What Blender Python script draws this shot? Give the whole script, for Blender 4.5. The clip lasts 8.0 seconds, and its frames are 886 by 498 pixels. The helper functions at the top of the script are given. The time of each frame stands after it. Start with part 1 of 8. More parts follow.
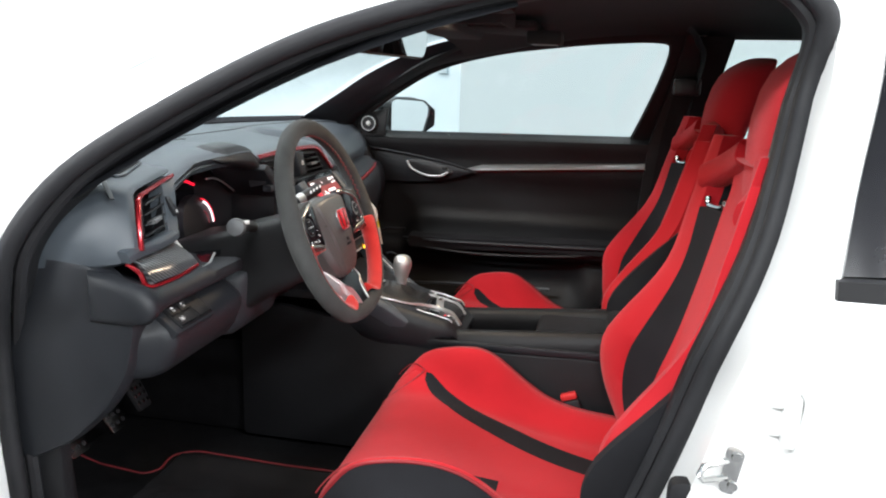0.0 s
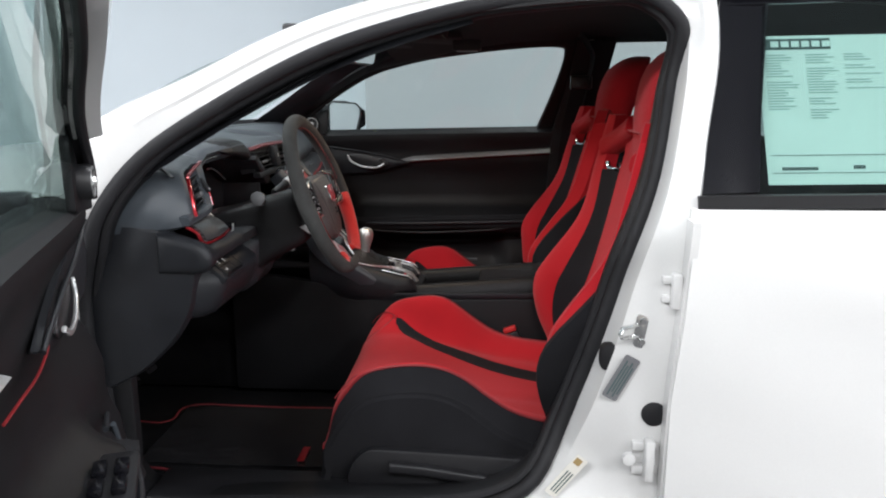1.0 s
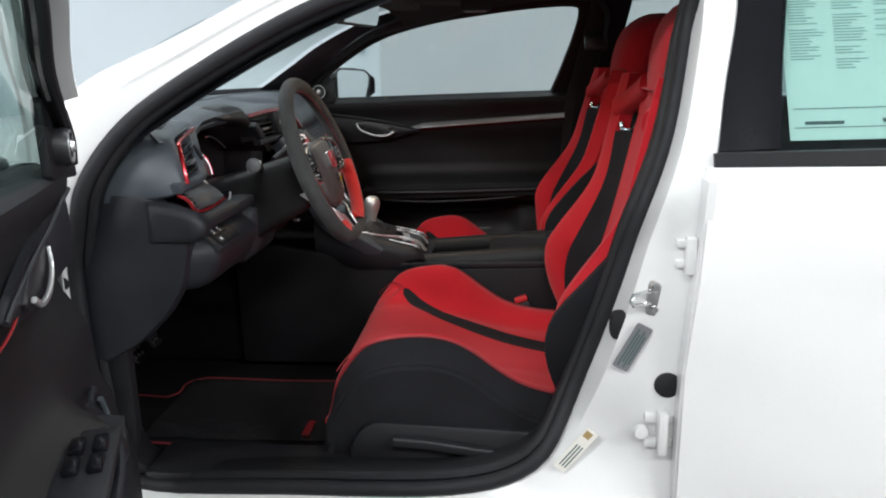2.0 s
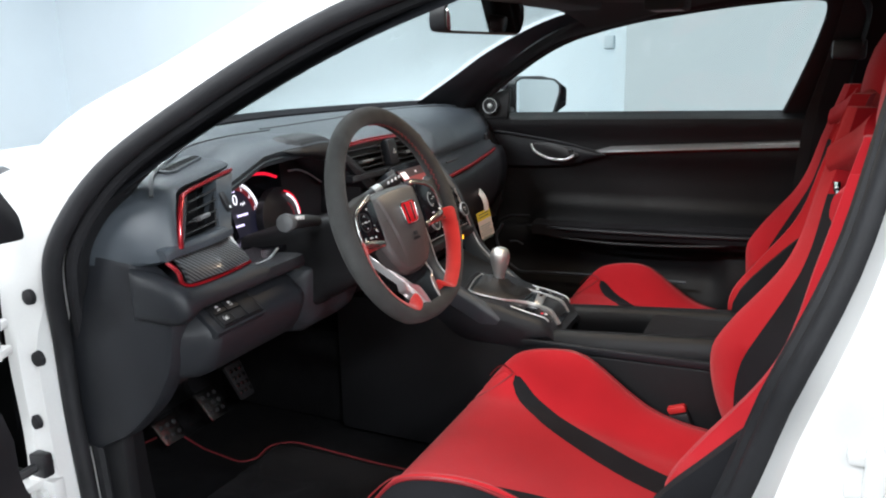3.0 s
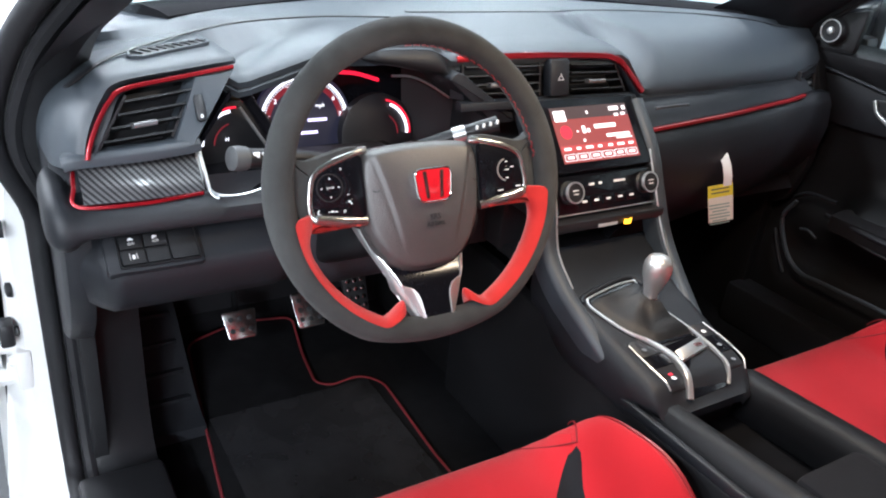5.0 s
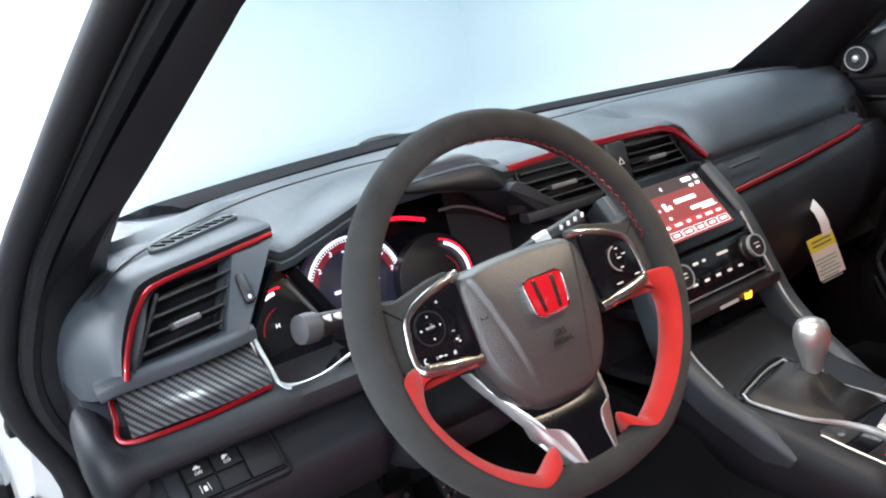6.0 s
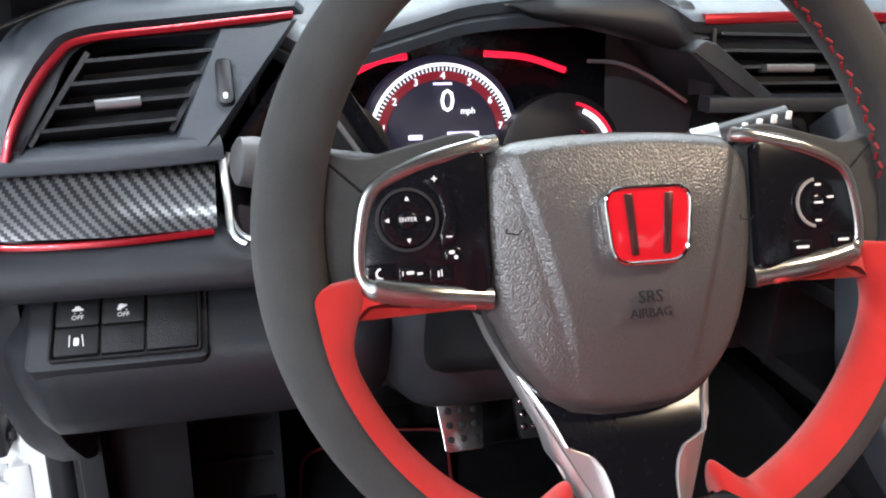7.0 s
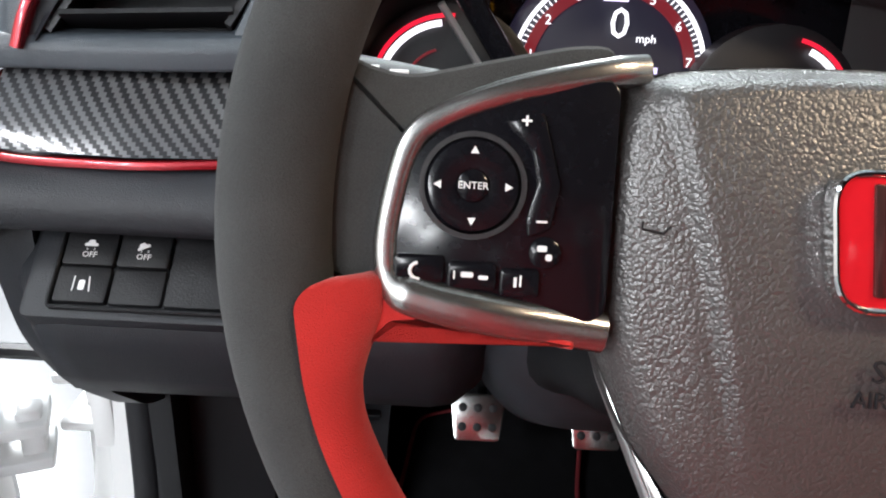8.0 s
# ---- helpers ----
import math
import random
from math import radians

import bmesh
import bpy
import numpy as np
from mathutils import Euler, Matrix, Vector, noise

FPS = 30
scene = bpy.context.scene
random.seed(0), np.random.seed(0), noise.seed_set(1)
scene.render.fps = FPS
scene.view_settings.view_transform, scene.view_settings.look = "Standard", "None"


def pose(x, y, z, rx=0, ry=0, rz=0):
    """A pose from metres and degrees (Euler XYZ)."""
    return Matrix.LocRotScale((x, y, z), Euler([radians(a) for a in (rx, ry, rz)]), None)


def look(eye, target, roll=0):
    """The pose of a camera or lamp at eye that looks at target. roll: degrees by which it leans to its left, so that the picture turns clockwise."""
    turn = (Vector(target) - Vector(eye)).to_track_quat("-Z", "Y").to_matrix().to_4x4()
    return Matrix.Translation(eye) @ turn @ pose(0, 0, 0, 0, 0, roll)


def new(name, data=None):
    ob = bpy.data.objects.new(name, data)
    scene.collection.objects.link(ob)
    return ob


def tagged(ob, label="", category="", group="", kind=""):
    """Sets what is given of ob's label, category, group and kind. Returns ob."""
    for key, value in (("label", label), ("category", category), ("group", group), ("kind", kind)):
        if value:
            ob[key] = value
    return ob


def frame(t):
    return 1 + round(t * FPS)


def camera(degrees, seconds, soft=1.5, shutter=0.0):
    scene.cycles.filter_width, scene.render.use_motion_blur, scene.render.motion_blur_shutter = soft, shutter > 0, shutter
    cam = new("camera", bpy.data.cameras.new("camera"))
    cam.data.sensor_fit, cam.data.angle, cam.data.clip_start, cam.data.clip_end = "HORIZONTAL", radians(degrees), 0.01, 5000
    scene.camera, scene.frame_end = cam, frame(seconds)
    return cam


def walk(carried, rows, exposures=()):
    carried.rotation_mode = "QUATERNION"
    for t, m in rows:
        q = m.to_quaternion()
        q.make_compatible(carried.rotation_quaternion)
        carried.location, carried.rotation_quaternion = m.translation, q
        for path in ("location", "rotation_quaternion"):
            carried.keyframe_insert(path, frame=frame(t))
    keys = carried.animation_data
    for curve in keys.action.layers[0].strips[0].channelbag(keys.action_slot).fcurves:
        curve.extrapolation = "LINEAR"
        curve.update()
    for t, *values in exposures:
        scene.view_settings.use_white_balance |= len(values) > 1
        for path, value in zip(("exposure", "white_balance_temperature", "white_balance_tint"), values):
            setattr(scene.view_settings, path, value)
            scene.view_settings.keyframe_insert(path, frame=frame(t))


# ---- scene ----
cam = camera(59.6, 8.0, soft=2.0)
PATH = [
    (0, (0.42, -1.551, 1.117), (0.037, 0.363, 0.679), 1.9),
    (0.3, (0.396, -1.705, 1.113), (0.186, 0.243, 0.711), -0.3),
    (0.5, (0.374, -1.81, 1.113), (0.245, 0.146, 0.715), 0.1),
    (0.7, (0.364, -1.876, 1.106), (0.25, 0.083, 0.726), 0.4),
    (1, (0.34, -1.936, 1.098), (0.221, 0.017, 0.685), -0.1),
    (1.2, (0.336, -1.951, 1.089), (0.21, -0.005, 0.643), -0.7),
    (2.3, (0.404, -1.761, 1.069), (0.159, 0.165, 0.59), -1.6),
    (2.5, (0.438, -1.649, 1.066), (0.077, 0.273, 0.647), -1.6),
    (2.8, (0.51, -1.5, 1.097), (-0.127, 0.341, 0.647), -1.2),
    (3, (0.556, -1.393, 1.117), (-0.272, 0.361, 0.627), -1.2),
    (3.3, (0.596, -1.222, 1.136), (-0.429, 0.407, 0.594), -1.1),
    (3.5, (0.614, -1.114, 1.134), (-0.487, 0.44, 0.525), -2.0),
    (3.7, (0.636, -1.014, 1.15), (-0.563, 0.452, 0.506), -1.6),
    (4, (0.666, -0.897, 1.167), (-0.694, 0.394, 0.471), 0.9),
    (4.2, (0.673, -0.84, 1.178), (-0.803, 0.288, 0.436), 3.8),
    (5.3, (0.635, -0.751, 1.167), (-0.884, 0.219, 0.3), 5.8),
    (5.5, (0.611, -0.756, 1.157), (-0.981, 0.209, 0.428), 1.7),
    (5.8, (0.542, -0.756, 1.11), (-1.121, 0.231, 0.6), -5.8),
    (6, (0.496, -0.76, 1.073), (-1.151, 0.291, 0.645), -10.5),
    (6.2, (0.454, -0.729, 1.04), (-1.155, 0.36, 0.567), -10.2),
    (6.3, (0.439, -0.714, 1.024), (-1.151, 0.382, 0.505), -8.4),
    (6.5, (0.41, -0.665, 0.999), (-1.189, 0.366, 0.384), -4.6),
    (6.6, (0.395, -0.632, 0.994), (-1.281, 0.283, 0.398), -3.6),
    (6.8, (0.359, -0.565, 0.999), (-1.412, 0.115, 0.368), 0.0),
    (7, (0.315, -0.535, 0.995), (-1.494, -0.055, 0.289), 1.5),
    (7.2, (0.271, -0.514, 0.988), (-1.535, -0.155, 0.206), 1.9),
    (7.3, (0.254, -0.507, 0.979), (-1.552, -0.239, 0.161), 2.9),
    (7.5, (0.219, -0.495, 0.96), (-1.579, -0.342, 0.098), 4.7),
    (8, (0.188, -0.477, 0.958), (-1.617, -0.452, 0.097), 3.4),
]
EXPOSURES = [(0.0, 0.46, 6500, 10), (0.5, -0.13, 6500, 12), (1.0, -0.43, 6550, 13), (2.5, -0.32, 6450, 10), (3.0, 0.14, 6350, 10), (3.5, 0.48, 6150, 10),
             (4.0, 0.68, 6100, 11), (5.5, 0.7, 6000, 11), (6.0, 0.55, 6000, 10), (6.5, 0.70, 6050, 12), (7.0, 0.68, 6150, 12), (8.0, 0.45, 6400, 11)]
walk(cam, [(t, look(eye, target, roll)) for t, eye, target, roll in PATH], EXPOSURES)

# ---- world and room lights ----
world = bpy.data.worlds.new("studio_world")
world.use_nodes = True
world.node_tree.nodes["Background"].inputs[0].default_value = (0.8, 0.85, 0.9, 1)
world.node_tree.nodes["Background"].inputs[1].default_value = 0.05
scene.world = world


def area_lamp(name, place, size_x, size_y, watts, colour=(0.95, 0.98, 1.0)):
    lamp = bpy.data.lights.new(name, "AREA")
    lamp.shape, lamp.size, lamp.size_y, lamp.energy, lamp.color = "RECTANGLE", size_x, size_y, watts, colour
    ob = new(name, lamp)
    ob.location = place
    return ob


ROWS_Y = ((-3.6, 200), (0.0, 50), (2.6, 24))
LAMPS = [(x, y, w * (3.0 if x < -4 and y > 1 else 1.5 if x < -4 else 1.0 if x < 4 else 1.6)) for x in (-4.2, -1.6, 1.0, 3.6, 6.2, 8.6) for y, w in ROWS_Y]
for lx, ly, watts in LAMPS:
    if lx == 1.0 and ly < -3:
        watts *= 0.45  # the panel nearest to the open door is dimmed
    area_lamp("ceiling_lamp", (lx, ly, 3.20), 1.2, 0.5, watts)
area_lamp("map_lamp", (0.178, -0.065, 1.212), 0.06, 0.15, 1.8, (1.0, 0.78, 0.54))

# ---- materials ----


def shader(name, base, rough=0.5, metal=0.0, grain=0.0, grain_size=300.0, blotch=0.0, blotch_size=12.0, pebble=0.0,
           pebble_size=450.0, coat=0.0, sheen=0.0, rough_var=0.0, spec=0.5, tint=None):
    """A surface with two scales of colour variation and a fine relief."""
    m = bpy.data.materials.new(name)
    m.use_nodes = True
    nt = m.node_tree
    b = nt.nodes["Principled BSDF"]
    b.inputs["Base Color"].default_value = (*base, 1)
    b.inputs["Roughness"].default_value, b.inputs["Metallic"].default_value = rough, metal
    b.inputs["Coat Weight"].default_value, b.inputs["Sheen Weight"].default_value = coat, sheen
    b.inputs["Coat Roughness"].default_value = 0.05
    b.inputs["Specular IOR Level"].default_value = spec
    tc = nt.nodes.new("ShaderNodeTexCoord")
    if blotch:
        n1 = nt.nodes.new("ShaderNodeTexNoise")
        n1.inputs["Scale"].default_value, n1.inputs["Detail"].default_value = blotch_size, 6
        n2 = nt.nodes.new("ShaderNodeTexNoise")
        n2.inputs["Scale"].default_value, n2.inputs["Detail"].default_value = grain_size, 3
        mix = nt.nodes.new("ShaderNodeMath")
        mix.operation = "MULTIPLY_ADD"
        mix.inputs[1].default_value, mix.inputs[2].default_value = 0.5, 0.0
        add = nt.nodes.new("ShaderNodeMath")
        add.operation = "MULTIPLY_ADD"
        add.inputs[1].default_value = 0.5
        ramp = nt.nodes.new("ShaderNodeValToRGB")
        other = tint or tuple(min(1, c * (1 + 2 * blotch)) for c in base)
        ramp.color_ramp.elements[0].position, ramp.color_ramp.elements[1].position = 0.32, 0.68
        ramp.color_ramp.elements[0].color = (*[c * (1 - blotch) for c in base], 1)
        ramp.color_ramp.elements[1].color = (*other, 1) if tint else (*[min(1, c * (1 + blotch)) for c in base], 1)
        nt.links.new(tc.outputs["Object"], n1.inputs["Vector"])
        nt.links.new(tc.outputs["Object"], n2.inputs["Vector"])
        nt.links.new(n1.outputs["Fac"], mix.inputs[0])
        nt.links.new(n2.outputs["Fac"], add.inputs[0])
        nt.links.new(mix.outputs[0], add.inputs[2])
        nt.links.new(add.outputs[0], ramp.inputs[0])
        nt.links.new(ramp.outputs[0], b.inputs["Base Color"])
        if rough_var:
            rr = nt.nodes.new("ShaderNodeMapRange")
            rr.inputs[3].default_value, rr.inputs[4].default_value = max(0, rough - rough_var), min(1, rough + rough_var)
            nt.links.new(n1.outputs["Fac"], rr.inputs[0])
            nt.links.new(rr.outputs[0], b.inputs["Roughness"])
    if grain or pebble:
        bump = nt.nodes.new("ShaderNodeBump")
        bump.inputs["Distance"].default_value = 0.001
        if pebble:
            tex = nt.nodes.new("ShaderNodeTexVoronoi")
            tex.feature = "F1"
            tex.inputs["Scale"].default_value = pebble_size
            warp = nt.nodes.new("ShaderNodeTexNoise")
            warp.inputs["Scale"].default_value = pebble_size * 0.6
            wmix = nt.nodes.new("ShaderNodeMixRGB")
            wmix.blend_type = "LINEAR_LIGHT"
            wmix.inputs[0].default_value = 0.0008
            nt.links.new(tc.outputs["Object"], warp.inputs["Vector"])
            nt.links.new(tc.outputs["Object"], wmix.inputs[1])
            nt.links.new(warp.outputs["Color"], wmix.inputs[2])
            nt.links.new(wmix.outputs[0], tex.inputs["Vector"])
            nt.links.new(tex.outputs["Distance"], bump.inputs["Height"])
            bump.invert = True
            bump.inputs["Strength"].default_value = pebble
        else:
            tex = nt.nodes.new("ShaderNodeTexNoise")
            tex.inputs["Scale"].default_value, tex.inputs["Detail"].default_value = grain_size, 4
            nt.links.new(tc.outputs["Object"], tex.inputs["Vector"])
            nt.links.new(tex.outputs["Fac"], bump.inputs["Height"])
            bump.inputs["Strength"].default_value = grain
        nt.links.new(bump.outputs["Normal"], b.inputs["Normal"])
    return m


def glow(name, colour, strength):
    m = bpy.data.materials.new(name)
    m.use_nodes = True
    b = m.node_tree.nodes["Principled BSDF"]
    b.inputs["Base Color"].default_value = (0.02, 0.02, 0.02, 1)
    b.inputs["Emission Color"].default_value = (*colour, 1)
    b.inputs["Emission Strength"].default_value = strength
    return m


def glass_shader(name, colour=(1, 1, 1), rough=0.0, see=0.9):
    """Thin sheet glass: mostly clear, with a real mirror share."""
    m = bpy.data.materials.new(name)
    m.use_nodes = True
    nt = m.node_tree
    nt.nodes.remove(nt.nodes["Principled BSDF"])
    clear, gloss, mix = (nt.nodes.new("ShaderNodeBsdf" + k) for k in ("Transparent", "Glossy", "Transparent"))
    nt.nodes.remove(mix)
    mix = nt.nodes.new("ShaderNodeMixShader")
    facing = nt.nodes.new("ShaderNodeLayerWeight")
    facing.inputs[0].default_value = 0.5
    power = nt.nodes.new("ShaderNodeMath")
    power.operation = "POWER"
    power.inputs[1].default_value = 5.0
    share = nt.nodes.new("ShaderNodeMath")
    share.operation = "MULTIPLY_ADD"
    share.inputs[1].default_value, share.inputs[2].default_value = 0.6, 0.035
    nt.links.new(facing.outputs["Facing"], power.inputs[0])
    nt.links.new(power.outputs[0], share.inputs[0])
    clear.inputs[0].default_value = (*colour, 1)
    gloss.inputs["Roughness"].default_value = rough
    nt.links.new(share.outputs[0], mix.inputs[0])
    nt.links.new(clear.outputs[0], mix.inputs[1])
    nt.links.new(gloss.outputs[0], mix.inputs[2])
    nt.links.new(mix.outputs[0], nt.nodes["Material Output"].inputs[0])
    return m


def weave_shader(name):
    """Glossy twill of dark fibres: a two-by-two weave that runs as diagonal stripes."""
    m = bpy.data.materials.new(name)
    m.use_nodes = True
    nt = m.node_tree
    b = nt.nodes["Principled BSDF"]
    tc, sep = nt.nodes.new("ShaderNodeTexCoord"), nt.nodes.new("ShaderNodeSeparateXYZ")
    nt.links.new(tc.outputs["Object"], sep.inputs[0])

    def calc(op, a, c):
        n = nt.nodes.new("ShaderNodeMath")
        n.operation = op
        for i, v in enumerate((a, c)):
            if isinstance(v, (int, float)):
                n.inputs[i].default_value = v
            else:
                nt.links.new(v, n.inputs[i])
        return n.outputs[0]

    cell = 0.0017
    i = calc("FLOOR", calc("DIVIDE", sep.outputs[1], cell), 0)
    j = calc("FLOOR", calc("DIVIDE", sep.outputs[2], cell), 0)
    over = calc("LESS_THAN", calc("FLOORED_MODULO", calc("ADD", i, j), 4), 1.5)
    ramp = nt.nodes.new("ShaderNodeValToRGB")
    ramp.color_ramp.elements[0].color, ramp.color_ramp.elements[1].color = (0.010, 0.010, 0.012, 1), (0.12, 0.12, 0.125, 1)
    nt.links.new(over, ramp.inputs[0])
    nt.links.new(ramp.outputs[0], b.inputs["Base Color"])
    rr = nt.nodes.new("ShaderNodeMapRange")
    rr.inputs[3].default_value, rr.inputs[4].default_value = 0.5, 0.28
    nt.links.new(over, rr.inputs[0])
    nt.links.new(rr.outputs[0], b.inputs["Roughness"])
    bump = nt.nodes.new("ShaderNodeBump")
    bump.inputs["Strength"].default_value, bump.inputs["Distance"].default_value = 0.35, 0.0006
    nt.links.new(over, bump.inputs["Height"])
    nt.links.new(bump.outputs[0], b.inputs["Normal"])
    b.inputs["Metallic"].default_value = 0.35
    b.inputs["Coat Weight"].default_value, b.inputs["Coat Roughness"].default_value = 0.35, 0.1
    return m


WHITE_PAINT = shader("white_paint", (0.72, 0.72, 0.71), 0.3, coat=0.6, blotch=0.02, blotch_size=3)
RUBBER = shader("rubber_seal", (0.014, 0.014, 0.016), 0.6, grain=0.2, grain_size=900, blotch=0.25, blotch_size=30, spec=0.3)
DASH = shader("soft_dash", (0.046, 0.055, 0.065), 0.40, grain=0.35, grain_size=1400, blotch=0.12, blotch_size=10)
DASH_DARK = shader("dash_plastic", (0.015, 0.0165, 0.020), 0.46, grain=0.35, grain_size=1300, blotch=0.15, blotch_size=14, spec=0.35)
TRIM_DARK = shader("dark_trim", (0.009, 0.0092, 0.0105), 0.5, grain=0.3, grain_size=1100, blotch=0.18, blotch_size=14, spec=0.28)
PIANO = shader("piano_black", (0.006, 0.006, 0.008), 0.16, coat=0.0, blotch=0.2, blotch_size=20, spec=0.25)
BLACK_PLASTIC = shader("black_plastic", (0.014, 0.014, 0.016), 0.42, grain=0.2, grain_size=1200, blotch=0.2)
SUEDE = shader("dark_suede", (0.045, 0.046, 0.045), 0.9, grain=0.5, grain_size=2600, blotch=0.38, blotch_size=28, sheen=0.06, spec=0.2)
RED_SUEDE = shader("red_suede", (0.50, 0.022, 0.018), 0.85, grain=0.5, grain_size=2200, blotch=0.12, blotch_size=60, sheen=0.3, spec=0.2)
RED_CLOTH = shader("red_cloth", (0.46, 0.011, 0.018), 0.88, grain=0.55, grain_size=1500, blotch=0.14, blotch_size=9, sheen=0.12, spec=0.2)
BLACK_CLOTH = shader("black_cloth", (0.013, 0.013, 0.015), 0.92, grain=0.55, grain_size=1500, blotch=0.25, blotch_size=14, sheen=0.02, spec=0.15)
COWL = shader("cowl_black", (0.010, 0.010, 0.012), 0.9, grain=0.3, grain_size=500, blotch=0.2, spec=0.12)
HEADLINER = shader("headliner", (0.02, 0.02, 0.021), 0.95, grain=0.4, grain_size=1500, blotch=0.2)
CARPET = shader("carpet", (0.007, 0.007, 0.008), 0.98, grain=0.9, grain_size=900, blotch=0.4, blotch_size=40, spec=0.1)
FILM_MAT = shader("clear_film", (0.02, 0.02, 0.022), 0.16, grain=0.3, grain_size=25, blotch=0.3)
RED_METAL = shader("red_metallic", (0.30, 0.009, 0.016), 0.26, metal=0.6, coat=0.5, blotch=0.05)
RED_DARK = shader("dull_red_line", (0.23, 0.012, 0.016), 0.4, blotch=0.1)
SILVER = shader("satin_silver", (0.74, 0.74, 0.74), 0.34, metal=0.85, grain=0.05, grain_size=2500, blotch=0.06, blotch_size=70)
SMOKED_SILVER = shader("smoked_silver", (0.40, 0.39, 0.38), 0.26, metal=0.95, grain=0.05, grain_size=2500, blotch=0.06, blotch_size=70)
CHROME = shader("chrome", (0.75, 0.75, 0.74), 0.1, metal=1.0)
ALLOY = shader("brushed_alloy", (0.38, 0.375, 0.37), 0.22, metal=1.0, grain=0.06, grain_size=1800, blotch=0.05)
VENT_TAB = shader("vent_tab_satin", (0.22, 0.22, 0.225), 0.35, metal=0.6, blotch=0.06)
LEATHER = shader("pebbled_cover", (0.060, 0.058, 0.057), 0.36, pebble=0.34, spec=1.0, pebble_size=820, blotch=0.1, blotch_size=30)
CARBON = weave_shader("carbon_twill")
GLASS = glass_shader("clear_glass", (0.93, 0.97, 0.96))
TINT_GLASS = glass_shader("tinted_glass", (0.70, 0.80, 0.78))
DOOR_GLASS = glass_shader("door_glass", (0.72, 0.82, 0.80))
MIRROR = shader("mirror_silver", (0.82, 0.84, 0.85), 0.02, metal=1.0)
PAPER = shader("paper", (0.62, 0.78, 0.74), 0.8, grain=0.1, grain_size=900, blotch=0.04)
INK = shader("print_ink", (0.06, 0.10, 0.10), 0.8)
PALE_INK = shader("pale_ink", (0.25, 0.38, 0.36), 0.8)
WHITE_PRINT = shader("white_print", (0.8, 0.8, 0.8), 0.6)
YELLOW = shader("yellow_card", (0.72, 0.62, 0.05), 0.7, blotch=0.04)
PALE_CARD = shader("pale_card", (0.70, 0.68, 0.62), 0.75, blotch=0.05)
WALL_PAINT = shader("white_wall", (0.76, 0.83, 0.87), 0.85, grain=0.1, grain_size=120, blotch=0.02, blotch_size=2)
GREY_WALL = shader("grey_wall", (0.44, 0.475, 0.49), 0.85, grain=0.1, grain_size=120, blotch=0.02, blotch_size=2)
BOX_GREY = shader("box_grey", (0.62, 0.68, 0.71), 0.7, grain=0.1, grain_size=200, blotch=0.03, blotch_size=20)
FLOOR_PAINT = shader("floor_paint", (0.07, 0.071, 0.074), 0.35, grain=0.1, grain_size=60, blotch=0.06, blotch_size=2)
TYRE = shader("tyre_rubber", (0.02, 0.02, 0.02), 0.8, grain=0.3, grain_size=200)
LIT_WHITE = glow("lit_white", (0.95, 0.93, 1.0), 1.6)
LIT_LILAC = glow("lit_lilac", (0.75, 0.66, 1.0), 1.6)
LIT_RED = glow("lit_red", (1.0, 0.01, 0.04), 1.0)
LIT_DEEP = glow("lit_deep_red", (0.30, 0.008, 0.02), 0.5)
LIT_AMBER = glow("lit_amber", (1.0, 0.45, 0.02), 2.5)
LIT_NAVY = glow("lit_navy", (0.012, 0.012, 0.03), 0.6)
SCREEN_RED = glow("screen_red", (0.32, 0.035, 0.03), 0.9)
SCREEN_DARK = glow("screen_dark", (0.06, 0.02, 0.02), 0.7)
SCREEN_WHITE = glow("screen_white", (1.0, 0.85, 0.82), 1.6)

# ---- building helpers ----


def thing(name, place, label, category, group="", kind=""):
    ob = new(name)
    ob.location = place
    ob.empty_display_size = 0.05
    return tagged(ob, label, category, group, kind)


def part(name, bm, material, parent=None, label="", angle=40, flat=False):
    """Links a bmesh, drawn in the place's own metres, as one mesh under a thing or a part."""
    mesh = bpy.data.meshes.new(name)
    bmesh.ops.recalc_face_normals(bm, faces=bm.faces)
    bm.to_mesh(mesh)
    bm.free()
    mesh.materials.append(material)
    if not flat:
        for p in mesh.polygons:
            p.use_smooth = True
        mesh.set_sharp_from_angle(angle=radians(angle))
    ob = new(name, mesh)
    if parent is not None:
        ob.parent = parent
        if parent.type == "EMPTY":
            ob.matrix_parent_inverse = Matrix.Translation(parent.location).inverted()
    if label:
        tagged(ob, label)
    return ob


def axes(origin, u, v):
    """A matrix whose x runs along u, y along v, and z out of the plane."""
    u = Vector(u).normalized()
    n = u.cross(Vector(v)).normalized()
    v = n.cross(u)
    m = Matrix.Identity(4)
    for i, c in enumerate((u, v, n)):
        for r in range(3):
            m[r][i] = c[r]
    m.translation = Vector(origin)
    return m


def loft(rings, closed=True, caps=True, loop=False):
    bm = bmesh.new()
    rows = [[bm.verts.new(p) for p in ring] for ring in rings]
    pairs = list(zip(rows, rows[1:])) + ([(rows[-1], rows[0])] if loop else [])
    for a, b in pairs:
        n = len(a)
        for i in range(n if closed else n - 1):
            j = (i + 1) % n
            bm.faces.new((a[i], a[j], b[j], b[i]))
    if caps and closed and not loop:
        bm.faces.new(rows[0][::-1])
        bm.faces.new(rows[-1])
    return bm


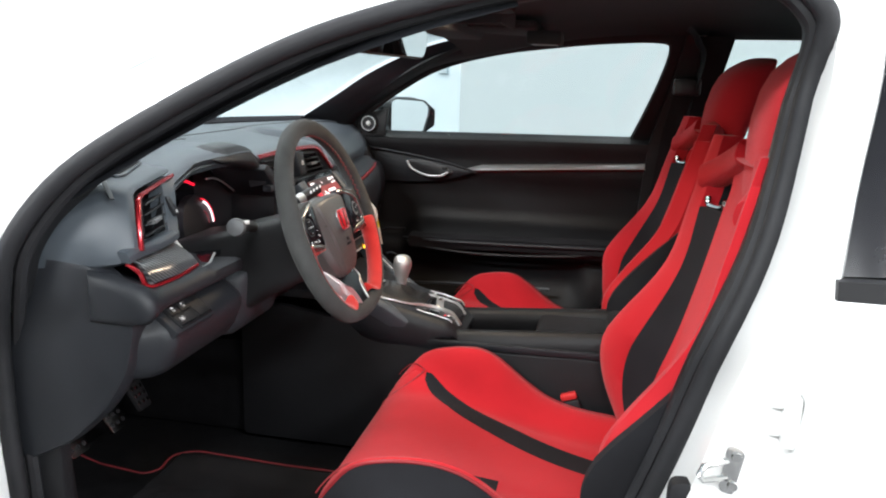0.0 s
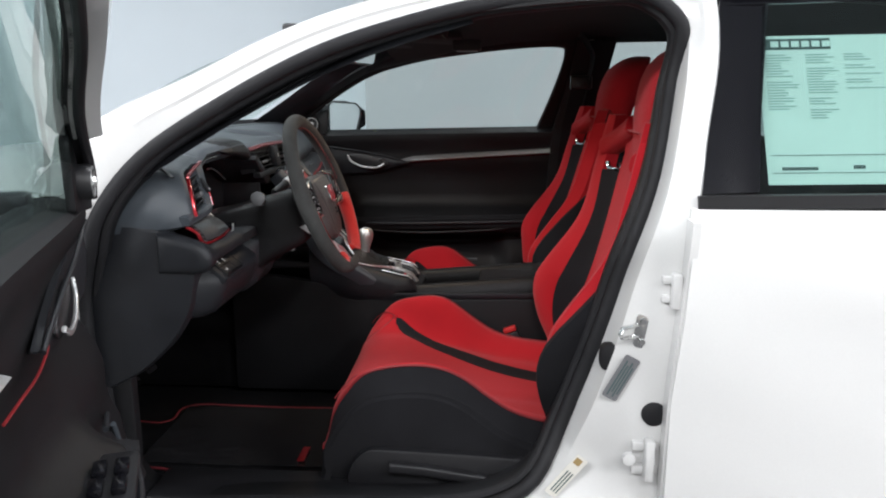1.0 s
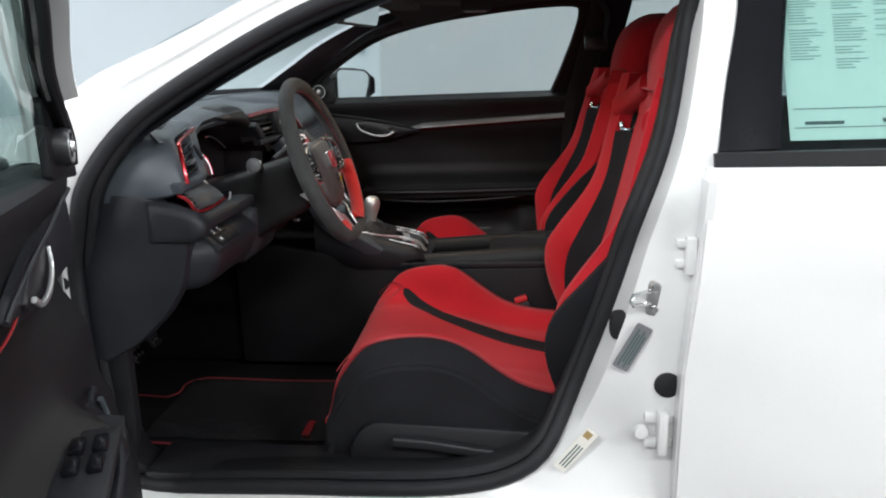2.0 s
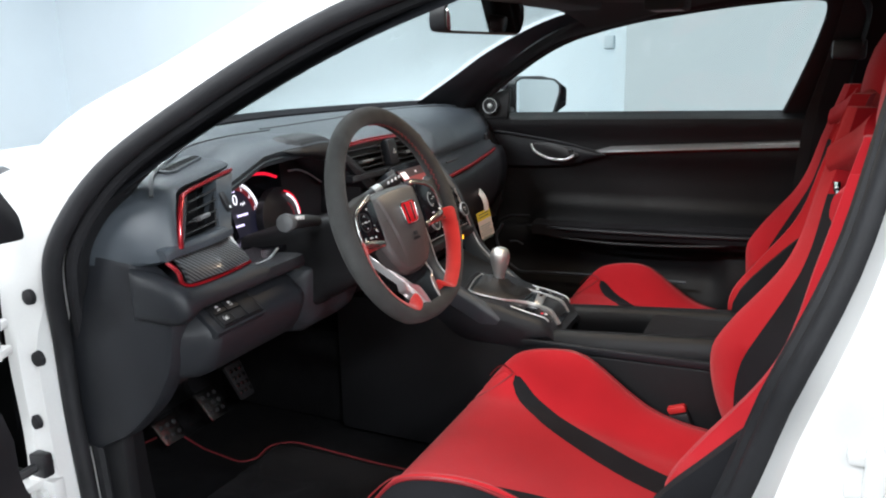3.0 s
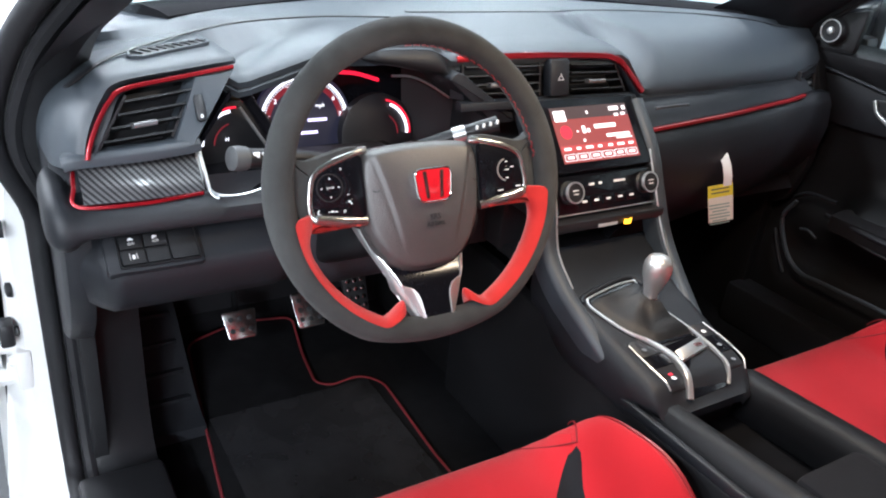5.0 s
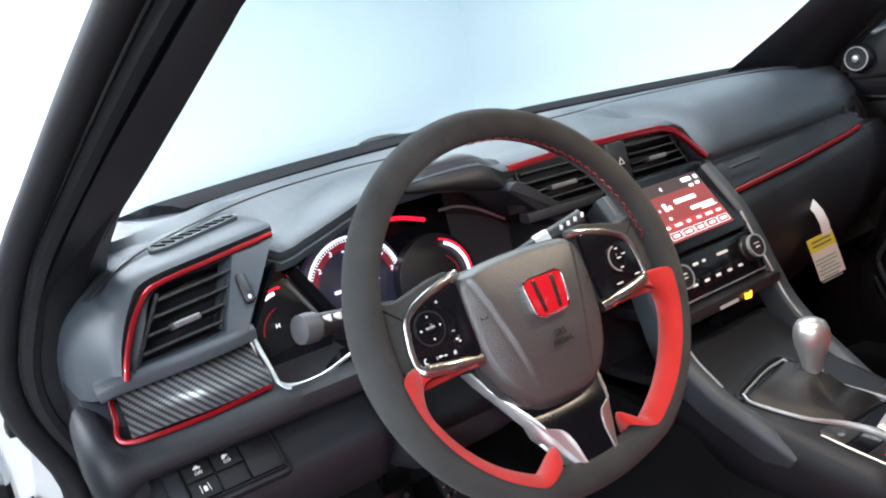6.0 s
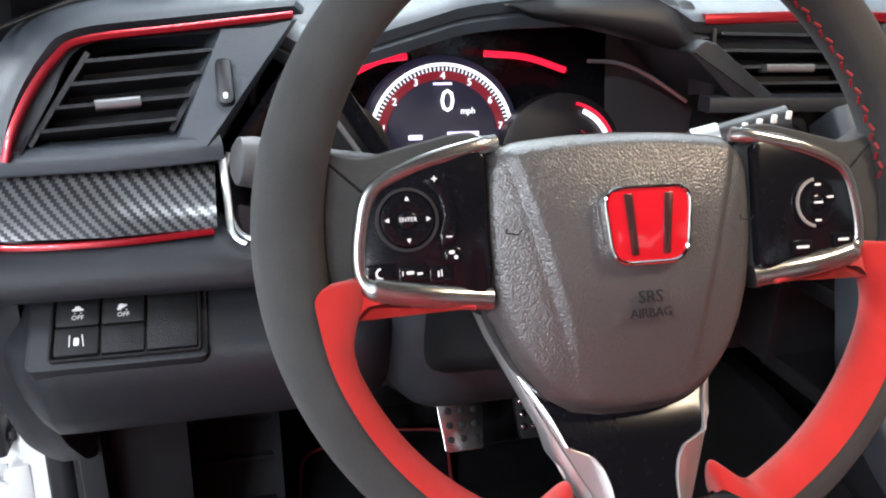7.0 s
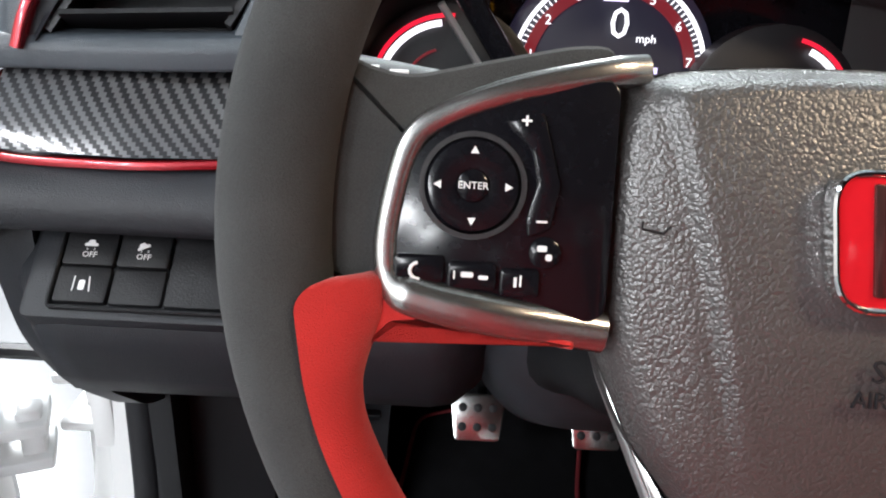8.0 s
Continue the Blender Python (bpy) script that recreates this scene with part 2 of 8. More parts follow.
def inset(poly, d):
    out, n = [], len(poly)
    area = sum(poly[i][0] * poly[(i + 1) % n][1] - poly[(i + 1) % n][0] * poly[i][1] for i in range(n))
    s = 1 if area > 0 else -1
    for i in range(n):
        a, p, c = (Vector(poly[k % n][:2]) for k in (i - 1, i, i + 1))
        e1, e2 = (p - a).normalized(), (c - p).normalized()
        n1, n2 = Vector((-e1.y, e1.x)) * s, Vector((-e2.y, e2.x)) * s
        m = n1 + n2
        m = m / max(0.35, m.length_squared / 2) if m.length > 1e-6 else n1
        out.append(tuple(p + m * d))
    return out


def rounded(poly, r, n=4):
    """The polygon with its corners rounded."""
    out, k = [], len(poly)
    for i in range(k):
        a, p, c = (Vector(poly[q % k]) for q in (i - 1, i, i + 1))
        rr = min(r, (p - a).length * 0.45, (c - p).length * 0.45)
        s, e = p + (a - p).normalized() * rr, p + (c - p).normalized() * rr
        for t in range(n + 1):
            f = t / n
            out.append(tuple(s * (1 - f) ** 2 + p * 2 * f * (1 - f) + e * f ** 2))
    return out


def prism(poly, z0, z1, m=Matrix(), bevel=0.0):
    rings = [[(x, y, z0) for x, y in poly]]
    if bevel:
        rings.append([(x, y, z1 - bevel) for x, y in poly])
        rings.append([(x, y, z1 - bevel * 0.3) for x, y in inset(poly, bevel * 0.3)])
        rings.append([(x, y, z1) for x, y in inset(poly, bevel)])
    else:
        rings.append([(x, y, z1) for x, y in poly])
    return loft([[m @ Vector(p) for p in ring] for ring in rings])


def bezel(poly, width, z0, z1, m=Matrix(), bevel=0.0):
    """A frame along the polygon, its inside edge width further in."""
    inner = inset(poly, width)
    b = bevel or 0.0004
    rings = [[(x, y, z0) for x, y in poly], [(x, y, z1 - b) for x, y in poly], [(x, y, z1) for x, y in inset(poly, b)],
             [(x, y, z1) for x, y in inset(poly, width - b)], [(x, y, z1 - b) for x, y in inner], [(x, y, z0) for x, y in inner]]
    return loft([[m @ Vector(p) for p in ring] for ring in rings], loop=True)


def block(x0, x1, y0, y1, z0, z1, bevel=0.004, m=Matrix(), segments=2):
    bm = bmesh.new()
    bmesh.ops.create_cube(bm, size=1.0)
    for v in bm.verts:
        v.co = Vector(((x0 + x1) / 2 + v.co.x * (x1 - x0), (y0 + y1) / 2 + v.co.y * (y1 - y0), (z0 + z1) / 2 + v.co.z * (z1 - z0)))
    if bevel:
        bmesh.ops.bevel(bm, geom=bm.edges[:], offset=bevel, segments=segments, affect="EDGES", profile=0.5)
    bm.transform(m)
    return bm


def spline(points, steps=6, closed=False):
    """A smooth line through the points."""
    p = [Vector(q) for q in points]
    n, out = len(p), []
    for i in range(n if closed else n - 1):
        a = p[i - 1] if closed or i > 0 else p[0] * 2 - p[1]
        b, c = p[i], p[(i + 1) % n]
        d = p[(i + 2) % n] if closed or i + 2 < n else c * 2 - b
        for s in range(steps):
            t = s / steps
            out.append(0.5 * (2 * b + (c - a) * t + (2 * a - 5 * b + 4 * c - d) * t ** 2 + (3 * b - a - 3 * c + d) * t ** 3))
    if not closed:
        out.append(p[-1])
    return out


def sweep(path, section, up=(0, 0, 1), closed=False, scale=None, caps=True):
    """Carries a flat section (sideways, upward) along a path."""
    path, up, rings, n = [Vector(p) for p in path], Vector(up), [], len(path)
    for i, p in enumerate(path):
        a = path[i - 1] if closed or i else p
        b = path[(i + 1) % n] if closed or i + 1 < n else p
        t = (b - a).normalized()
        side = t.cross(up).normalized()
        top = side.cross(t)
        k = scale(i / max(1, n - 1)) if scale else 1
        rings.append([p + side * x * k + top * y * k for x, y in section])
    return loft(rings, caps=caps and not closed, loop=closed)


def circle(r, n=10, ry=None, start=0.0):
    return [(r * math.cos(start + 2 * math.pi * i / n), (ry or r) * math.sin(start + 2 * math.pi * i / n)) for i in range(n)]


def tube(path, r, n=10, closed=False, up=(0, 0, 1), scale=None):
    return sweep(path, circle(r, n), up, closed, scale)


def lathe(profile, m=Matrix(), n=24):
    """Turns a profile of (radius, height) about z."""
    rings = [[m @ Vector((r * math.cos(2 * math.pi * i / n), r * math.sin(2 * math.pi * i / n), z)) for i in range(n)] for r, z in profile]
    return loft(rings)


def solid_grid(front, back, keep=None):
    """A sheet with thickness between two grids of points; keep(i, j) says which cells are there."""
    bm = bmesh.new()
    ni, nj = len(front), len(front[0])
    cells = {(i, j) for i in range(ni - 1) for j in range(nj - 1) if keep is None or keep(i, j)}
    used = {(i + a, j + b) for i, j in cells for a in (0, 1) for b in (0, 1)}
    f = {k: bm.verts.new(front[k[0]][k[1]]) for k in used}
    b = {k: bm.verts.new(back[k[0]][k[1]]) for k in used}
    for i, j in cells:
        q = [(i, j), (i + 1, j), (i + 1, j + 1), (i, j + 1)]
        bm.faces.new([f[k] for k in q])
        bm.faces.new([b[k] for k in q[::-1]])
        for (e0, e1), other in (((q[0], q[1]), (i, j - 1)), ((q[1], q[2]), (i + 1, j)), ((q[2], q[3]), (i, j + 1)), ((q[3], q[0]), (i - 1, j))):
            if other not in cells:
                bm.faces.new((f[e1], f[e0], b[e0], b[e1]))
    return bm


def join(*some):
    out = bmesh.new()
    for bm in some:
        mesh = bpy.data.meshes.new("joined")
        bm.to_mesh(mesh)
        bm.free()
        out.from_mesh(mesh)
        bpy.data.meshes.remove(mesh)
    return out


def smooth(a, b, x):
    t = max(0.0, min(1.0, (x - a) / (b - a)))
    return t * t * (3 - 2 * t)


def table(pairs, x):
    """Reads a value between listed ones."""
    if x <= pairs[0][0]:
        return pairs[0][1]
    for (x0, y0), (x1, y1) in zip(pairs, pairs[1:]):
        if x <= x1:
            t = (x - x0) / (x1 - x0)
            return y0 + (y1 - y0) * t
    return pairs[-1][1]


def curve_table(pairs, x):
    """The same, rounded."""
    xs = [p[0] for p in pairs]
    if x <= xs[0]:
        return pairs[0][1]
    if x >= xs[-1]:
        return pairs[-1][1]
    i = max(k for k in range(len(xs) - 1) if xs[k] <= x)
    t = (x - xs[i]) / (xs[i + 1] - xs[i])
    y0, y1 = pairs[i][1], pairs[i + 1][1]
    h = xs[i + 1] - xs[i]
    s0 = (y1 - pairs[i - 1][1]) / (xs[i + 1] - xs[i - 1]) if i > 0 else (y1 - y0) / h
    s1 = (pairs[i + 2][1] - y0) / (xs[i + 2] - xs[i]) if i + 2 < len(xs) else (y1 - y0) / h
    return (2 * t ** 3 - 3 * t ** 2 + 1) * y0 + (t ** 3 - 2 * t ** 2 + t) * h * s0 + (3 * t ** 2 - 2 * t ** 3) * y1 + (t ** 3 - t ** 2) * h * s1


def rect(w, h, x=0.0, y=0.0):
    return [(x - w / 2, y - h / 2), (x + w / 2, y - h / 2), (x + w / 2, y + h / 2), (x - w / 2, y + h / 2)]


def lettering(words, size, m, depth=0.0003, centre=True):
    """Words in the built-in font as raised strokes."""
    cu = bpy.data.curves.new("lettering", "FONT")
    cu.body, cu.size, cu.extrude, cu.resolution_u = words, size, depth, 2
    if centre:
        cu.align_x, cu.align_y = "CENTER", "CENTER"
    ob = bpy.data.objects.new("lettering", cu)
    mesh = bpy.data.meshes.new_from_object(ob)
    bm = bmesh.new()
    bm.from_mesh(mesh)
    bm.transform(m)
    bpy.data.objects.remove(ob)
    bpy.data.meshes.remove(mesh)
    return bm


def arc_band(r0, r1, a0, a1, z0, z1, m, n=40, cx=0.0, cy=0.0):
    """A flat ring segment; angles in degrees, anticlockwise from the right."""
    rings = []
    for i in range(n + 1):
        a = radians(a0 + (a1 - a0) * i / n)
        c, s = math.cos(a), math.sin(a)
        rings.append([m @ Vector((cx + r * c, cy + r * s, z)) for r, z in ((r0, z0), (r1, z0), (r1, z1), (r0, z1))])
    return loft(rings)


# ---- the room ----
GROUND = -0.12


def setting(name, bm, material, label):
    ob = part(name, bm, material, None, label)
    return tagged(ob, label, name.split("_")[0], kind="structure")


# the floor is out of view; its dark tone holds back bounced light
setting("floor", block(-7.6, 10.4, -5.2, 5.6, GROUND - 0.2, GROUND, 0), FLOOR_PAINT, "unseen dark floor, toned down to cut bounced light")
setting("ceiling", block(-7.6, 10.4, -5.2, 5.6, 3.3, 3.45, 0), WALL_PAINT, "plain white ceiling with flat light panels")
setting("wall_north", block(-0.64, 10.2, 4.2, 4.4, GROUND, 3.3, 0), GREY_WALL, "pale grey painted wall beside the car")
setting("wall_recess", block(-7.4, -0.64, 5.0, 5.2, GROUND, 3.3, 0), WALL_PAINT, "white painted wall set further back")
setting("wall_return", block(-0.76, -0.64, 4.4, 5.0, GROUND, 3.3, 0), WALL_PAINT, "short white return of the wall")
setting("wall_west", block(-7.4, -7.2, -5.0, 5.0, GROUND, 3.3, 0), WALL_PAINT, "white painted wall in front of the car")
setting("wall_east", block(10.0, 10.2, -5.0, 4.2, GROUND, 3.3, 0), WALL_PAINT, "white painted wall behind the car")
# unseen wall: its darker warm grey weakens the sideways fill through the door
setting("wall_south", block(-7.4, 10.2, -5.2, -5.0, GROUND, 3.3, 0), shader("low_fill_wall", (0.34, 0.32, 0.30), 0.8, grain=0.1, grain_size=120, blotch=0.04, blotch_size=2), "unseen warm grey wall on the driver's side, darkened to cut fill light")
for lx, ly, _ in LAMPS:
    fix = thing("ceiling_light", (lx, ly, 3.22), "flat white ceiling light panel with thin metal frame", "ceiling light", "ceiling lights")
    part("frame", bezel(rect(1.28, 0.58), 0.035, 0.0, 0.08, Matrix.Translation((lx, ly, 3.22))), WALL_PAINT, fix)
outlet = thing("wall_box", (-0.94, 5.0, 1.18), "small grey electrical box on the white wall", "wall box")
part("box", block(-0.98, -0.90, 4.96, 5.0, 1.13, 1.23, 0.006), BOX_GREY, outlet)
part("cover", block(-0.975, -0.905, 4.952, 4.959, 1.135, 1.225, 0.003), BOX_GREY, outlet)

# ---- car body ----
body = thing("car_body", (0.3, 0, GROUND), "white hatchback car body with open driver's door", "car")

OPENING = [(-0.294, -0.74, 0.418), (-0.313, -0.74, 0.595), (-0.315, -0.74, 0.725), (-0.309, -0.74, 0.83), (-0.279, -0.74, 0.896),
           (-0.203, -0.718, 0.976), (-0.09, -0.682, 1.051), (0.053, -0.645, 1.127), (0.182, -0.623, 1.173), (0.321, -0.606, 1.209),
           (0.46, -0.598, 1.225), (0.590, -0.596, 1.232), (0.643, -0.606, 1.212), (0.655, -0.629, 1.161), (0.624, -0.70, 1.013),
           (0.58, -0.74, 0.867), (0.535, -0.74, 0.701), (0.477, -0.74, 0.544), (0.405, -0.74, 0.43), (0.27, -0.74, 0.383), (0.0, -0.74, 0.376),
           (-0.22, -0.74, 0.378)]
OUTER = [(-0.36, -0.79, 0.33), (-0.385, -0.755, 0.59), (-0.39, -0.755, 0.73), (-0.385, -0.755, 0.86), (-0.365, -0.745, 0.955),
         (-0.30, -0.695, 1.045), (-0.165, -0.655, 1.112), (-0.01, -0.61, 1.19), (0.14, -0.58, 1.242), (0.31, -0.56, 1.272),
         (0.46, -0.55, 1.285), (0.60, -0.545, 1.29), (0.70, -0.548, 1.285), (0.705, -0.635, 1.16), (0.675, -0.71, 1.01),
         (0.66, -0.752, 0.88), (0.655, -0.758, 0.70), (0.65, -0.765, 0.52), (0.65, -0.775, 0.40), (0.30, -0.795, 0.30), (0.0, -0.795, 0.30),
         (-0.25, -0.795, 0.30)]
o_in, o_out = spline(OPENING, 5, True), spline(OUTER, 5, True)
CENTRE = Vector((0.18, 0, 0.8))


def towards(p, d, dy=0.0):
    """A point of the opening moved into it by d and inwards by dy."""
    v = CENTRE - p
    v.y = 0
    return p + v.normalized() * d + Vector((0, dy, 0))


def pillar_share(p):
    """1 along the windscreen pillar and the front of the roof rail, 0 elsewhere."""
    return smooth(0.65, 0.55, p.x) * smooth(0.78, 1.00, p.z)


def rear_share(p):
    """1 along the middle of the rear pillar, 0 elsewhere."""
    return smooth(0.38, 0.60, p.z) * smooth(1.22, 1.10, p.z) * smooth(0.40, 0.46, p.x)


def hinge_share(p):
    """1 along the lower front of the opening, 0 elsewhere."""
    return smooth(0.86, 0.74, p.z) * smooth(-0.12, -0.24, p.x)


o_drv = [towards(p, -0.027 * pillar_share(p) + 0.002 * rear_share(p) - 0.034 * hinge_share(p), 0.006 * pillar_share(p) + 0.031 * hinge_share(p) + 0.060 * rear_share(p)) for p in o_in]
rings = []
for a, c, b in zip(o_drv, o_in, o_out):
    first = [towards(a, 0.004 - 0.008 * pillar_share(a), 0.075 - 0.025 * pillar_share(a)), towards(a, 0.002, 0.012), a.copy()]
    a.y += (c.y - a.y) * max(rear_share(c), hinge_share(c))
    rings.append(first + [a.lerp(b, 0.10) + Vector((0, -0.006, 0)), a.lerp(b, 0.42) + Vector((0, -0.008, 0)),
                  a.lerp(b, 0.52) + Vector((0, -0.014, 0)), a.lerp(b, 0.90) + Vector((0, -0.012, 0)), b, b + Vector((0, 0.05, 0.0))])
    a.y = first[2].y
part("door_frame", loft(rings, closed=False, caps=False, loop=True), WHITE_PAINT, body, "white painted pillar and sill frame of the door opening")
part("door_seal", tube([towards(p, 0.006, -0.005) for p in o_drv], 0.0125, 10, True, up=(0, 1, 0)), RUBBER, body, "black rubber door seal")
part("seal_lip", tube([towards(p, 0.017, 0.016) for p in o_drv], 0.009, 8, True, up=(0, 1, 0)), RUBBER, body, "second black rubber lip")

lining = [[towards(p, 0.020, 0.020), towards(p, 0.024 + 0.002 * w_, 0.030 + 0.004 * w_), towards(p, 0.020 + 0.006 * w_, 0.060 - 0.008 * w_), towards(p, 0.006 - 0.010 * w_, 0.105 - 0.028 * w_)] for p in o_drv for w_ in (pillar_share(p),)]
part("pillar_lining", loft(lining, closed=False, caps=False, loop=True), TRIM_DARK, body, "dark trim lining the door opening")
# on the passenger's side the frame and its lining stay behind the closed door
o_pas = [Vector((m.x, p.y, m.z)) for p, q in zip(o_in, o_out) for m in (p.lerp(q, 0.85 * pillar_share(p)),)]
lining = [[Vector((q.x, -q.y, q.z)) for q in (towards(p, 0.004, 0.020), towards(p, 0.008, 0.034), towards(p, 0.004, 0.055), towards(p, -0.004, 0.080))] for p in o_pas]
part("pillar_lining", loft(lining, closed=False, caps=False, loop=True), TRIM_DARK, body, "dark trim lining the door opening")
part("footwell_side", block(-0.66, -0.285, 0.655, 0.685, 0.32, 0.95, 0.006), TRIM_DARK, body, "dark footwell side trim")
part("sill_trim", block(-0.30, 0.60, 0.62, 0.715, 0.325, 0.42, 0.01), BLACK_PLASTIC, body, "black plastic sill trim")

# mirrored frame on the passenger's side, behind the closed door
rings = []
for a, b in zip(o_pas, o_out):
    k = [towards(a, 0.000, 0.018), a, a.lerp(b, 0.42) + Vector((0, -0.004, 0)), b]
    rings.append([Vector((p.x, -p.y, p.z)) for p in k])
part("door_frame", loft(rings, closed=False, caps=False, loop=True), WHITE_PAINT, body, "white painted pillar and sill frame behind the closed door")

# windscreen and pillar trims
EDGE_R = [(-0.44, 0.485, 0.970), (-0.41, 0.49, 0.985), (-0.32, 0.53, 1.05), (-0.22, 0.555, 1.12), (-0.08, 0.55, 1.185), (0.06, 0.54, 1.225)]
INNER_L = [(-0.30, -0.665, 0.93), (-0.21, -0.65, 0.985), (-0.09, -0.62, 1.05), (0.04, -0.59, 1.12), (0.18, -0.56, 1.195), (0.30, -0.54, 1.225)]


def pillar_trim(name, outer, mid, inner, sign, swell=-0.006):
    rows = []
    for a, c, d in zip(spline(outer, 6), spline(mid, 6), spline(inner, 6)):
        rows.append([Vector((p.x, p.y * sign, p.z)) for p in (a, a.lerp(c, 0.4) + Vector((0, swell, 0)), a.lerp(c, 0.8) + Vector((0, swell * 0.7, 0.0)), c,
                                                              c.lerp(d, 0.3), c.lerp(d, 0.8), d)])
    return part(name, loft(rows, closed=False, caps=False), DASH_DARK, body, "dark grey textured windscreen pillar trim")


edge_l = [(x, -y, z) for x, y, z in EDGE_R]
driver_edge = [(-0.44, -0.60, 0.955), (-0.36, -0.628, 0.985), (-0.26, -0.634, 1.04), (-0.14, -0.616, 1.105), (0.0, -0.593, 1.17), (0.12, -0.572, 1.215)]
out_l = [(-0.325, -0.725, 0.89), (-0.20, -0.70, 0.965), (-0.08, -0.668, 1.04), (0.06, -0.63, 1.115), (0.19, -0.61, 1.165), (0.31, -0.595, 1.20)]
pillar_trim("pillar_trim", out_l, INNER_L, driver_edge, 1)
# passenger pillar: from the door glass to the windscreen
OUT_R = [(-0.345, -0.668, 0.925), (-0.295, -0.675, 0.985), (-0.195, -0.665, 1.062), (-0.055, -0.64, 1.14), (0.12, -0.62, 1.18), (0.26, -0.60, 1.212)]
MID_R = [(-0.37, -0.60, 0.95), (-0.30, -0.60, 1.01), (-0.19, -0.60, 1.085), (-0.08, -0.595, 1.155), (0.06, -0.585, 1.205), (0.20, -0.57, 1.228)]
pillar_trim("pillar_trim", OUT_R, MID_R, edge_l, -1, 0.016)

ws = []
for k in range(13):
    f = k / 12
    row = []
    for e in spline(EDGE_R, 5):
        y = -e.y * 1.14 + e.y * 2.16 * f
        bulge = 1 - (2 * f - 1) ** 2
        low = 0.045 * max(0.0, 1 - 2 * f) * smooth(0.94, 1.05, e.z)
        row.append(Vector((e.x - (0.15 - 0.10 * smooth(0.98, 1.14, e.z)) * bulge - 0.012, y, e.z + 0.006 - low)))
    ws.append(row)
glass = part("windscreen", solid_grid(ws, [[p + Vector((-0.003, 0, 0.004)) for p in r] for r in ws]), GLASS, body, "clear laminated windscreen")
glass.visible_shadow = False
# black base strip and wiper
base_line = [Vector((-0.61 + 0.47 * (y / 0.5) ** 2 * 0.36, y, 0.984)) for y in [(-0.56 + 1.12 * i / 24) for i in range(25)]]
part("cowl_strip", sweep(base_line, [(-0.05, -0.012), (0.045, -0.012), (0.045, 0.001), (0.030, 0.006), (0.0, 0.010), (-0.05, 0.0)]), COWL, body, "black plastic cowl strip below the windscreen")
part("wiper_pivot", loft([[Vector((-0.605 + 0.020 * r * math.cos(a), -0.135 + 0.045 * r * math.sin(a), 0.988 + h)) for a in [math.pi * k / 10 for k in range(20)]] for r, h in ((1.0, 0.0), (0.9, 0.007), (0.5, 0.011), (0.05, 0.012))]), RUBBER, body, "black wiper arm base")

# roof skin and headliner
roof_t, roof_b, head_t = [], [], []
for i in range(25):
    x = 0.04 + 1.55 * i / 24
    rt, rb, ht = [], [], []
    zt = curve_table([(0.0, 1.245), (0.2, 1.285), (0.5, 1.318), (0.9, 1.315), (1.3, 1.27), (1.6, 1.20)], x)
    hw = curve_table([(0.0, 0.53), (0.3, 0.565), (0.7, 0.552), (1.2, 0.53), (1.6, 0.50)], x)
    for k in range(17):
        f = -1 + 2 * k / 16
        rt.append(Vector((x - 0.05 * (1 - f * f) * (1 - i / 24), hw * f, zt - 0.035 * f * f)))
        rb.append(rt[-1] + Vector((0, 0, -0.02)))
        ht.append(Vector((x - 0.03 * (1 - f * f) * (1 - i / 24), (hw + 0.045) * f, zt - 0.04 - 0.045 * f ** 4)))
    roof_t.append(rt), roof_b.append(rb), head_t.append(ht)
part("roof", solid_grid(roof_t, roof_b), WHITE_PAINT, body, "white painted roof skin")
part("headliner", solid_grid(head_t, [[p + Vector((0, 0, 0.012)) for p in r] for r in head_t]), HEADLINER, body, "black fabric headliner")
part("header_trim", block(0.015, 0.11, -0.42, 0.42, 1.206, 1.232, 0.008), HEADLINER, body)

# hood and wings
hood_t = []
for i in range(17):
    x = -0.62 - 1.15 * i / 16
    zt = curve_table([(-1.8, 0.74), (-1.5, 0.86), (-1.1, 0.928), (-0.8, 0.955), (-0.6, 0.960)], x)
    hood_t.append([Vector((x + 0.16 * f * f * (1 - i / 16) + 0.10 * f * f, 0.70 * f, zt - 0.05 * f ** 4)) for f in [-1 + 2 * k / 16 for k in range(17)]])
part("hood", solid_grid(hood_t, [[p + Vector((0, 0, -0.015)) for p in r] for r in hood_t]), WHITE_PAINT, body, "white painted hood")
for s in (-1, 1):
    wing = []
    for i in range(13):
        x = -0.395 - 1.25 * i / 12
        zt = curve_table([(-1.7, 0.70), (-1.4, 0.80), (-1.0, 0.875), (-0.6, 0.92), (-0.39, 0.925)], x)
        wing.append([Vector((x, s * y, z)) for y, z in ((0.72, zt), (0.745, zt - 0.012), (0.785, zt - 0.08), (0.805, zt - 0.2), (0.79, 0.52), (0.80, 0.30))])
    part("wing", solid_grid(wing, [[p + Vector((0, -s * 0.012, 0)) for p in r] for r in wing]), WHITE_PAINT, body, "white painted front wing")
part("bumper", block(-1.80, -1.62, -0.74, 0.74, 0.10, 0.72, 0.06), WHITE_PAINT, body, "white painted front bumper")
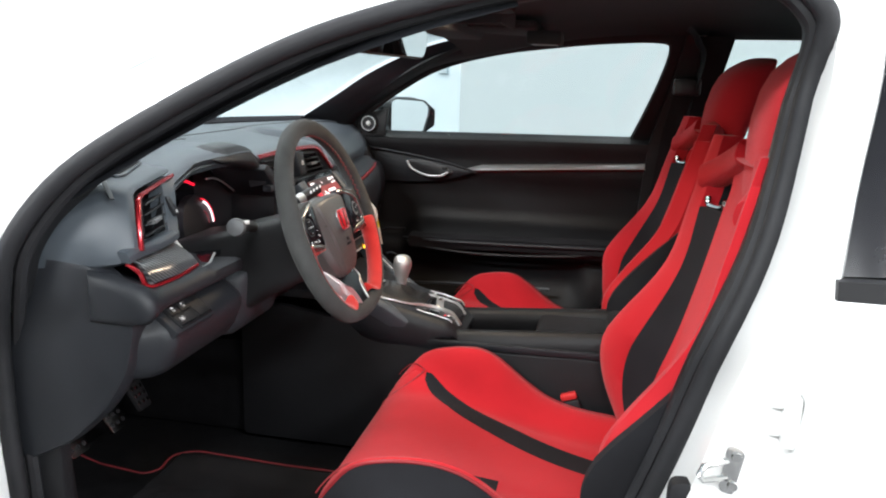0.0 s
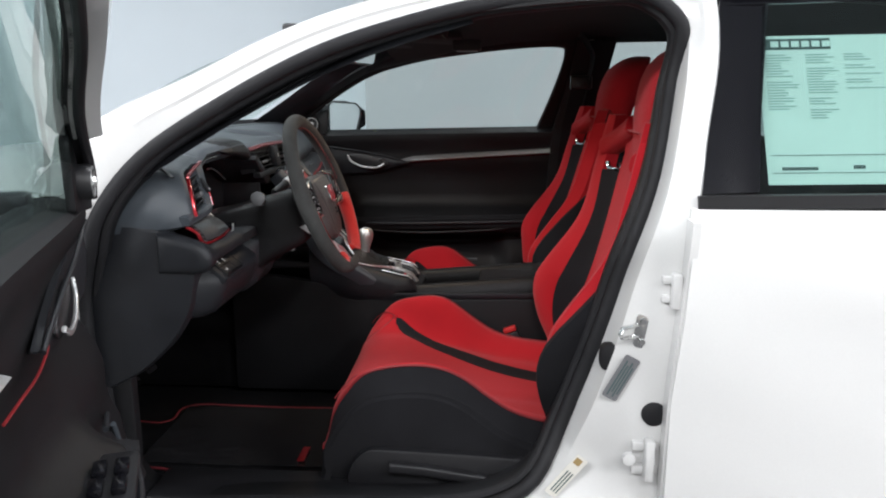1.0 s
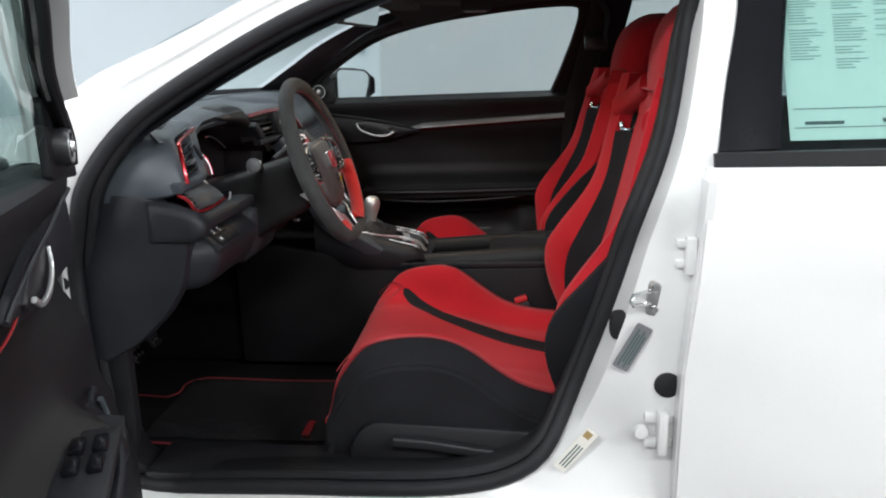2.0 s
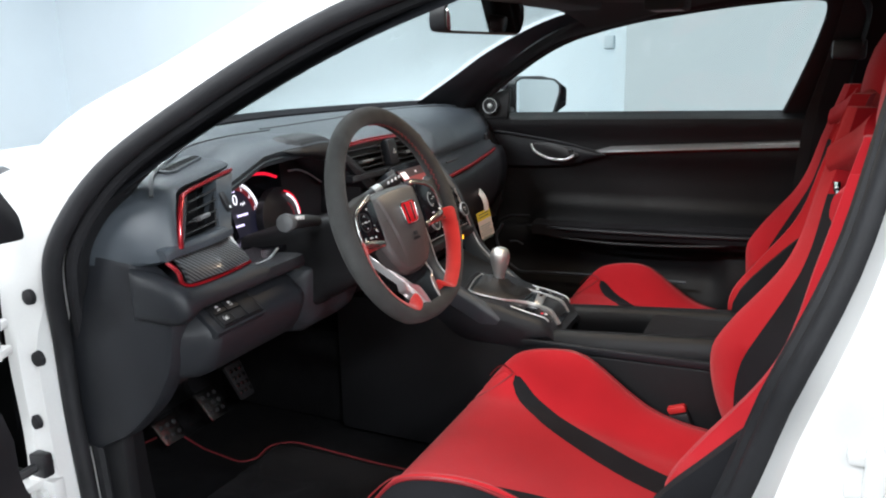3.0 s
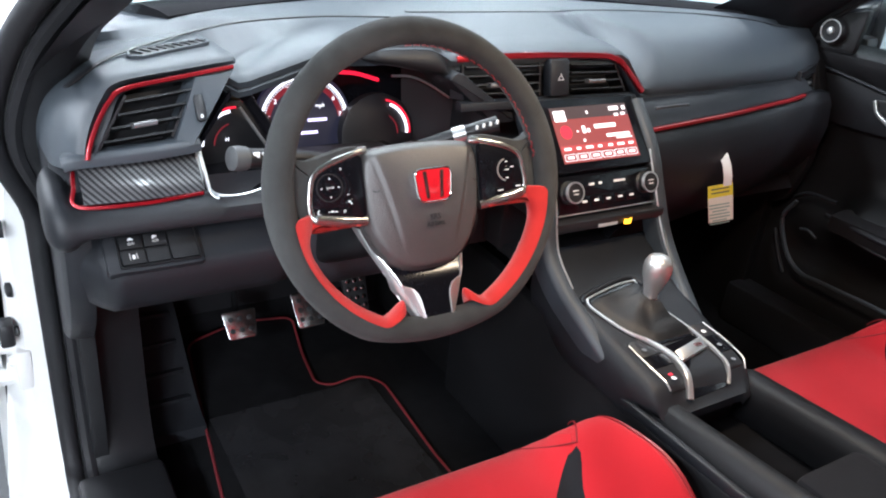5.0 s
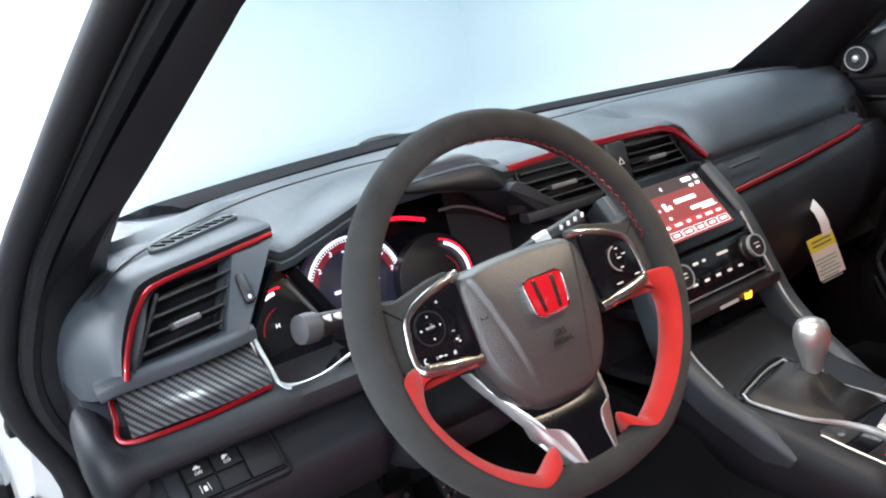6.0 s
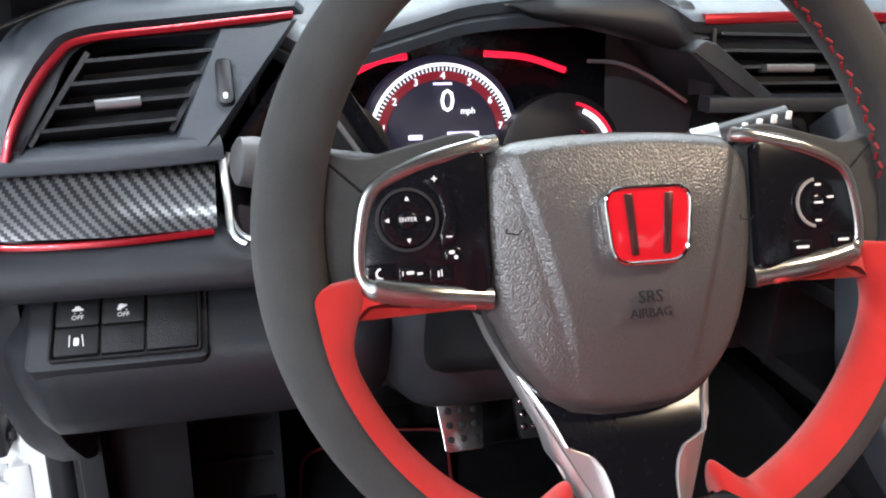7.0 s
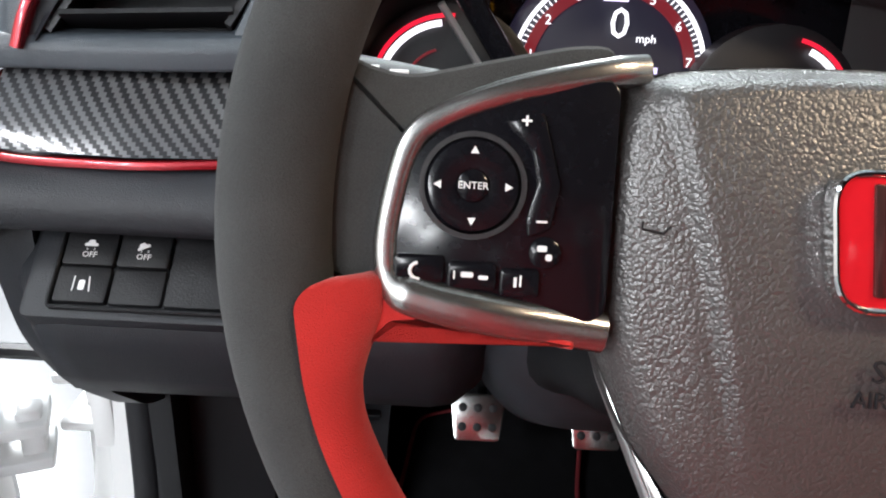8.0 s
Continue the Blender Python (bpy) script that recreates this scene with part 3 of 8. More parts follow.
# rear quarter and tail
for s in (-1, 1):
    q = [[Vector((x, s * y, z)) for y, z in ((0.80, 0.20), (0.80, 0.45), (0.785, 0.75), (0.75, 0.93), (0.71, 0.99), (0.60, 1.17), (0.53, 1.24))] for x in (1.58, 1.75, 1.95, 2.15)]
    part("rear_quarter", solid_grid(q, [[p + Vector((0, -s * 0.02, 0)) for p in r] for r in q]), WHITE_PAINT, body, "white painted rear quarter panel")
part("tailgate", block(2.08, 2.18, -0.79, 0.79, 0.2, 0.92, 0.04), WHITE_PAINT, body, "white painted tailgate")
tail_g = part("rear_glass", block(1.60, 2.10, -0.53, 0.53, -0.004, 0.004, 0, pose(0.02, 0, 1.10, 0, 24, 0) @ Matrix.Translation((0.0, 0, 0.73))), TINT_GLASS, body, "tinted rear window")
tail_g.visible_shadow = False
part("underbody", block(-1.6, 2.1, -0.72, 0.72, 0.12, 0.28, 0.02), BLACK_PLASTIC, body, "black underbody")
part("bulkhead", block(-0.74, -0.66, -0.72, 0.72, 0.28, 0.94, 0.01), BLACK_PLASTIC, body, "black bulkhead ahead of the footwells")
part("floor_pan", block(-0.66, 1.6, -0.70, 0.70, 0.28, 0.325, 0.004), CARPET, body, "black carpeted floor")
part("rear_panel", block(1.56, 1.60, -0.72, 0.72, 0.30, 0.95, 0.01), TRIM_DARK, body, "dark rear panel")
for x in (-1.02, 1.62):
    for s in (-1, 1):
        m = axes((x, s * 0.70, GROUND + 0.315), (1, 0, 0), (0, 0, 1) if s < 0 else (0, 0, -1))
        w = part("wheel", lathe([(0.20, -0.10), (0.30, -0.11), (0.315, -0.08), (0.315, 0.06), (0.30, 0.09), (0.22, 0.095), (0.21, 0.06)], m, 32), TYRE, body, "black tyre on dark alloy wheel")
        part("rim", lathe([(0.205, -0.02), (0.205, 0.085), (0.19, 0.08), (0.06, 0.06), (0.03, 0.075), (0.01, 0.075)], m, 20), BLACK_PLASTIC, w, "black alloy rim")

part("hinge_leaf", join(block(-0.392, -0.342, -0.762, -0.742, 0.495, 0.556, 0.004), block(-0.43, -0.360, -0.800, -0.750, 0.547, 0.557, 0.003), block(-0.43, -0.360, -0.800, -0.750, 0.497, 0.507, 0.003), lathe([(0.0, 0.0), (0.009, 0.0), (0.009, 0.080), (0.0, 0.080)], Matrix.Translation((-0.425, -0.792, 0.487)), 12), lathe([(0.0, 0.0), (0.009, 0.0), (0.008, 0.007), (0.0, 0.008)], axes((-0.362, -0.762, 0.535), (1, 0, 0), (0, 0, 1)), 8)), WHITE_PAINT, body, "white painted door hinge")
# added black block: stands in for the deep shade behind the wing
part("gap_liner", block(-0.44, -0.405, -0.735, -0.66, 0.32, 0.88, 0.004), COWL, body, "black block standing in for shade in the gap behind the wing")

# hinge pillar: bolts and check strap
for x, y, z in ((-0.346, -0.744, 0.820), (-0.3435, -0.746, 0.735), (-0.366, -0.748, 0.640)):
    part("plug", lathe([(0.002, 0.0), (0.011, 0.0), (0.010, 0.006), (0.004, 0.008)], axes((x, y - 0.004, z), (1, 0, 0), (0, 0, 1)), 14), RUBBER, body, "round black plug")
strap = tube(spline([(-0.352, -0.752, 0.585), (-0.36, -0.80, 0.580), (-0.372, -0.86, 0.572)], 4), 0.007, 8)
part("check_strap", join(strap, block(-0.366, -0.338, -0.775, -0.757, 0.568, 0.602, 0.004)), BLACK_PLASTIC, body, "black door check strap")

# door sill trim and B pillar furniture
part("sill_trim", block(-0.27, 0.36, -0.715, -0.60, 0.345, 0.385, 0.01), BLACK_PLASTIC, body, "black plastic sill trim")
m = axes((0.579, -0.752, 0.720), (1, 0, 0), (0, 0, 1))
strk = part("striker", prism(rounded([(-0.012, -0.026), (0.010, -0.03), (0.014, 0.022), (-0.006, 0.03)], 0.01), 0, 0.004, m, 0.001), CHROME, body, "chrome door striker plate")
part("striker_loop", tube([m @ Vector(p) for p in ((-0.004, -0.010, 0.002), (-0.03, -0.008, 0.018), (-0.034, 0.0, 0.022), (-0.03, 0.008, 0.018), (-0.004, 0.010, 0.002))], 0.0035, 8, up=(0, 1, 0)), CHROME, strk)
part("screw", lathe([(0.0, 0.004), (0.006, 0.004), (0.005, 0.007), (0.0, 0.007)], m @ Matrix.Translation((0.003, -0.018, 0)), 10), CHROME, strk)
part("screw", lathe([(0.0, 0.004), (0.006, 0.004), (0.005, 0.007), (0.0, 0.007)], m @ Matrix.Translation((0.004, 0.016, 0)), 10), CHROME, strk)
m = axes((0.5345, -0.7300, 0.671), (1, 0, 0), (0, 0, 1))
part("plug", prism(rounded(rect(0.03, 0.044), 0.014), 0, 0.018, m, 0.003), RUBBER, body, "oval black rubber plug")
m = axes((0.605, -0.764, 0.586), (1, 0, 0), (0, 0, 1))
part("plug", lathe([(0.0, 0.0), (0.021, 0.0), (0.02, 0.006), (0.012, 0.010), (0.0, 0.010)], m, 18), RUBBER, body, "round black rubber buffer")

# ---- seats ----


def frange(a, b, n):
    return [a + (b - a) * i / n for i in range(n + 1)]


RIDGE = [(0.03, 0.485), (0.05, 0.520), (0.07, 0.548), (0.10, 0.580), (0.14, 0.596), (0.21, 0.604), (0.26, 0.597), (0.30, 0.578), (0.34, 0.548), (0.38, 0.522), (0.42, 0.507), (0.47, 0.498), (0.56, 0.490)]
PAN = [(0.03, 0.46), (0.05, 0.508), (0.08, 0.530), (0.14, 0.534), (0.25, 0.512), (0.36, 0.485), (0.47, 0.468), (0.56, 0.46)]


def seat(y0, word, lean=0.0, dx=0.0, dz=0.0):
    """A bucket seat; dx and dz: how far its cushion stands forward and down, its backrest being reclined by as much more."""
    s = thing("bucket_seat", (0.30, y0, 0.33), "red cloth " + word + " bucket seat with black stripes and one-piece headrest", "car seat", "front seats")
    us = frange(-0.262, 0.262, 60)
    xs = [0.022, 0.026, 0.034, 0.044] + frange(0.055, 0.545, 44)

    def height(u, x):
        a = abs(u)
        c, r = curve_table(PAN, x), curve_table(RIDGE, x)
        k = smooth(0.148, 0.230, a)
        z = c + (r - c) * k - 0.006 * (1 - (min(a, 0.12) / 0.12) ** 2) * smooth(0.05, 0.12, x)
        z -= 0.055 * smooth(0.228, 0.262, a) ** 1.4
        return z - 0.05 * smooth(0.05, 0.022, x)

    def inner_side(u, x):
        """The bolster beside the tunnel falls away a little sooner."""
        return x + 0.032 * smooth(0.17, 0.28, x) * smooth(0.10, 0.20, u)

    def stripe(x):
        """Middle and width of the dark stripe at x."""
        return (curve_table([(0.10, 0.196), (0.125, 0.180), (0.17, 0.145), (0.25, 0.109), (0.35, 0.082), (0.45, 0.066), (0.55, 0.060)], x),
                table([(0.114, 0.0), (0.13, 0.022), (0.15, 0.034), (0.20, 0.050), (0.30, 0.056), (0.55, 0.052)], x))

    def across(x):
        mid, wide = stripe(x)
        a, b = mid - wide / 2, mid + wide / 2
        right = [a * k / 10 for k in range(11)] + [a + (b - a) * k / 4 for k in range(1, 5)] + [b + (0.236 - b) * k / 10 for k in range(1, 11)] + [0.236 + 0.026 * k / 4 for k in range(1, 5)]
        return [-u for u in right[:0:-1]] + right

    N_IN, N_ST, N_BO = 10, 14, 24
    cols = len(across(0.2))
    front = [[Vector((x + 0.012 * smooth(0.16, 0.26, abs(u)) * smooth(0.2, 0.02, x), y0 + u, height(u, inner_side(u, x)) - 0.0022 * math.exp(-(((abs(u) - stripe(x)[0]) / 0.5 / max(stripe(x)[1], 0.004) - 0.0) ** 2) * 3))) for u in across(x)] for x in xs]
    back = [[Vector((min(0.54, max(0.05, p.x)), p.y, min(p.z - 0.03, 0.44))) for p in r] for r in front]
    us = frange(-1, 1, cols - 1)

    def zone(i, j):
        k = abs(j + 0.5 - (cols - 1) / 2)
        if k < N_IN:
            return "insert"
        if k < N_ST:
            ends = 0.545 if j > cols / 2 else 0.30  # the outer stripe stops short
            return "stripe" if 0.112 < xs[i] < ends else "insert"
        return "bolster" if k < N_BO else "side"

    part("cushion_insert", solid_grid(front, back, lambda i, j: zone(i, j) == "insert"), RED_CLOTH, s, "red cloth cushion centre")
    for sign in (-1, 1):
        side = lambda i, j: (us[j] + us[j + 1]) * sign > 0
        part("cushion_bolster", solid_grid(front, back, lambda i, j: side(i, j) and zone(i, j) == "bolster"), RED_CLOTH, s)
        part("cushion_stripe", solid_grid(front, back, lambda i, j: side(i, j) and zone(i, j) == "stripe"), BLACK_CLOTH, s, "black cloth stripe")
        part("cushion_edge", solid_grid(front, back, lambda i, j: side(i, j) and zone(i, j) == "side"), BLACK_CLOTH, s, "black cloth cushion edge")
        ridge = [Vector((x + 0.012 * smooth(0.2, 0.02, x), y0 + sign * 0.236, height(0.236, inner_side(sign * 0.236, x)) + 0.0012)) for x in xs[2:-3]]
        part("piping", tube(ridge, 0.0026, 8), RED_DARK, s, "dull red piping")
        part("seam", tube([Vector((0.058 + 0.062 * f, y0 + sign * (0.232 - 0.042 * f), height(0.232 - 0.042 * f, 0.058 + 0.062 * f) + 0.0004)) for f in frange(0, 1, 12)], 0.0011, 6), RED_DARK, s)
        part("seam", tube([Vector((0.118 - 0.074 * f, y0 + sign * (0.189 - 0.050 * f), height(0.189 - 0.050 * f, 0.118 - 0.074 * f) + 0.0004)) for f in frange(0, 1, 12)], 0.0011, 6), RED_DARK, s)
        # side panel under the cushion
        panel = []
        for x in frange(0.035, 0.56, 20):
            top = curve_table(RIDGE, x) - 0.045
            low = table([(0.03, 0.40), (0.08, 0.365), (0.56, 0.375)], x)
            panel.append([Vector((x + 0.006, y0 + sign * (0.257 + 0.006 * math.sin(math.pi * f)), top + (low - top) * f)) for f in frange(0, 1, 6)])
        part("side_panel", solid_grid(panel, [[p + Vector((0, -sign * 0.03, 0)) for p in r] for r in panel]), BLACK_CLOTH, s, "black cloth cushion side")
    # plastic valance with lever
    for sign in (-1, 1):
        val = rounded([(0.075, 0.33), (0.14, 0.322), (0.50, 0.335), (0.58, 0.36), (0.60, 0.45), (0.52, 0.435), (0.30, 0.448), (0.12, 0.455), (0.088, 0.42)], 0.03)
        v = part("valance", prism(val, 0, 0.014, axes((0, y0 + sign * 0.262, 0), (1, 0, 0), (0, 0, 1)) @ Matrix.Diagonal((1, 1, -sign if sign > 0 else 1, 1)), 0.006), BLACK_PLASTIC, s, "black plastic seat valance")
        if sign < 0:
            lever = [Vector((x, y0 - 0.285, z)) for x, z in ((0.165, 0.425), (0.23, 0.420), (0.30, 0.410), (0.34, 0.405))]
            part("height_lever", sweep(spline(lever, 4), rounded(rect(0.016, 0.018), 0.005, 3)), BLACK_PLASTIC, v, "black seat height lever")
            part("valance_rib", sweep(spline([(0.10, y0 - 0.278, 0.375), (0.2, y0 - 0.280, 0.352), (0.32, y0 - 0.280, 0.352), (0.42, y0 - 0.278, 0.372)], 5), rounded(rect(0.008, 0.006), 0.002, 2)), BLACK_PLASTIC, v)
    for y in (-0.17, 0.17):
        part("seat_rail", block(0.08, 0.60, y0 + y - 0.022, y0 + y + 0.022, 0.325, 0.36, 0.005), BLACK_PLASTIC, s, "dark steel seat rail")
    part("seat_base", block(0.06, 0.54, y0 - 0.235, y0 + 0.235, 0.345, 0.445, 0.02), BLACK_CLOTH, s)

    # backrest
    zs = frange(0.43, 0.90, 34) + frange(0.905, 0.95, 4) + frange(0.958, 0.985, 3) + frange(0.993, 1.02, 3) + frange(1.03, 1.17, 12)
    half = [0.0, 0.02, 0.04, 0.06, 0.08, 0.10, 0.118, 0.13, 0.14, 0.15, 0.16, 0.17, 0.178, 0.19, 0.202, 0.214, 0.226, 0.238, 0.247]
    vs = [-h for h in half[:0:-1]] + half
    wing_x = [(0.43, 0.500), (0.50, 0.470), (0.58, 0.440), (0.65, 0.434), (0.70, 0.460), (0.80, 0.532), (0.90, 0.560), (1.02, 0.585), (1.17, 0.62)]
    spine_x = [(0.43, 0.515), (0.60, 0.540), (0.75, 0.568), (0.90, 0.605), (0.97, 0.622), (1.05, 0.632), (1.13, 0.650), (1.17, 0.678)]
    reach = [(0.43, 0.215), (0.50, 0.240), (0.58, 0.262), (0.66, 0.266), (0.75, 0.252), (0.85, 0.243), (0.94, 0.236), (1.02, 0.222)]
    head = [(0.95, 0.135), (1.0, 0.128), (1.08, 0.132), (1.13, 0.125), (1.155, 0.108), (1.17, 0.075)]

    def spot(v, z):
        a = abs(v)
        sg = 1 if v >= 0 else -1
        if z > 0.985 and a <= 0.118:
            a2 = a / 0.118 * curve_table(head, z)
            return Vector((curve_table(spine_x, z) - 0.012 * (1 - (a / 0.118) ** 2) + 0.012 * (a / 0.118) ** 3, y0 + sg * a2, z))
        lo = curve_table([(0.43, 0.150), (0.55, 0.142), (0.70, 0.120), (0.80, 0.112), (0.90, 0.118)], z)
        hi = lo + table([(0.43, 0.022), (0.60, 0.040), (0.78, 0.056), (0.90, 0.060)], z)
        if a <= 0.118:
            a2 = a / 0.118 * lo
        elif a <= 0.178:
            a2 = lo + (a - 0.118) / 0.060 * (hi - lo)
        else:
            a2 = hi + (a - 0.178) * (curve_table(reach, z) - hi) / (0.247 - 0.178)
        if a <= 0.118 and z > 0.93:
            a2 = a2 * (1 + (curve_table(head, max(z, 0.95)) / 0.118 - 1) * smooth(0.93, 0.985, z))
        k = smooth(0.10, 0.225, a2) ** 1.1
        x = 0.012 + curve_table(spine_x, z) * (1 - k) + curve_table(wing_x, z) * k + 0.03 * smooth(0.222, 0.247, a)
        return Vector((x, y0 + sg * a2, z))

    fr = [[spot(v, z) for v in vs] for z in zs]
    mid = [[p + Vector((0.028, 0, 0)) for p in r] for r in fr]
    bk = [[p + Vector((0.085 - 0.5 * abs(p.y - y0) * 0.12, 0, -0.004)) for p in r] for r in fr]

    def shell(i, j):
        z, a = (zs[i] + zs[i + 1]) / 2, abs(vs[j] + vs[j + 1]) / 2
        if z > 0.905 and 0.118 < a < 0.178:
            return False
        if z > 1.02 and a > 0.118:
            return False
        if 0.90 < z < 0.95 and 0.118 < a < 0.178:
            return False
        if z > 0.985 and a > 0.226:
            return False
        return True

    def zone_b(i, j):
        if not shell(i, j):
            return ""
        z, a = (zs[i] + zs[i + 1]) / 2, abs(vs[j] + vs[j + 1]) / 2
        if z < 0.90:
            if 0.118 < a < 0.178:
                return "stripe"
            return "insert" if a <= 0.118 else "wing"
        if z > 0.99 and a <= 0.118:
            return "headrest"
        if z > 0.90 and a > 0.178:
            return "wing"
        return "insert"

    part("backrest_insert", solid_grid(fr, mid, lambda i, j: zone_b(i, j) == "insert"), RED_CLOTH, s, "red cloth backrest centre")
    rings = []
    for z, w, d in ((0.925, 0.100, 0.026), (0.955, 0.112, 0.034), (0.985, 0.119, 0.040), (1.02, 0.124, 0.045), (1.06, 0.130, 0.048), (1.10, 0.130, 0.048), (1.13, 0.123, 0.045), (1.15, 0.110, 0.039), (1.163, 0.090, 0.030), (1.170, 0.060, 0.018), (1.172, 0.02, 0.006)):
        cx = curve_table(spine_x, z) + 0.042
        ring = []
        for k in range(36):
            q = 2 * math.pi * k / 36
            c, sn = math.cos(q), math.sin(q)
            ring.append(Vector((cx + d * math.copysign(abs(c) ** 0.75, c) + 0.020 * abs(sn) ** 3, y0 + w * math.copysign(abs(sn) ** 0.7, sn), z)))
        rings.append(ring)
    part("headrest", loft(rings), RED_CLOTH, s, "red cloth headrest", 80)
    for sign in (-1, 1):
        side_b = lambda i, j: (vs[j] + vs[j + 1]) * sign > 0
        part("wing", solid_grid(fr, mid, lambda i, j: side_b(i, j) and zone_b(i, j) == "wing"), RED_CLOTH, s, "red cloth side wing")
        part("backrest_stripe", solid_grid(fr, mid, lambda i, j: side_b(i, j) and zone_b(i, j) == "stripe"), BLACK_CLOTH, s, "black cloth stripe")
        bridge = spline([(0.640, y0 + sign * 0.085, 1.000), (0.632, y0 + sign * 0.130, 0.982), (0.618, y0 + sign * 0.172, 0.962), (0.600, y0 + sign * 0.205, 0.945)], 5)
        part("bridge", sweep(bridge, rounded(rect(0.044, 0.046), 0.018, 4), (0.3, 0, 1)), RED_CLOTH, s, "red cloth bridge over the harness slot")
        clip = [spot(sign * a, 0.906) + Vector((0.006, 0, dz)) for a, dz in ((0.126, 0.012), (0.130, 0.0), (0.150, -0.003), (0.168, 0.0), (0.172, 0.012))]
        part("slot_fitting", tube(spline(clip, 4), 0.0055, 8, up=(1, 0, 0)), CHROME, s, "chrome harness slot fitting")
    part("back_shell", solid_grid([[p + Vector((0.0285, 0, 0)) for p in r] for r in fr], bk, lambda i, j: shell(i, j) and zone_b(i, j) != "headrest" and zs[i] < 0.96), BLACK_CLOTH, s, "black backrest shell")
    for sign in (-1, 1):
        sp = []
        for z in frange(0.40, 0.86, 20):
            p, q0 = spot(sign * 0.247, max(0.43, z)), spot(sign * 0.234, max(0.43, z))
            w = table([(0.40, 0.16), (0.55, 0.16), (0.65, 0.14), (0.78, 0.09), (0.86, 0.035)], z)
            fore = 0.034 * smooth(0.72, 0.58, z) if sign < 0 and y0 < 0 else 0.0
            w += fore
            x0 = q0.x - fore + table([(0.40, -0.02), (0.60, -0.004), (0.69, -0.004), (0.78, 0.012), (0.86, 0.055)], z)
            sp.append([Vector((x0 + w * f, p.y + sign * (-0.001 + 0.016 * math.sin(math.pi * min(1, 0.25 + f))), z)) for f in frange(0, 1, 8)])
        part("side_shell", solid_grid(sp, [[q + Vector((0, -sign * 0.02, 0)) for q in r] for r in sp]), BLACK_CLOTH, s, "black cloth outer side of the backrest")
    # recline of the backrest
    low = ("cushion", "piping", "seam", "side_panel", "valance", "seat_", "height_lever")
    for ch in s.children_recursive:
        for v in ch.data.vertices:
            z = v.co.z
            up = 0.0 if ch.name.startswith(low) else smooth(0.46, 0.62, z)
            v.co.x += lean * max(0.0, z - 0.75) + dx * (1 - up)
            v.co.z += 0.016 * smooth(0.70, 0.92, z) - 0.010 * smooth(0.98, 1.17, z) + dz * (1 - up)
    return s


driver_seat = seat(-0.375, "driver's", 0.01)
passenger_seat = seat(0.355, "passenger's", 0.075, -0.026, -0.030)

# seat belt buckles
for by, bx, bz in ((-0.108, 0.395, 0.505), (0.125, 0.40, 0.48)):
    bu = thing("belt_buckle", (bx, by, bz - 0.06), "black seat belt buckle with red release button", "seat belt buckle", "belt buckles")
    m = pose(bx, by, bz, 0, -20, 0)
    part("buckle_body", block(-0.018, 0.018, -0.012, 0.012, -0.07, 0.0, 0.005, m), BLACK_PLASTIC, bu)
    part("release_button", block(-0.016, 0.016, -0.010, 0.010, 0.0005, 0.014, 0.004, m), shader("red_button", (0.6, 0.03, 0.03), 0.4, blotch=0.05), bu, "red release button")
    part("stalk", block(-0.010, 0.010, -0.006, 0.006, -0.16, -0.068, 0.003, m), BLACK_PLASTIC, bu)

# ---- steering wheel ----
wheel = thing("steering_wheel", (-0.002, -0.36, 0.8766), "dark suede steering wheel with red lower grips and silver spokes", "steering wheel")
WM = axes((-0.002, -0.36, 0.8766), (0, 1, 0), (-math.sin(radians(20)), 0, math.cos(radians(20))))


def rim_point(a, out=0.0):
    """Angle in degrees, clockwise from the top; the bottom is slightly flattened."""
    r = 0.1597 + out
    s, c = math.sin(radians(a)), math.cos(radians(a))
    v = r * c
    if v < -0.143:
        v = -0.143 + (v + 0.143) * 0.55
    return Vector((r * s, v, 0))


def corner(x):
    """1 at the end of an insert, falling to 0 along a quarter circle."""
    x = min(1.0, x)
    return 1 - math.sqrt(1 - (1 - x) ** 2)


def rim_ring(a, angles, grow=0.0, reach=0.0):
    """One section of the rim (0: outside, 90: towards the driver, 180: inside); reach draws its inner side towards the hub."""
    p, q = rim_point(a), rim_point(a, 0.01)
    o = (q - p).normalized()
    thumb = math.exp(-(((a - 270) / 22) ** 2)) + math.exp(-(((a - 90) / 22) ** 2))
    t = 0.0143 + 0.0012 * thumb + grow
    ring = []
    for b in angles:
        c, d = math.cos(radians(b)), math.sin(radians(b))
        ring.append(WM @ (p + o * (t * c - reach * max(0.0, -c) ** 1.8) + Vector((0, 0, t * d * 0.98))))
    return ring


part("rim", loft([rim_ring(3 * k, [18 * j for j in range(20)]) for k in range(120)], loop=True), SUEDE, wheel, "dark grey suede rim")
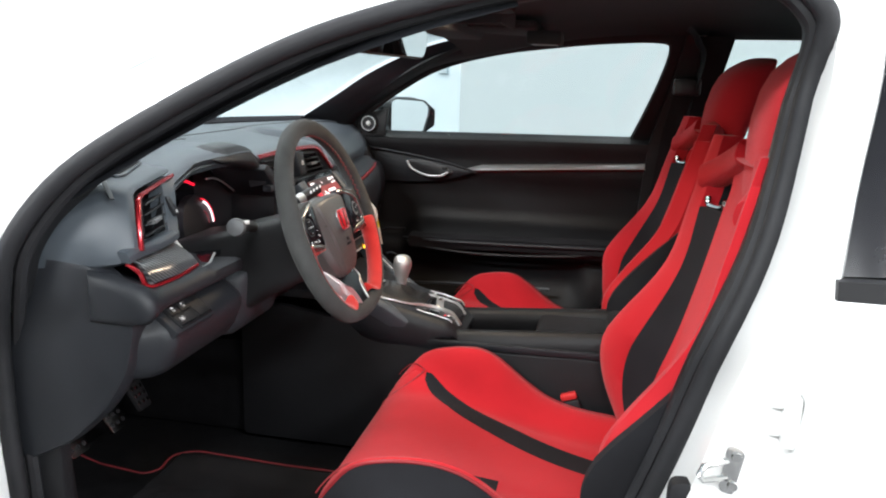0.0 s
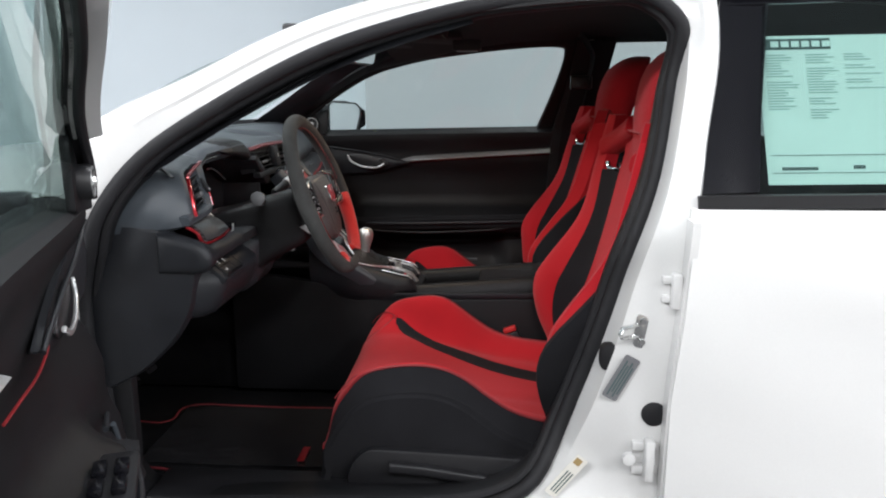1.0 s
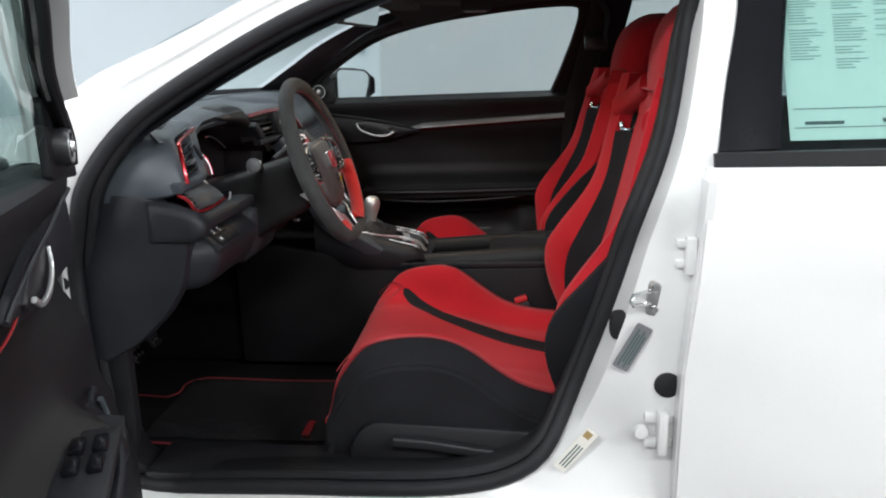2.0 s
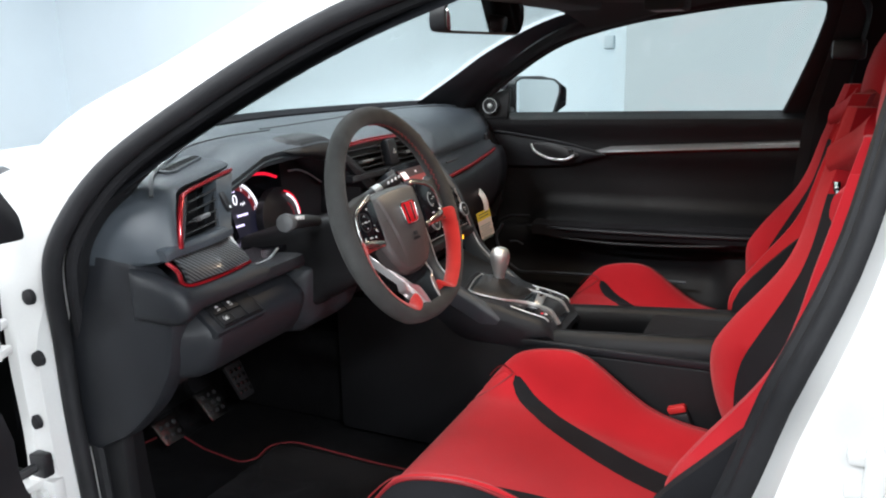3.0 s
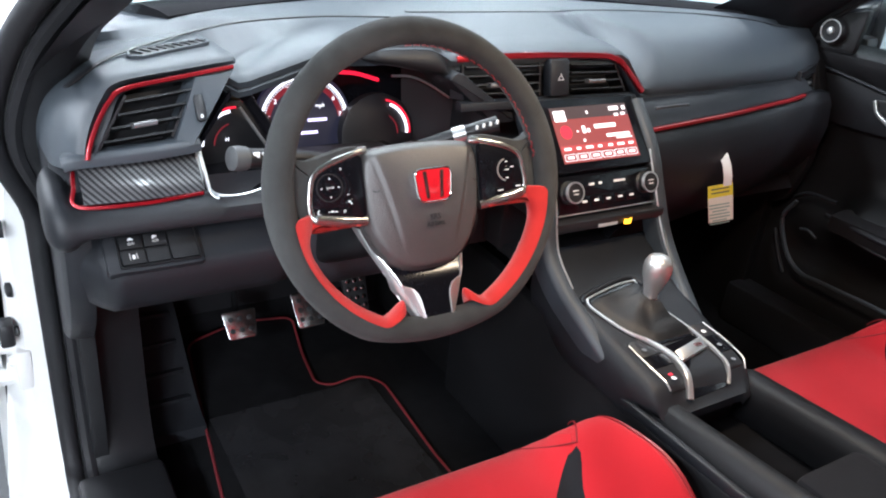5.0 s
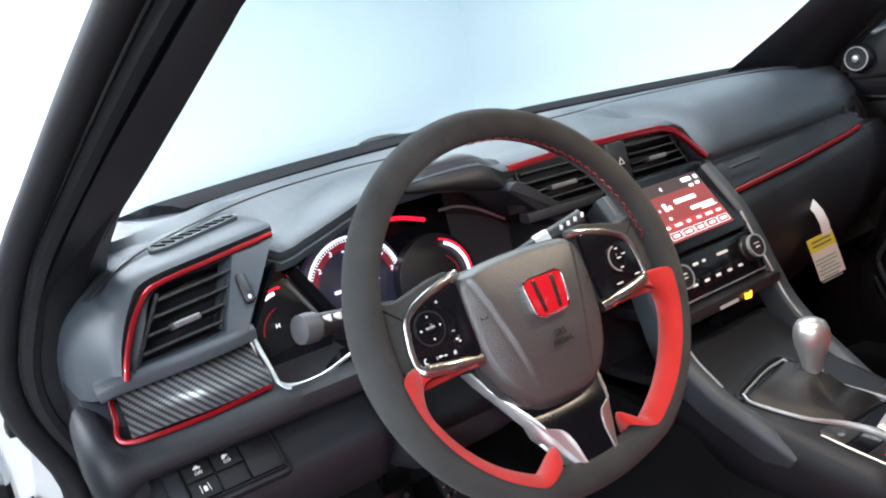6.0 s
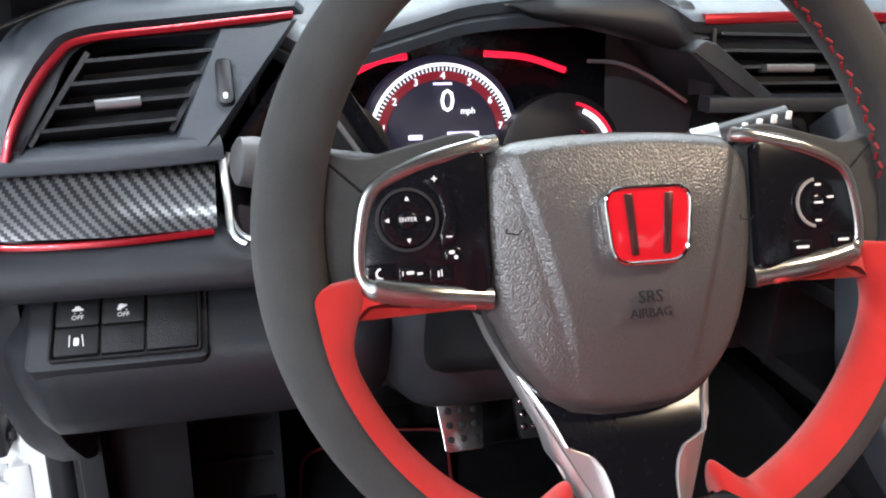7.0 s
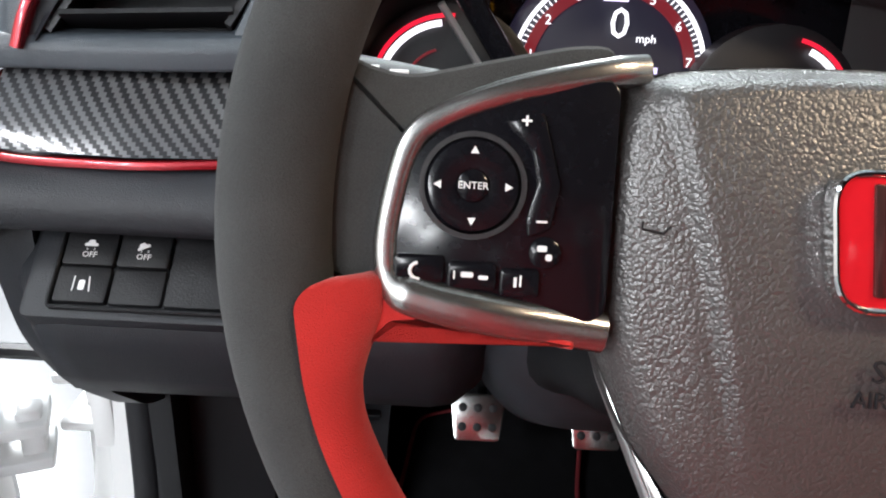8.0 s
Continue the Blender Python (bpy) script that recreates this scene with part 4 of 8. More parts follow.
# red inserts: drawn out into a tab at the pod and a lobe at the lower spoke
REACH = [(96.5, 0.0110), (98, 0.0130), (101, 0.0122), (103, 0.0100), (105, 0.0068), (107, 0.0040), (109, 0.0018), (112, 0.0003), (114, 0.0), (150, 0.0), (153, 0.0005), (155, 0.0040), (156, 0.0085), (157, 0.0150), (158, 0.0190), (159.5, 0.0180), (161, 0.0140), (162, 0.0085), (162.5, 0.0030)]
for s in (-1, 1):
    rings = []
    for k in range(141):
        f = k / 140
        a = 96.5 + 66 * f
        lo = 108 + 25 * corner(f / 0.045) + 66 * corner((1 - f) / 0.12)
        rings.append(rim_ring(a if s > 0 else 360 - a, [lo + (262 - lo) * j / 22 for j in range(23)], 0.0011 if 0 < k < 140 else -0.0006, curve_table(REACH, a)))
    inner = [[p.lerp(sum(r, Vector()) / len(r), 0.12) for p in r] for r in rings]
    part("grip_insert", solid_grid(rings, inner), RED_SUEDE, wheel, "red suede grip insert", 60)
    # red strip under the spoke
    strip = rounded([(s * u, v) for u, v in ((0.1345, -0.0185), (0.1180, -0.0225), (0.0980, -0.0262), (0.0780, -0.0312), (0.0780, -0.0336), (0.1000, -0.0306), (0.1180, -0.0282), (0.1270, -0.0290), (0.1330, -0.0350))][::s], 0.0010, 3)
    part("grip_tab", prism(strip, -0.010, 0.0035, WM, 0.0012), RED_SUEDE, wheel, "red suede tab below the spoke")
# red stitching on the inside of the upper rim
for k, a in enumerate(range(-4, 84, 2)):
    p = WM @ (rim_point(a, -0.0158) + Vector((0, 0, 0.0045)))
    q = WM @ (rim_point(a + 1.4, -0.0158) + Vector((0, 0, 0.0025 if k % 2 else 0.0065)))
    part("stitch", tube([p, q], 0.0008, 5, up=(1, 0, 0)), RED_DARK, wheel)

# horn pad: a domed shield
SHIELD = [(0.0, 0.0455), (0.030, 0.0448), (0.054, 0.0425), (0.066, 0.0385), (0.0722, 0.030), (0.0735, 0.012), (0.0730, -0.012), (0.0690, -0.038), (0.0580, -0.062), (0.0440, -0.0800), (0.0300, -0.0882), (0.0150, -0.0908), (0.0, -0.0915)]
outline = [Vector((x, y, 0)) for x, y in SHIELD] + [Vector((-x, y, 0)) for x, y in SHIELD[-2:0:-1]]
outline = spline(outline, 5, True)
mid = Vector((0, -0.015, 0))


def pad_height(u, v, f):
    """Domed cover: a raised centre between two creases that run down and inwards."""
    w = 0.0085 - 0.0085 * smooth(0.88, 1.0, f) ** 1.6 - 0.001 * f * f
    line = table([(-0.09, 0.022), (-0.062, 0.032), (-0.040, 0.0375), (0.004, 0.0490), (0.033, 0.0570), (0.05, 0.061)], v)
    w -= 0.0065 * (min(0.0, v + 0.005) / 0.08) ** 2 + 0.004 * (max(0.0, v - 0.005) / 0.04) ** 2 + 0.004 * (u / 0.07) ** 2
    fade = smooth(-0.070, -0.035, v)
    w -= 0.0060 * max(0.0, min(1.0, (abs(u) - line) / max(0.006, 0.0735 - line))) * (0.4 + 0.6 * fade)
    centre = smooth(line + 0.0035, line - 0.0035, abs(u))
    w += 0.0014 * centre * (0.35 + 0.65 * fade) * smooth(1.0, 0.86, f)
    w -= 0.0009 * math.exp(-(((abs(u) - line - 0.001) / 0.0026) ** 2)) * fade * smooth(1.0, 0.9, f)
    return w


def edge_share(u, v):
    """How far a point lies from the middle towards the outline, 0 to 1."""
    q = Vector((u, v, 0)) - mid
    if q.length < 1e-5:
        return 0.0
    a, best, far = math.atan2(q.y, q.x), 9.0, 0.07
    for p0, p1 in zip(outline, outline[1:] + outline[:1]):
        e0, e1 = p0 - mid, p1 - p0
        den = q.x * e1.y - q.y * e1.x
        if abs(den) > 1e-12:
            t_ = (e0.x * e1.y - e0.y * e1.x) / den
            w_ = (e0.x * q.y - e0.y * q.x) / den
            if t_ > 0 and -1e-6 <= w_ <= 1.000001:
                best = min(best, t_)
    return min(1.0, 1.0 / best)


WIDE = [(y, x) for x, y in SHIELD][::-1]
face = []
for v in [-0.0915, -0.0913, -0.0908, -0.0900, -0.0882, -0.0850] + frange(-0.081, 0.030, 44) + [0.0325, 0.035, 0.037, 0.0385, 0.040, 0.0415, 0.0425, 0.0435, 0.0442, 0.0448, 0.0452, 0.0455]:
    wide = max(0.0004, table(WIDE, v))
    line = min(wide * 0.93, table([(-0.09, 0.022), (-0.062, 0.032), (-0.040, 0.0375), (0.004, 0.0490), (0.033, 0.0570), (0.05, 0.061)], v))
    band = min(0.005, line * 0.4, (wide - line) * 0.8)
    us_ = [(line - band) * k / 12 for k in range(12)] + [line - band + 2 * band * k / 8 for k in range(8)] + [line + band + (wide - line - band) * k / 7 for k in range(8)]
    us_ = [-u for u in us_[:0:-1]] + us_
    face.append([WM @ Vector((u, v, pad_height(u, v, edge_share(u, v)))) for u in us_])
skirt = [[WM @ (p + Vector((0, 0, -0.024))) for p in outline], [WM @ (p + Vector((0, 0, pad_height(p.x, p.y, 1.0)))) for p in outline]]
pad_bm = join(solid_grid(face, [[p - WM.to_3x3() @ Vector((0, 0, 0.004)) for p in r] for r in face]), loft(skirt, caps=False))
part("horn_pad", pad_bm, LEATHER, wheel, "dark grey pebbled airbag cover", 60)
em = rounded([(-0.0235, 0.0185), (-0.0195, -0.0180), (0.0195, -0.0180), (0.0235, 0.0185)], 0.0105, 7)
EM = WM @ Matrix.Translation((0.004, 0.0, 0.0122))
emblem = part("emblem", prism(inset(em, 0.0012), 0, 0.0022, EM, 0.0008), shader("red_enamel", (0.58, 0.012, 0.02), 0.12, coat=0.6, blotch=0.03), wheel, "plain red enamel badge with a bright rim")
part("emblem_rim", bezel(em, 0.0018, -0.002, 0.0034, EM, 0.0006), CHROME, emblem)
SMOKE = shader("smoked_metal", (0.16, 0.07, 0.07), 0.25, metal=0.8)
for s in (-1, 1):
    part("emblem_bar", prism(rounded([(s * 0.0125, 0.0150), (s * 0.0082, 0.0150), (s * 0.0062, -0.0135), (s * 0.0098, -0.0135)][::-s], 0.0008, 2), 0.0022, 0.0031, EM, 0.0003), SMOKE, emblem)
part("pad_lettering", lettering("SRS", 0.0085, WM @ Matrix.Translation((0.004, -0.0335, 0.0118)), 0.0004), DASH_DARK, wheel, "embossed safety lettering")
part("pad_lettering", lettering("AIRBAG", 0.0062, WM @ Matrix.Translation((0.004, -0.0410, 0.0116)), 0.0004), DASH_DARK, wheel, "embossed safety lettering")
for s in (-1, 1):
    horn = [WM @ Vector((s * 0.060 + dx, 0.0005 + dy, 0.0080)) for dx, dy in ((-0.0035, 0.0018), (-0.0035, -0.0002), (0.002, -0.0012), (0.0038, 0.0008))]
    part("horn_mark", tube(horn, 0.0004, 5, up=(1, 0, 0)), TRIM_DARK, wheel)

# button pods
POD = [(-0.0705, 0.0478), (-0.082, 0.0475), (-0.104, 0.0425), (-0.126, 0.0370), (-0.1390, 0.0400), (-0.1500, 0.0480), (-0.1560, 0.0100), (-0.1560, -0.0120), (-0.1390, -0.0190), (-0.1255, -0.0225), (-0.0990, -0.0270), (-0.0705, -0.0315)]


def outline_of(points, sign):
    """A rounded outline, mirrored for the other side, always anticlockwise."""
    poly = [(x * -sign, y) for x, y in points]
    return rounded(poly if sign < 0 else poly[::-1], 0.006, 4)


def on_pod(sign, u, v, w=0.0):
    return WM @ Matrix.Translation((u if sign < 0 else -u, v, w))


for s in (-1, 1):
    pod = part("spoke", prism(outline_of(POD, s), -0.018, 0.0005, WM, 0.004), SUEDE, wheel, "dark suede spoke shell")
    edge = [Vector((x * -s, y, -0.007 * smooth(-0.080, -0.066, x))) for x, y in ((-0.063, 0.0425), (-0.074, 0.0405), (-0.098, 0.0345), (-0.1165, 0.0268), (-0.1245, 0.0190), (-0.1285, 0.0040), (-0.1298, -0.0090), (-0.1278, -0.0175), (-0.1205, -0.0215), (-0.0990, -0.0255), (-0.070, -0.0295))]
    part("pod_bezel", sweep([WM @ p for p in spline(edge, 5)], rounded([(-0.0030, -0.0040), (0.0030, -0.0040), (0.0026, 0.0022), (0.0012, 0.0032), (-0.0012, 0.0032), (-0.0026, 0.0022)], 0.0010, 3), WM.to_3x3() @ Vector((0, 0, 1)), scale=lambda f: 1.25 + 0.25 * smooth(0.3, 0.05, f) + 0.85 * smooth(0.66, 0.78, f)), SMOKED_SILVER, pod, "satin silver pod bezel")
    lip = [(-0.0880, -0.0270), (-0.0750, -0.0290), (-0.0750, -0.0165), (-0.0800, -0.0175), (-0.0850, -0.0235)]
    lip = [(x * -s, y) for x, y in lip]
    part("bezel_tip", prism(rounded(lip if s < 0 else lip[::-1], 0.0015, 3), -0.004, 0.0022, WM, 0.0010), SMOKED_SILVER, pod)
    IN = [(-0.0700, 0.0390), (-0.0950, 0.0335), (-0.1160, 0.0242), (-0.1240, 0.0155), (-0.1282, -0.0045), (-0.1272, -0.0150), (-0.1205, -0.0192), (-0.0990, -0.0228), (-0.0700, -0.0262)]
    panel = part("button_panel", prism(outline_of(IN, s), -0.003, 0.0026, WM, 0.0008), PIANO, pod, "gloss black button panel")
    if s < 0:
        # ring pad with a centre key
        c = (-0.1075, 0.0090)
        m = on_pod(s, *c, 0.0026)
        part("ring_pad", lathe([(0.0045, 0.0), (0.0045, 0.0012), (0.0095, 0.0019), (0.0118, 0.0014), (0.0128, 0.0), (0.0128, -0.001), (0.0045, -0.001)], m, 36), PIANO, panel, "gloss black four-way pad")
        part("pad_rim", arc_band(0.0128, 0.0142, 0, 360, -0.0006, 0.0010, m, 40), BLACK_PLASTIC, panel)
        part("enter_key", lathe([(0.0, 0.0), (0.0042, 0.0), (0.0042, 0.0014), (0.0034, 0.002), (0.0, 0.0021)], m, 24), PIANO, panel, "round centre key")
        part("key_lettering", lettering("ENTER", 0.0027, m @ Matrix.Translation((0, 0, 0.0022)), 0.0001), WHITE_PRINT, panel)
        for ang in (0, 90, 180, 270):
            tri = [(-0.0009, -0.0011), (0.0011, 0.0), (-0.0009, 0.0011)]
            part("arrow_mark", prism(tri, 0, 0.0002, m @ Matrix.Rotation(radians(ang), 4, "Z") @ Matrix.Translation((0.0093, 0, 0.0019))), WHITE_PRINT, panel)
        # volume rocker
        rk = rounded([(-0.1000, 0.0262), (-0.0900, 0.0290), (-0.0845, 0.0100), (-0.0865, -0.0015), (-0.0925, -0.0040), (-0.0930, 0.0010), (-0.0905, 0.0100), (-0.0925, 0.0190)][::-1], 0.0012, 3)
        part("volume_rocker", prism(rk, 0.0026, 0.0040, WM, 0.0006), PIANO, panel, "gloss black volume rocker")
        part("plus_mark", join(prism(rect(0.0026, 0.0006, -0.0945, 0.0265), 0.004, 0.0043, WM), prism(rect(0.0006, 0.0026, -0.0945, 0.0265), 0.0041, 0.0044, WM)), WHITE_PRINT, panel)
        part("minus_mark", prism(rect(0.0028, 0.0006, -0.0890, 0.0005), 0.004, 0.0043, WM), WHITE_PRINT, panel)
        part("display_key", lathe([(0.0, 0.0026), (0.0042, 0.0026), (0.0042, 0.0038), (0.0032, 0.0044), (0.0, 0.0044)], on_pod(s, -0.0875, -0.0078), 20), PIANO, panel)
        part("display_mark", join(prism(rounded(rect(0.0026, 0.0016, -0.0885, -0.0065), 0.0005, 2), 0.0044, 0.0047, WM), prism(rounded(rect(0.0018, 0.0018, -0.0866, -0.0088), 0.0007, 2), 0.0044, 0.0047, WM)), WHITE_PRINT, panel)
        for u0, u1, v in ((-0.1272, -0.1140, -0.0135), (-0.1130, -0.1000, -0.0148), (-0.0990, -0.0885, -0.0160)):
            part("phone_key", prism(rounded(rect(u1 - u0, 0.0074, (u0 + u1) / 2, v), 0.0014, 3), 0.0026, 0.0041, WM, 0.0006), PIANO, panel, "gloss black phone key")
        hs = [WM @ Vector((-0.1205 + 0.0024 * math.cos(radians(q)), -0.0140 + 0.0022 * math.sin(radians(q)), 0.0044)) for q in range(100, 300, 25)]
        part("phone_mark", tube(hs, 0.0005, 6, up=(1, 0, 0)), WHITE_PRINT, panel)
        part("lane_mark", join(prism(rounded(rect(0.0034, 0.0014, -0.1078, -0.0144), 0.0005, 2), 0.0041, 0.0044, WM), prism(rounded(rect(0.0026, 0.0011, -0.1035, -0.0150), 0.0004, 2), 0.0041, 0.0044, WM), prism(rect(0.0004, 0.0022, -0.1112, -0.0146), 0.0041, 0.0044, WM)), WHITE_PRINT, panel)
        part("voice_mark", join(prism(rect(0.0008, 0.0026, -0.0950, -0.0158), 0.0041, 0.0044, WM @ Matrix.Translation((0, 0, 0))), prism(rect(0.0005, 0.0030, -0.0936, -0.0154), 0.0041, 0.0044, WM)), WHITE_PRINT, panel)
    else:
        c = (0.1040, 0.0060)
        m = WM @ Matrix.Translation((*c, 0.0026))
        part("ring_pad", lathe([(0.0045, 0.0), (0.0045, 0.0012), (0.0095, 0.0019), (0.0118, 0.0014), (0.0128, 0.0), (0.0128, -0.001), (0.0045, -0.001)], m, 36), PIANO, panel, "gloss black cruise pad")
        part("pad_rim", arc_band(0.0112, 0.0128, 100, 260, 0.0012, 0.0020, m, 24), SILVER, panel)
        part("centre_key", lathe([(0.0, 0.0), (0.0042, 0.0), (0.0042, 0.0014), (0.0034, 0.002), (0.0, 0.0021)], m, 24), PIANO, panel)
        for u, v, w_ in ((0.104, 0.006, 0.005), (0.111, 0.0085, 0.004), (0.104, 0.0150, 0.0035), (0.1035, -0.003, 0.0035)):
            part("cruise_mark", prism(rounded(rect(w_, 0.0011, u, v), 0.0004, 2), 0.0046, 0.0050, WM), WHITE_PRINT, panel)
        for u0, u1, v in ((0.088, 0.1000, -0.0160), (0.113, 0.1235, -0.0135)):
            part("cruise_key", prism(rounded(rect(u1 - u0, 0.0070, (u0 + u1) / 2, v), 0.0014, 3), 0.0026, 0.0041, WM, 0.0006), PIANO, panel)
            part("key_mark", prism(rounded(rect((u1 - u0) * 0.6, 0.0013, (u0 + u1) / 2, v), 0.0004, 2), 0.0041, 0.0044, WM), WHITE_PRINT, panel)

# lower V spoke: it climbs towards the face of the rim at its lower end
def raised(bm):
    for v in bm.verts:
        v.co.z += table([(-0.160, 0.013), (-0.147, 0.012), (-0.100, 0.000), (-0.070, -0.019), (-0.040, -0.038), (-0.030, -0.042)], v.co.y)
        v.co = WM @ v.co
    return bm


part("spoke_core", prism(rounded([(-0.060, -0.055), (-0.030, -0.105), (-0.023, -0.150), (0.023, -0.150), (0.030, -0.105), (0.060, -0.055)], 0.004), -0.028, -0.020, WM, 0.003), BLACK_PLASTIC, wheel)
panel = [[Vector((u * k / 8, v, 0)) for k in range(-8, 9)] for v, u in ((-0.0640, 0.0560), (-0.0720, 0.0520), (-0.0800, 0.0475), (-0.0890, 0.0425), (-0.0980, 0.0390), (-0.1050, 0.0360), (-0.1090, 0.0250), (-0.1150, 0.0205), (-0.1260, 0.0180), (-0.1370, 0.0165), (-0.1480, 0.0155))]
lift = [[p + Vector((0, 0, -0.0045 + 0.0015 * (1 - (p.x / 0.05) ** 2))) for p in r] for r in panel]
part("spoke_panel", raised(solid_grid(lift, [[p + Vector((0, 0, -0.010)) for p in r] for r in panel])), PIANO, wheel, "gloss black lower spoke panel", 50)
for s in (-1, 1):
    arm = [(-0.0640, -0.0395), (-0.0615, -0.0395), (-0.0581, -0.0560), (-0.0500, -0.0713), (-0.0410, -0.0881), (-0.0360, -0.1030), (-0.0235, -0.1085), (-0.0195, -0.1140), (-0.0170, -0.1222), (-0.0150, -0.1480), (-0.0210, -0.1470), (-0.0310, -0.1250), (-0.0345, -0.1165), (-0.0390, -0.1100), (-0.0445, -0.0947), (-0.0515, -0.0769), (-0.0605, -0.0540)]
    arm = [(x * -s, y) for x, y in arm]
    blade = prism(rounded(arm if s > 0 else arm[::-1], 0.0018, 3), -0.016, -0.0010, bevel=0.0014)
    for v in blade.verts:
        v.co.z -= 0.75 * max(0.0, abs(v.co.x) - table([(-0.148, 0.0150), (-0.1222, 0.0170), (-0.114, 0.0195), (-0.1085, 0.0235), (-0.103, 0.0360), (-0.0881, 0.0410), (-0.0713, 0.0500), (-0.056, 0.0581), (-0.0395, 0.0615)], v.co.y))
    part("spoke_arm", raised(blade), SILVER, wheel, "satin silver lower spoke arm")
    part("spoke_back", prism(rounded([(s * 0.030, -0.06), (s * 0.085, -0.030), (s * 0.075, -0.025), (s * 0.02, -0.04)][::s], 0.004), -0.030, -0.020, WM, 0.002), BLACK_PLASTIC, wheel)
part("hub", lathe([(0.0, -0.05), (0.055, -0.05), (0.062, -0.02), (0.062, -0.012), (0.0, -0.012)], WM @ Matrix.Translation((0, -0.015, 0)), 28), BLACK_PLASTIC, wheel)

# column shroud and stalks
column = thing("steering_column", (-0.12, -0.36, 0.80), "black plastic steering column shroud with stalks", "steering column")
CM = WM @ Matrix.Translation((0, -0.015, 0))
rings = []
for w, hx, hy, dy in ((-0.050, 0.052, 0.050, -0.004), (-0.07, 0.060, 0.056, -0.006), (-0.13, 0.066, 0.062, -0.008), (-0.20, 0.075, 0.072, -0.014), (-0.25, 0.085, 0.085, -0.02)):
    rings.append([CM @ Vector((x, y + dy, w)) for x, y in rounded(rect(2 * hx, 2 * hy), 0.025, 5)])
part("shroud", loft(rings), TRIM_DARK, column)
cover = []
for x, w_, lo in ((-0.122, 0.060, 0.745), (-0.127, 0.078, 0.722), (-0.140, 0.090, 0.700), (-0.165, 0.096, 0.682), (-0.20, 0.099, 0.676), (-0.26, 0.100, 0.680), (-0.33, 0.100, 0.690)):
    cover.append([Vector((x, -0.357 + y, z)) for y, z in rounded([(-w_, 0.80), (-w_, lo + 0.035), (-w_ + 0.030, lo), (w_ - 0.030, lo), (w_, lo + 0.035), (w_, 0.80)], 0.026, 5)])
part("knee_cover", loft(cover), shader("column_plastic", (0.029, 0.033, 0.039), 0.45, grain=0.35, grain_size=1300, blotch=0.15, blotch_size=14, spec=0.35), column, "dark grey cover below the column", 70)
stalk_l = [Vector((-0.115, -0.425, 0.872)), Vector((-0.105, -0.47, 0.882)), Vector((-0.090, -0.535, 0.893))]
st = part("stalk", tube(spline(stalk_l, 5), 0.0105, 14, up=(1, 0, 0), scale=lambda f: 0.8 + 0.25 * f), BLACK_PLASTIC, column, "black light stalk")
m = axes(stalk_l[2], (1, 0, 0.2), (0, 0.25, 1))
tipdir = (stalk_l[2] - stalk_l[1]).normalized()
GREY_KNOB = shader("grey_knob", (0.075, 0.077, 0.08), 0.5, blotch=0.05)
kn = lathe([(0.0, -0.012), (0.0125, -0.012), (0.0135, -0.004), (0.0125, 0.004), (0.009, 0.006), (0.0, 0.0065)], Matrix.Translation(stalk_l[2]) @ tipdir.to_track_quat("Z", "Y").to_matrix().to_4x4(), 22)
part("stalk_end", kn, GREY_KNOB, st, "grey stalk end cap")
for k in range(3):
    p = stalk_l[1].lerp(stalk_l[2], 0.35 + 0.16 * k) + Vector((0.0085, 0.0, 0.0065))
    part("stalk_mark", block(p.x - 0.001, p.x + 0.0012, p.y - 0.0035, p.y + 0.0035, p.z - 0.003, p.z + 0.003, 0.0004), WHITE_PRINT, st)
stalk_r = [Vector((-0.125, -0.300, 0.872)), Vector((-0.108, -0.262, 0.888)), Vector((-0.088, -0.212, 0.906))]
st = part("stalk", tube(spline(stalk_r, 5), 0.0095, 14, up=(1, 0, 0), scale=lambda f: 0.85 + 0.25 * f), BLACK_PLASTIC, column, "black wiper stalk")
part("stalk_band", tube([stalk_r[1].lerp(stalk_r[2], 0.0), stalk_r[1].lerp(stalk_r[2], 0.28)], 0.0108, 14, up=(1, 0, 0)), SILVER, st, "silver band")
for k in range(4):
    p = stalk_r[1].lerp(stalk_r[2], 0.42 + 0.15 * k) + Vector((0.0105, 0.0, 0.008))
    part("stalk_mark", block(p.x - 0.001, p.x + 0.0015, p.y - 0.0014, p.y + 0.0014, p.z - 0.0024, p.z + 0.0024, 0.0004), WHITE_PRINT, st)

# ---- dashboard ----
dash = thing("dashboard", (-0.30, 0, 0.60), "dark grey soft dashboard with red accents and lit dials", "dashboard")
BROW_X = [(-0.70, -0.33), (-0.66, -0.265), (-0.60, -0.245), (-0.51, -0.225), (-0.48, -0.228), (-0.38, -0.238), (-0.35, -0.222), (-0.32, -0.208), (-0.24, -0.203), (-0.20, -0.203), (0.05, -0.197), (0.095, -0.190), (0.125, -0.178), (0.30, -0.196), (0.55, -0.236), (0.66, -0.262)]
BROW_Z = [(-0.70, 0.900), (-0.66, 0.935), (-0.60, 0.955), (-0.515, 0.953), (-0.490, 0.936), (-0.45, 0.944), (-0.41, 0.955), (-0.37, 0.966), (-0.33, 0.972), (-0.27, 0.974), (-0.238, 0.971), (-0.215, 0.958), (0.05, 0.960), (0.085, 0.955), (0.118, 0.912), (0.14, 0.908), (0.40, 0.902), (0.66, 0.895)]


def base_x(y):
    return -0.60 + 0.42 * y * y


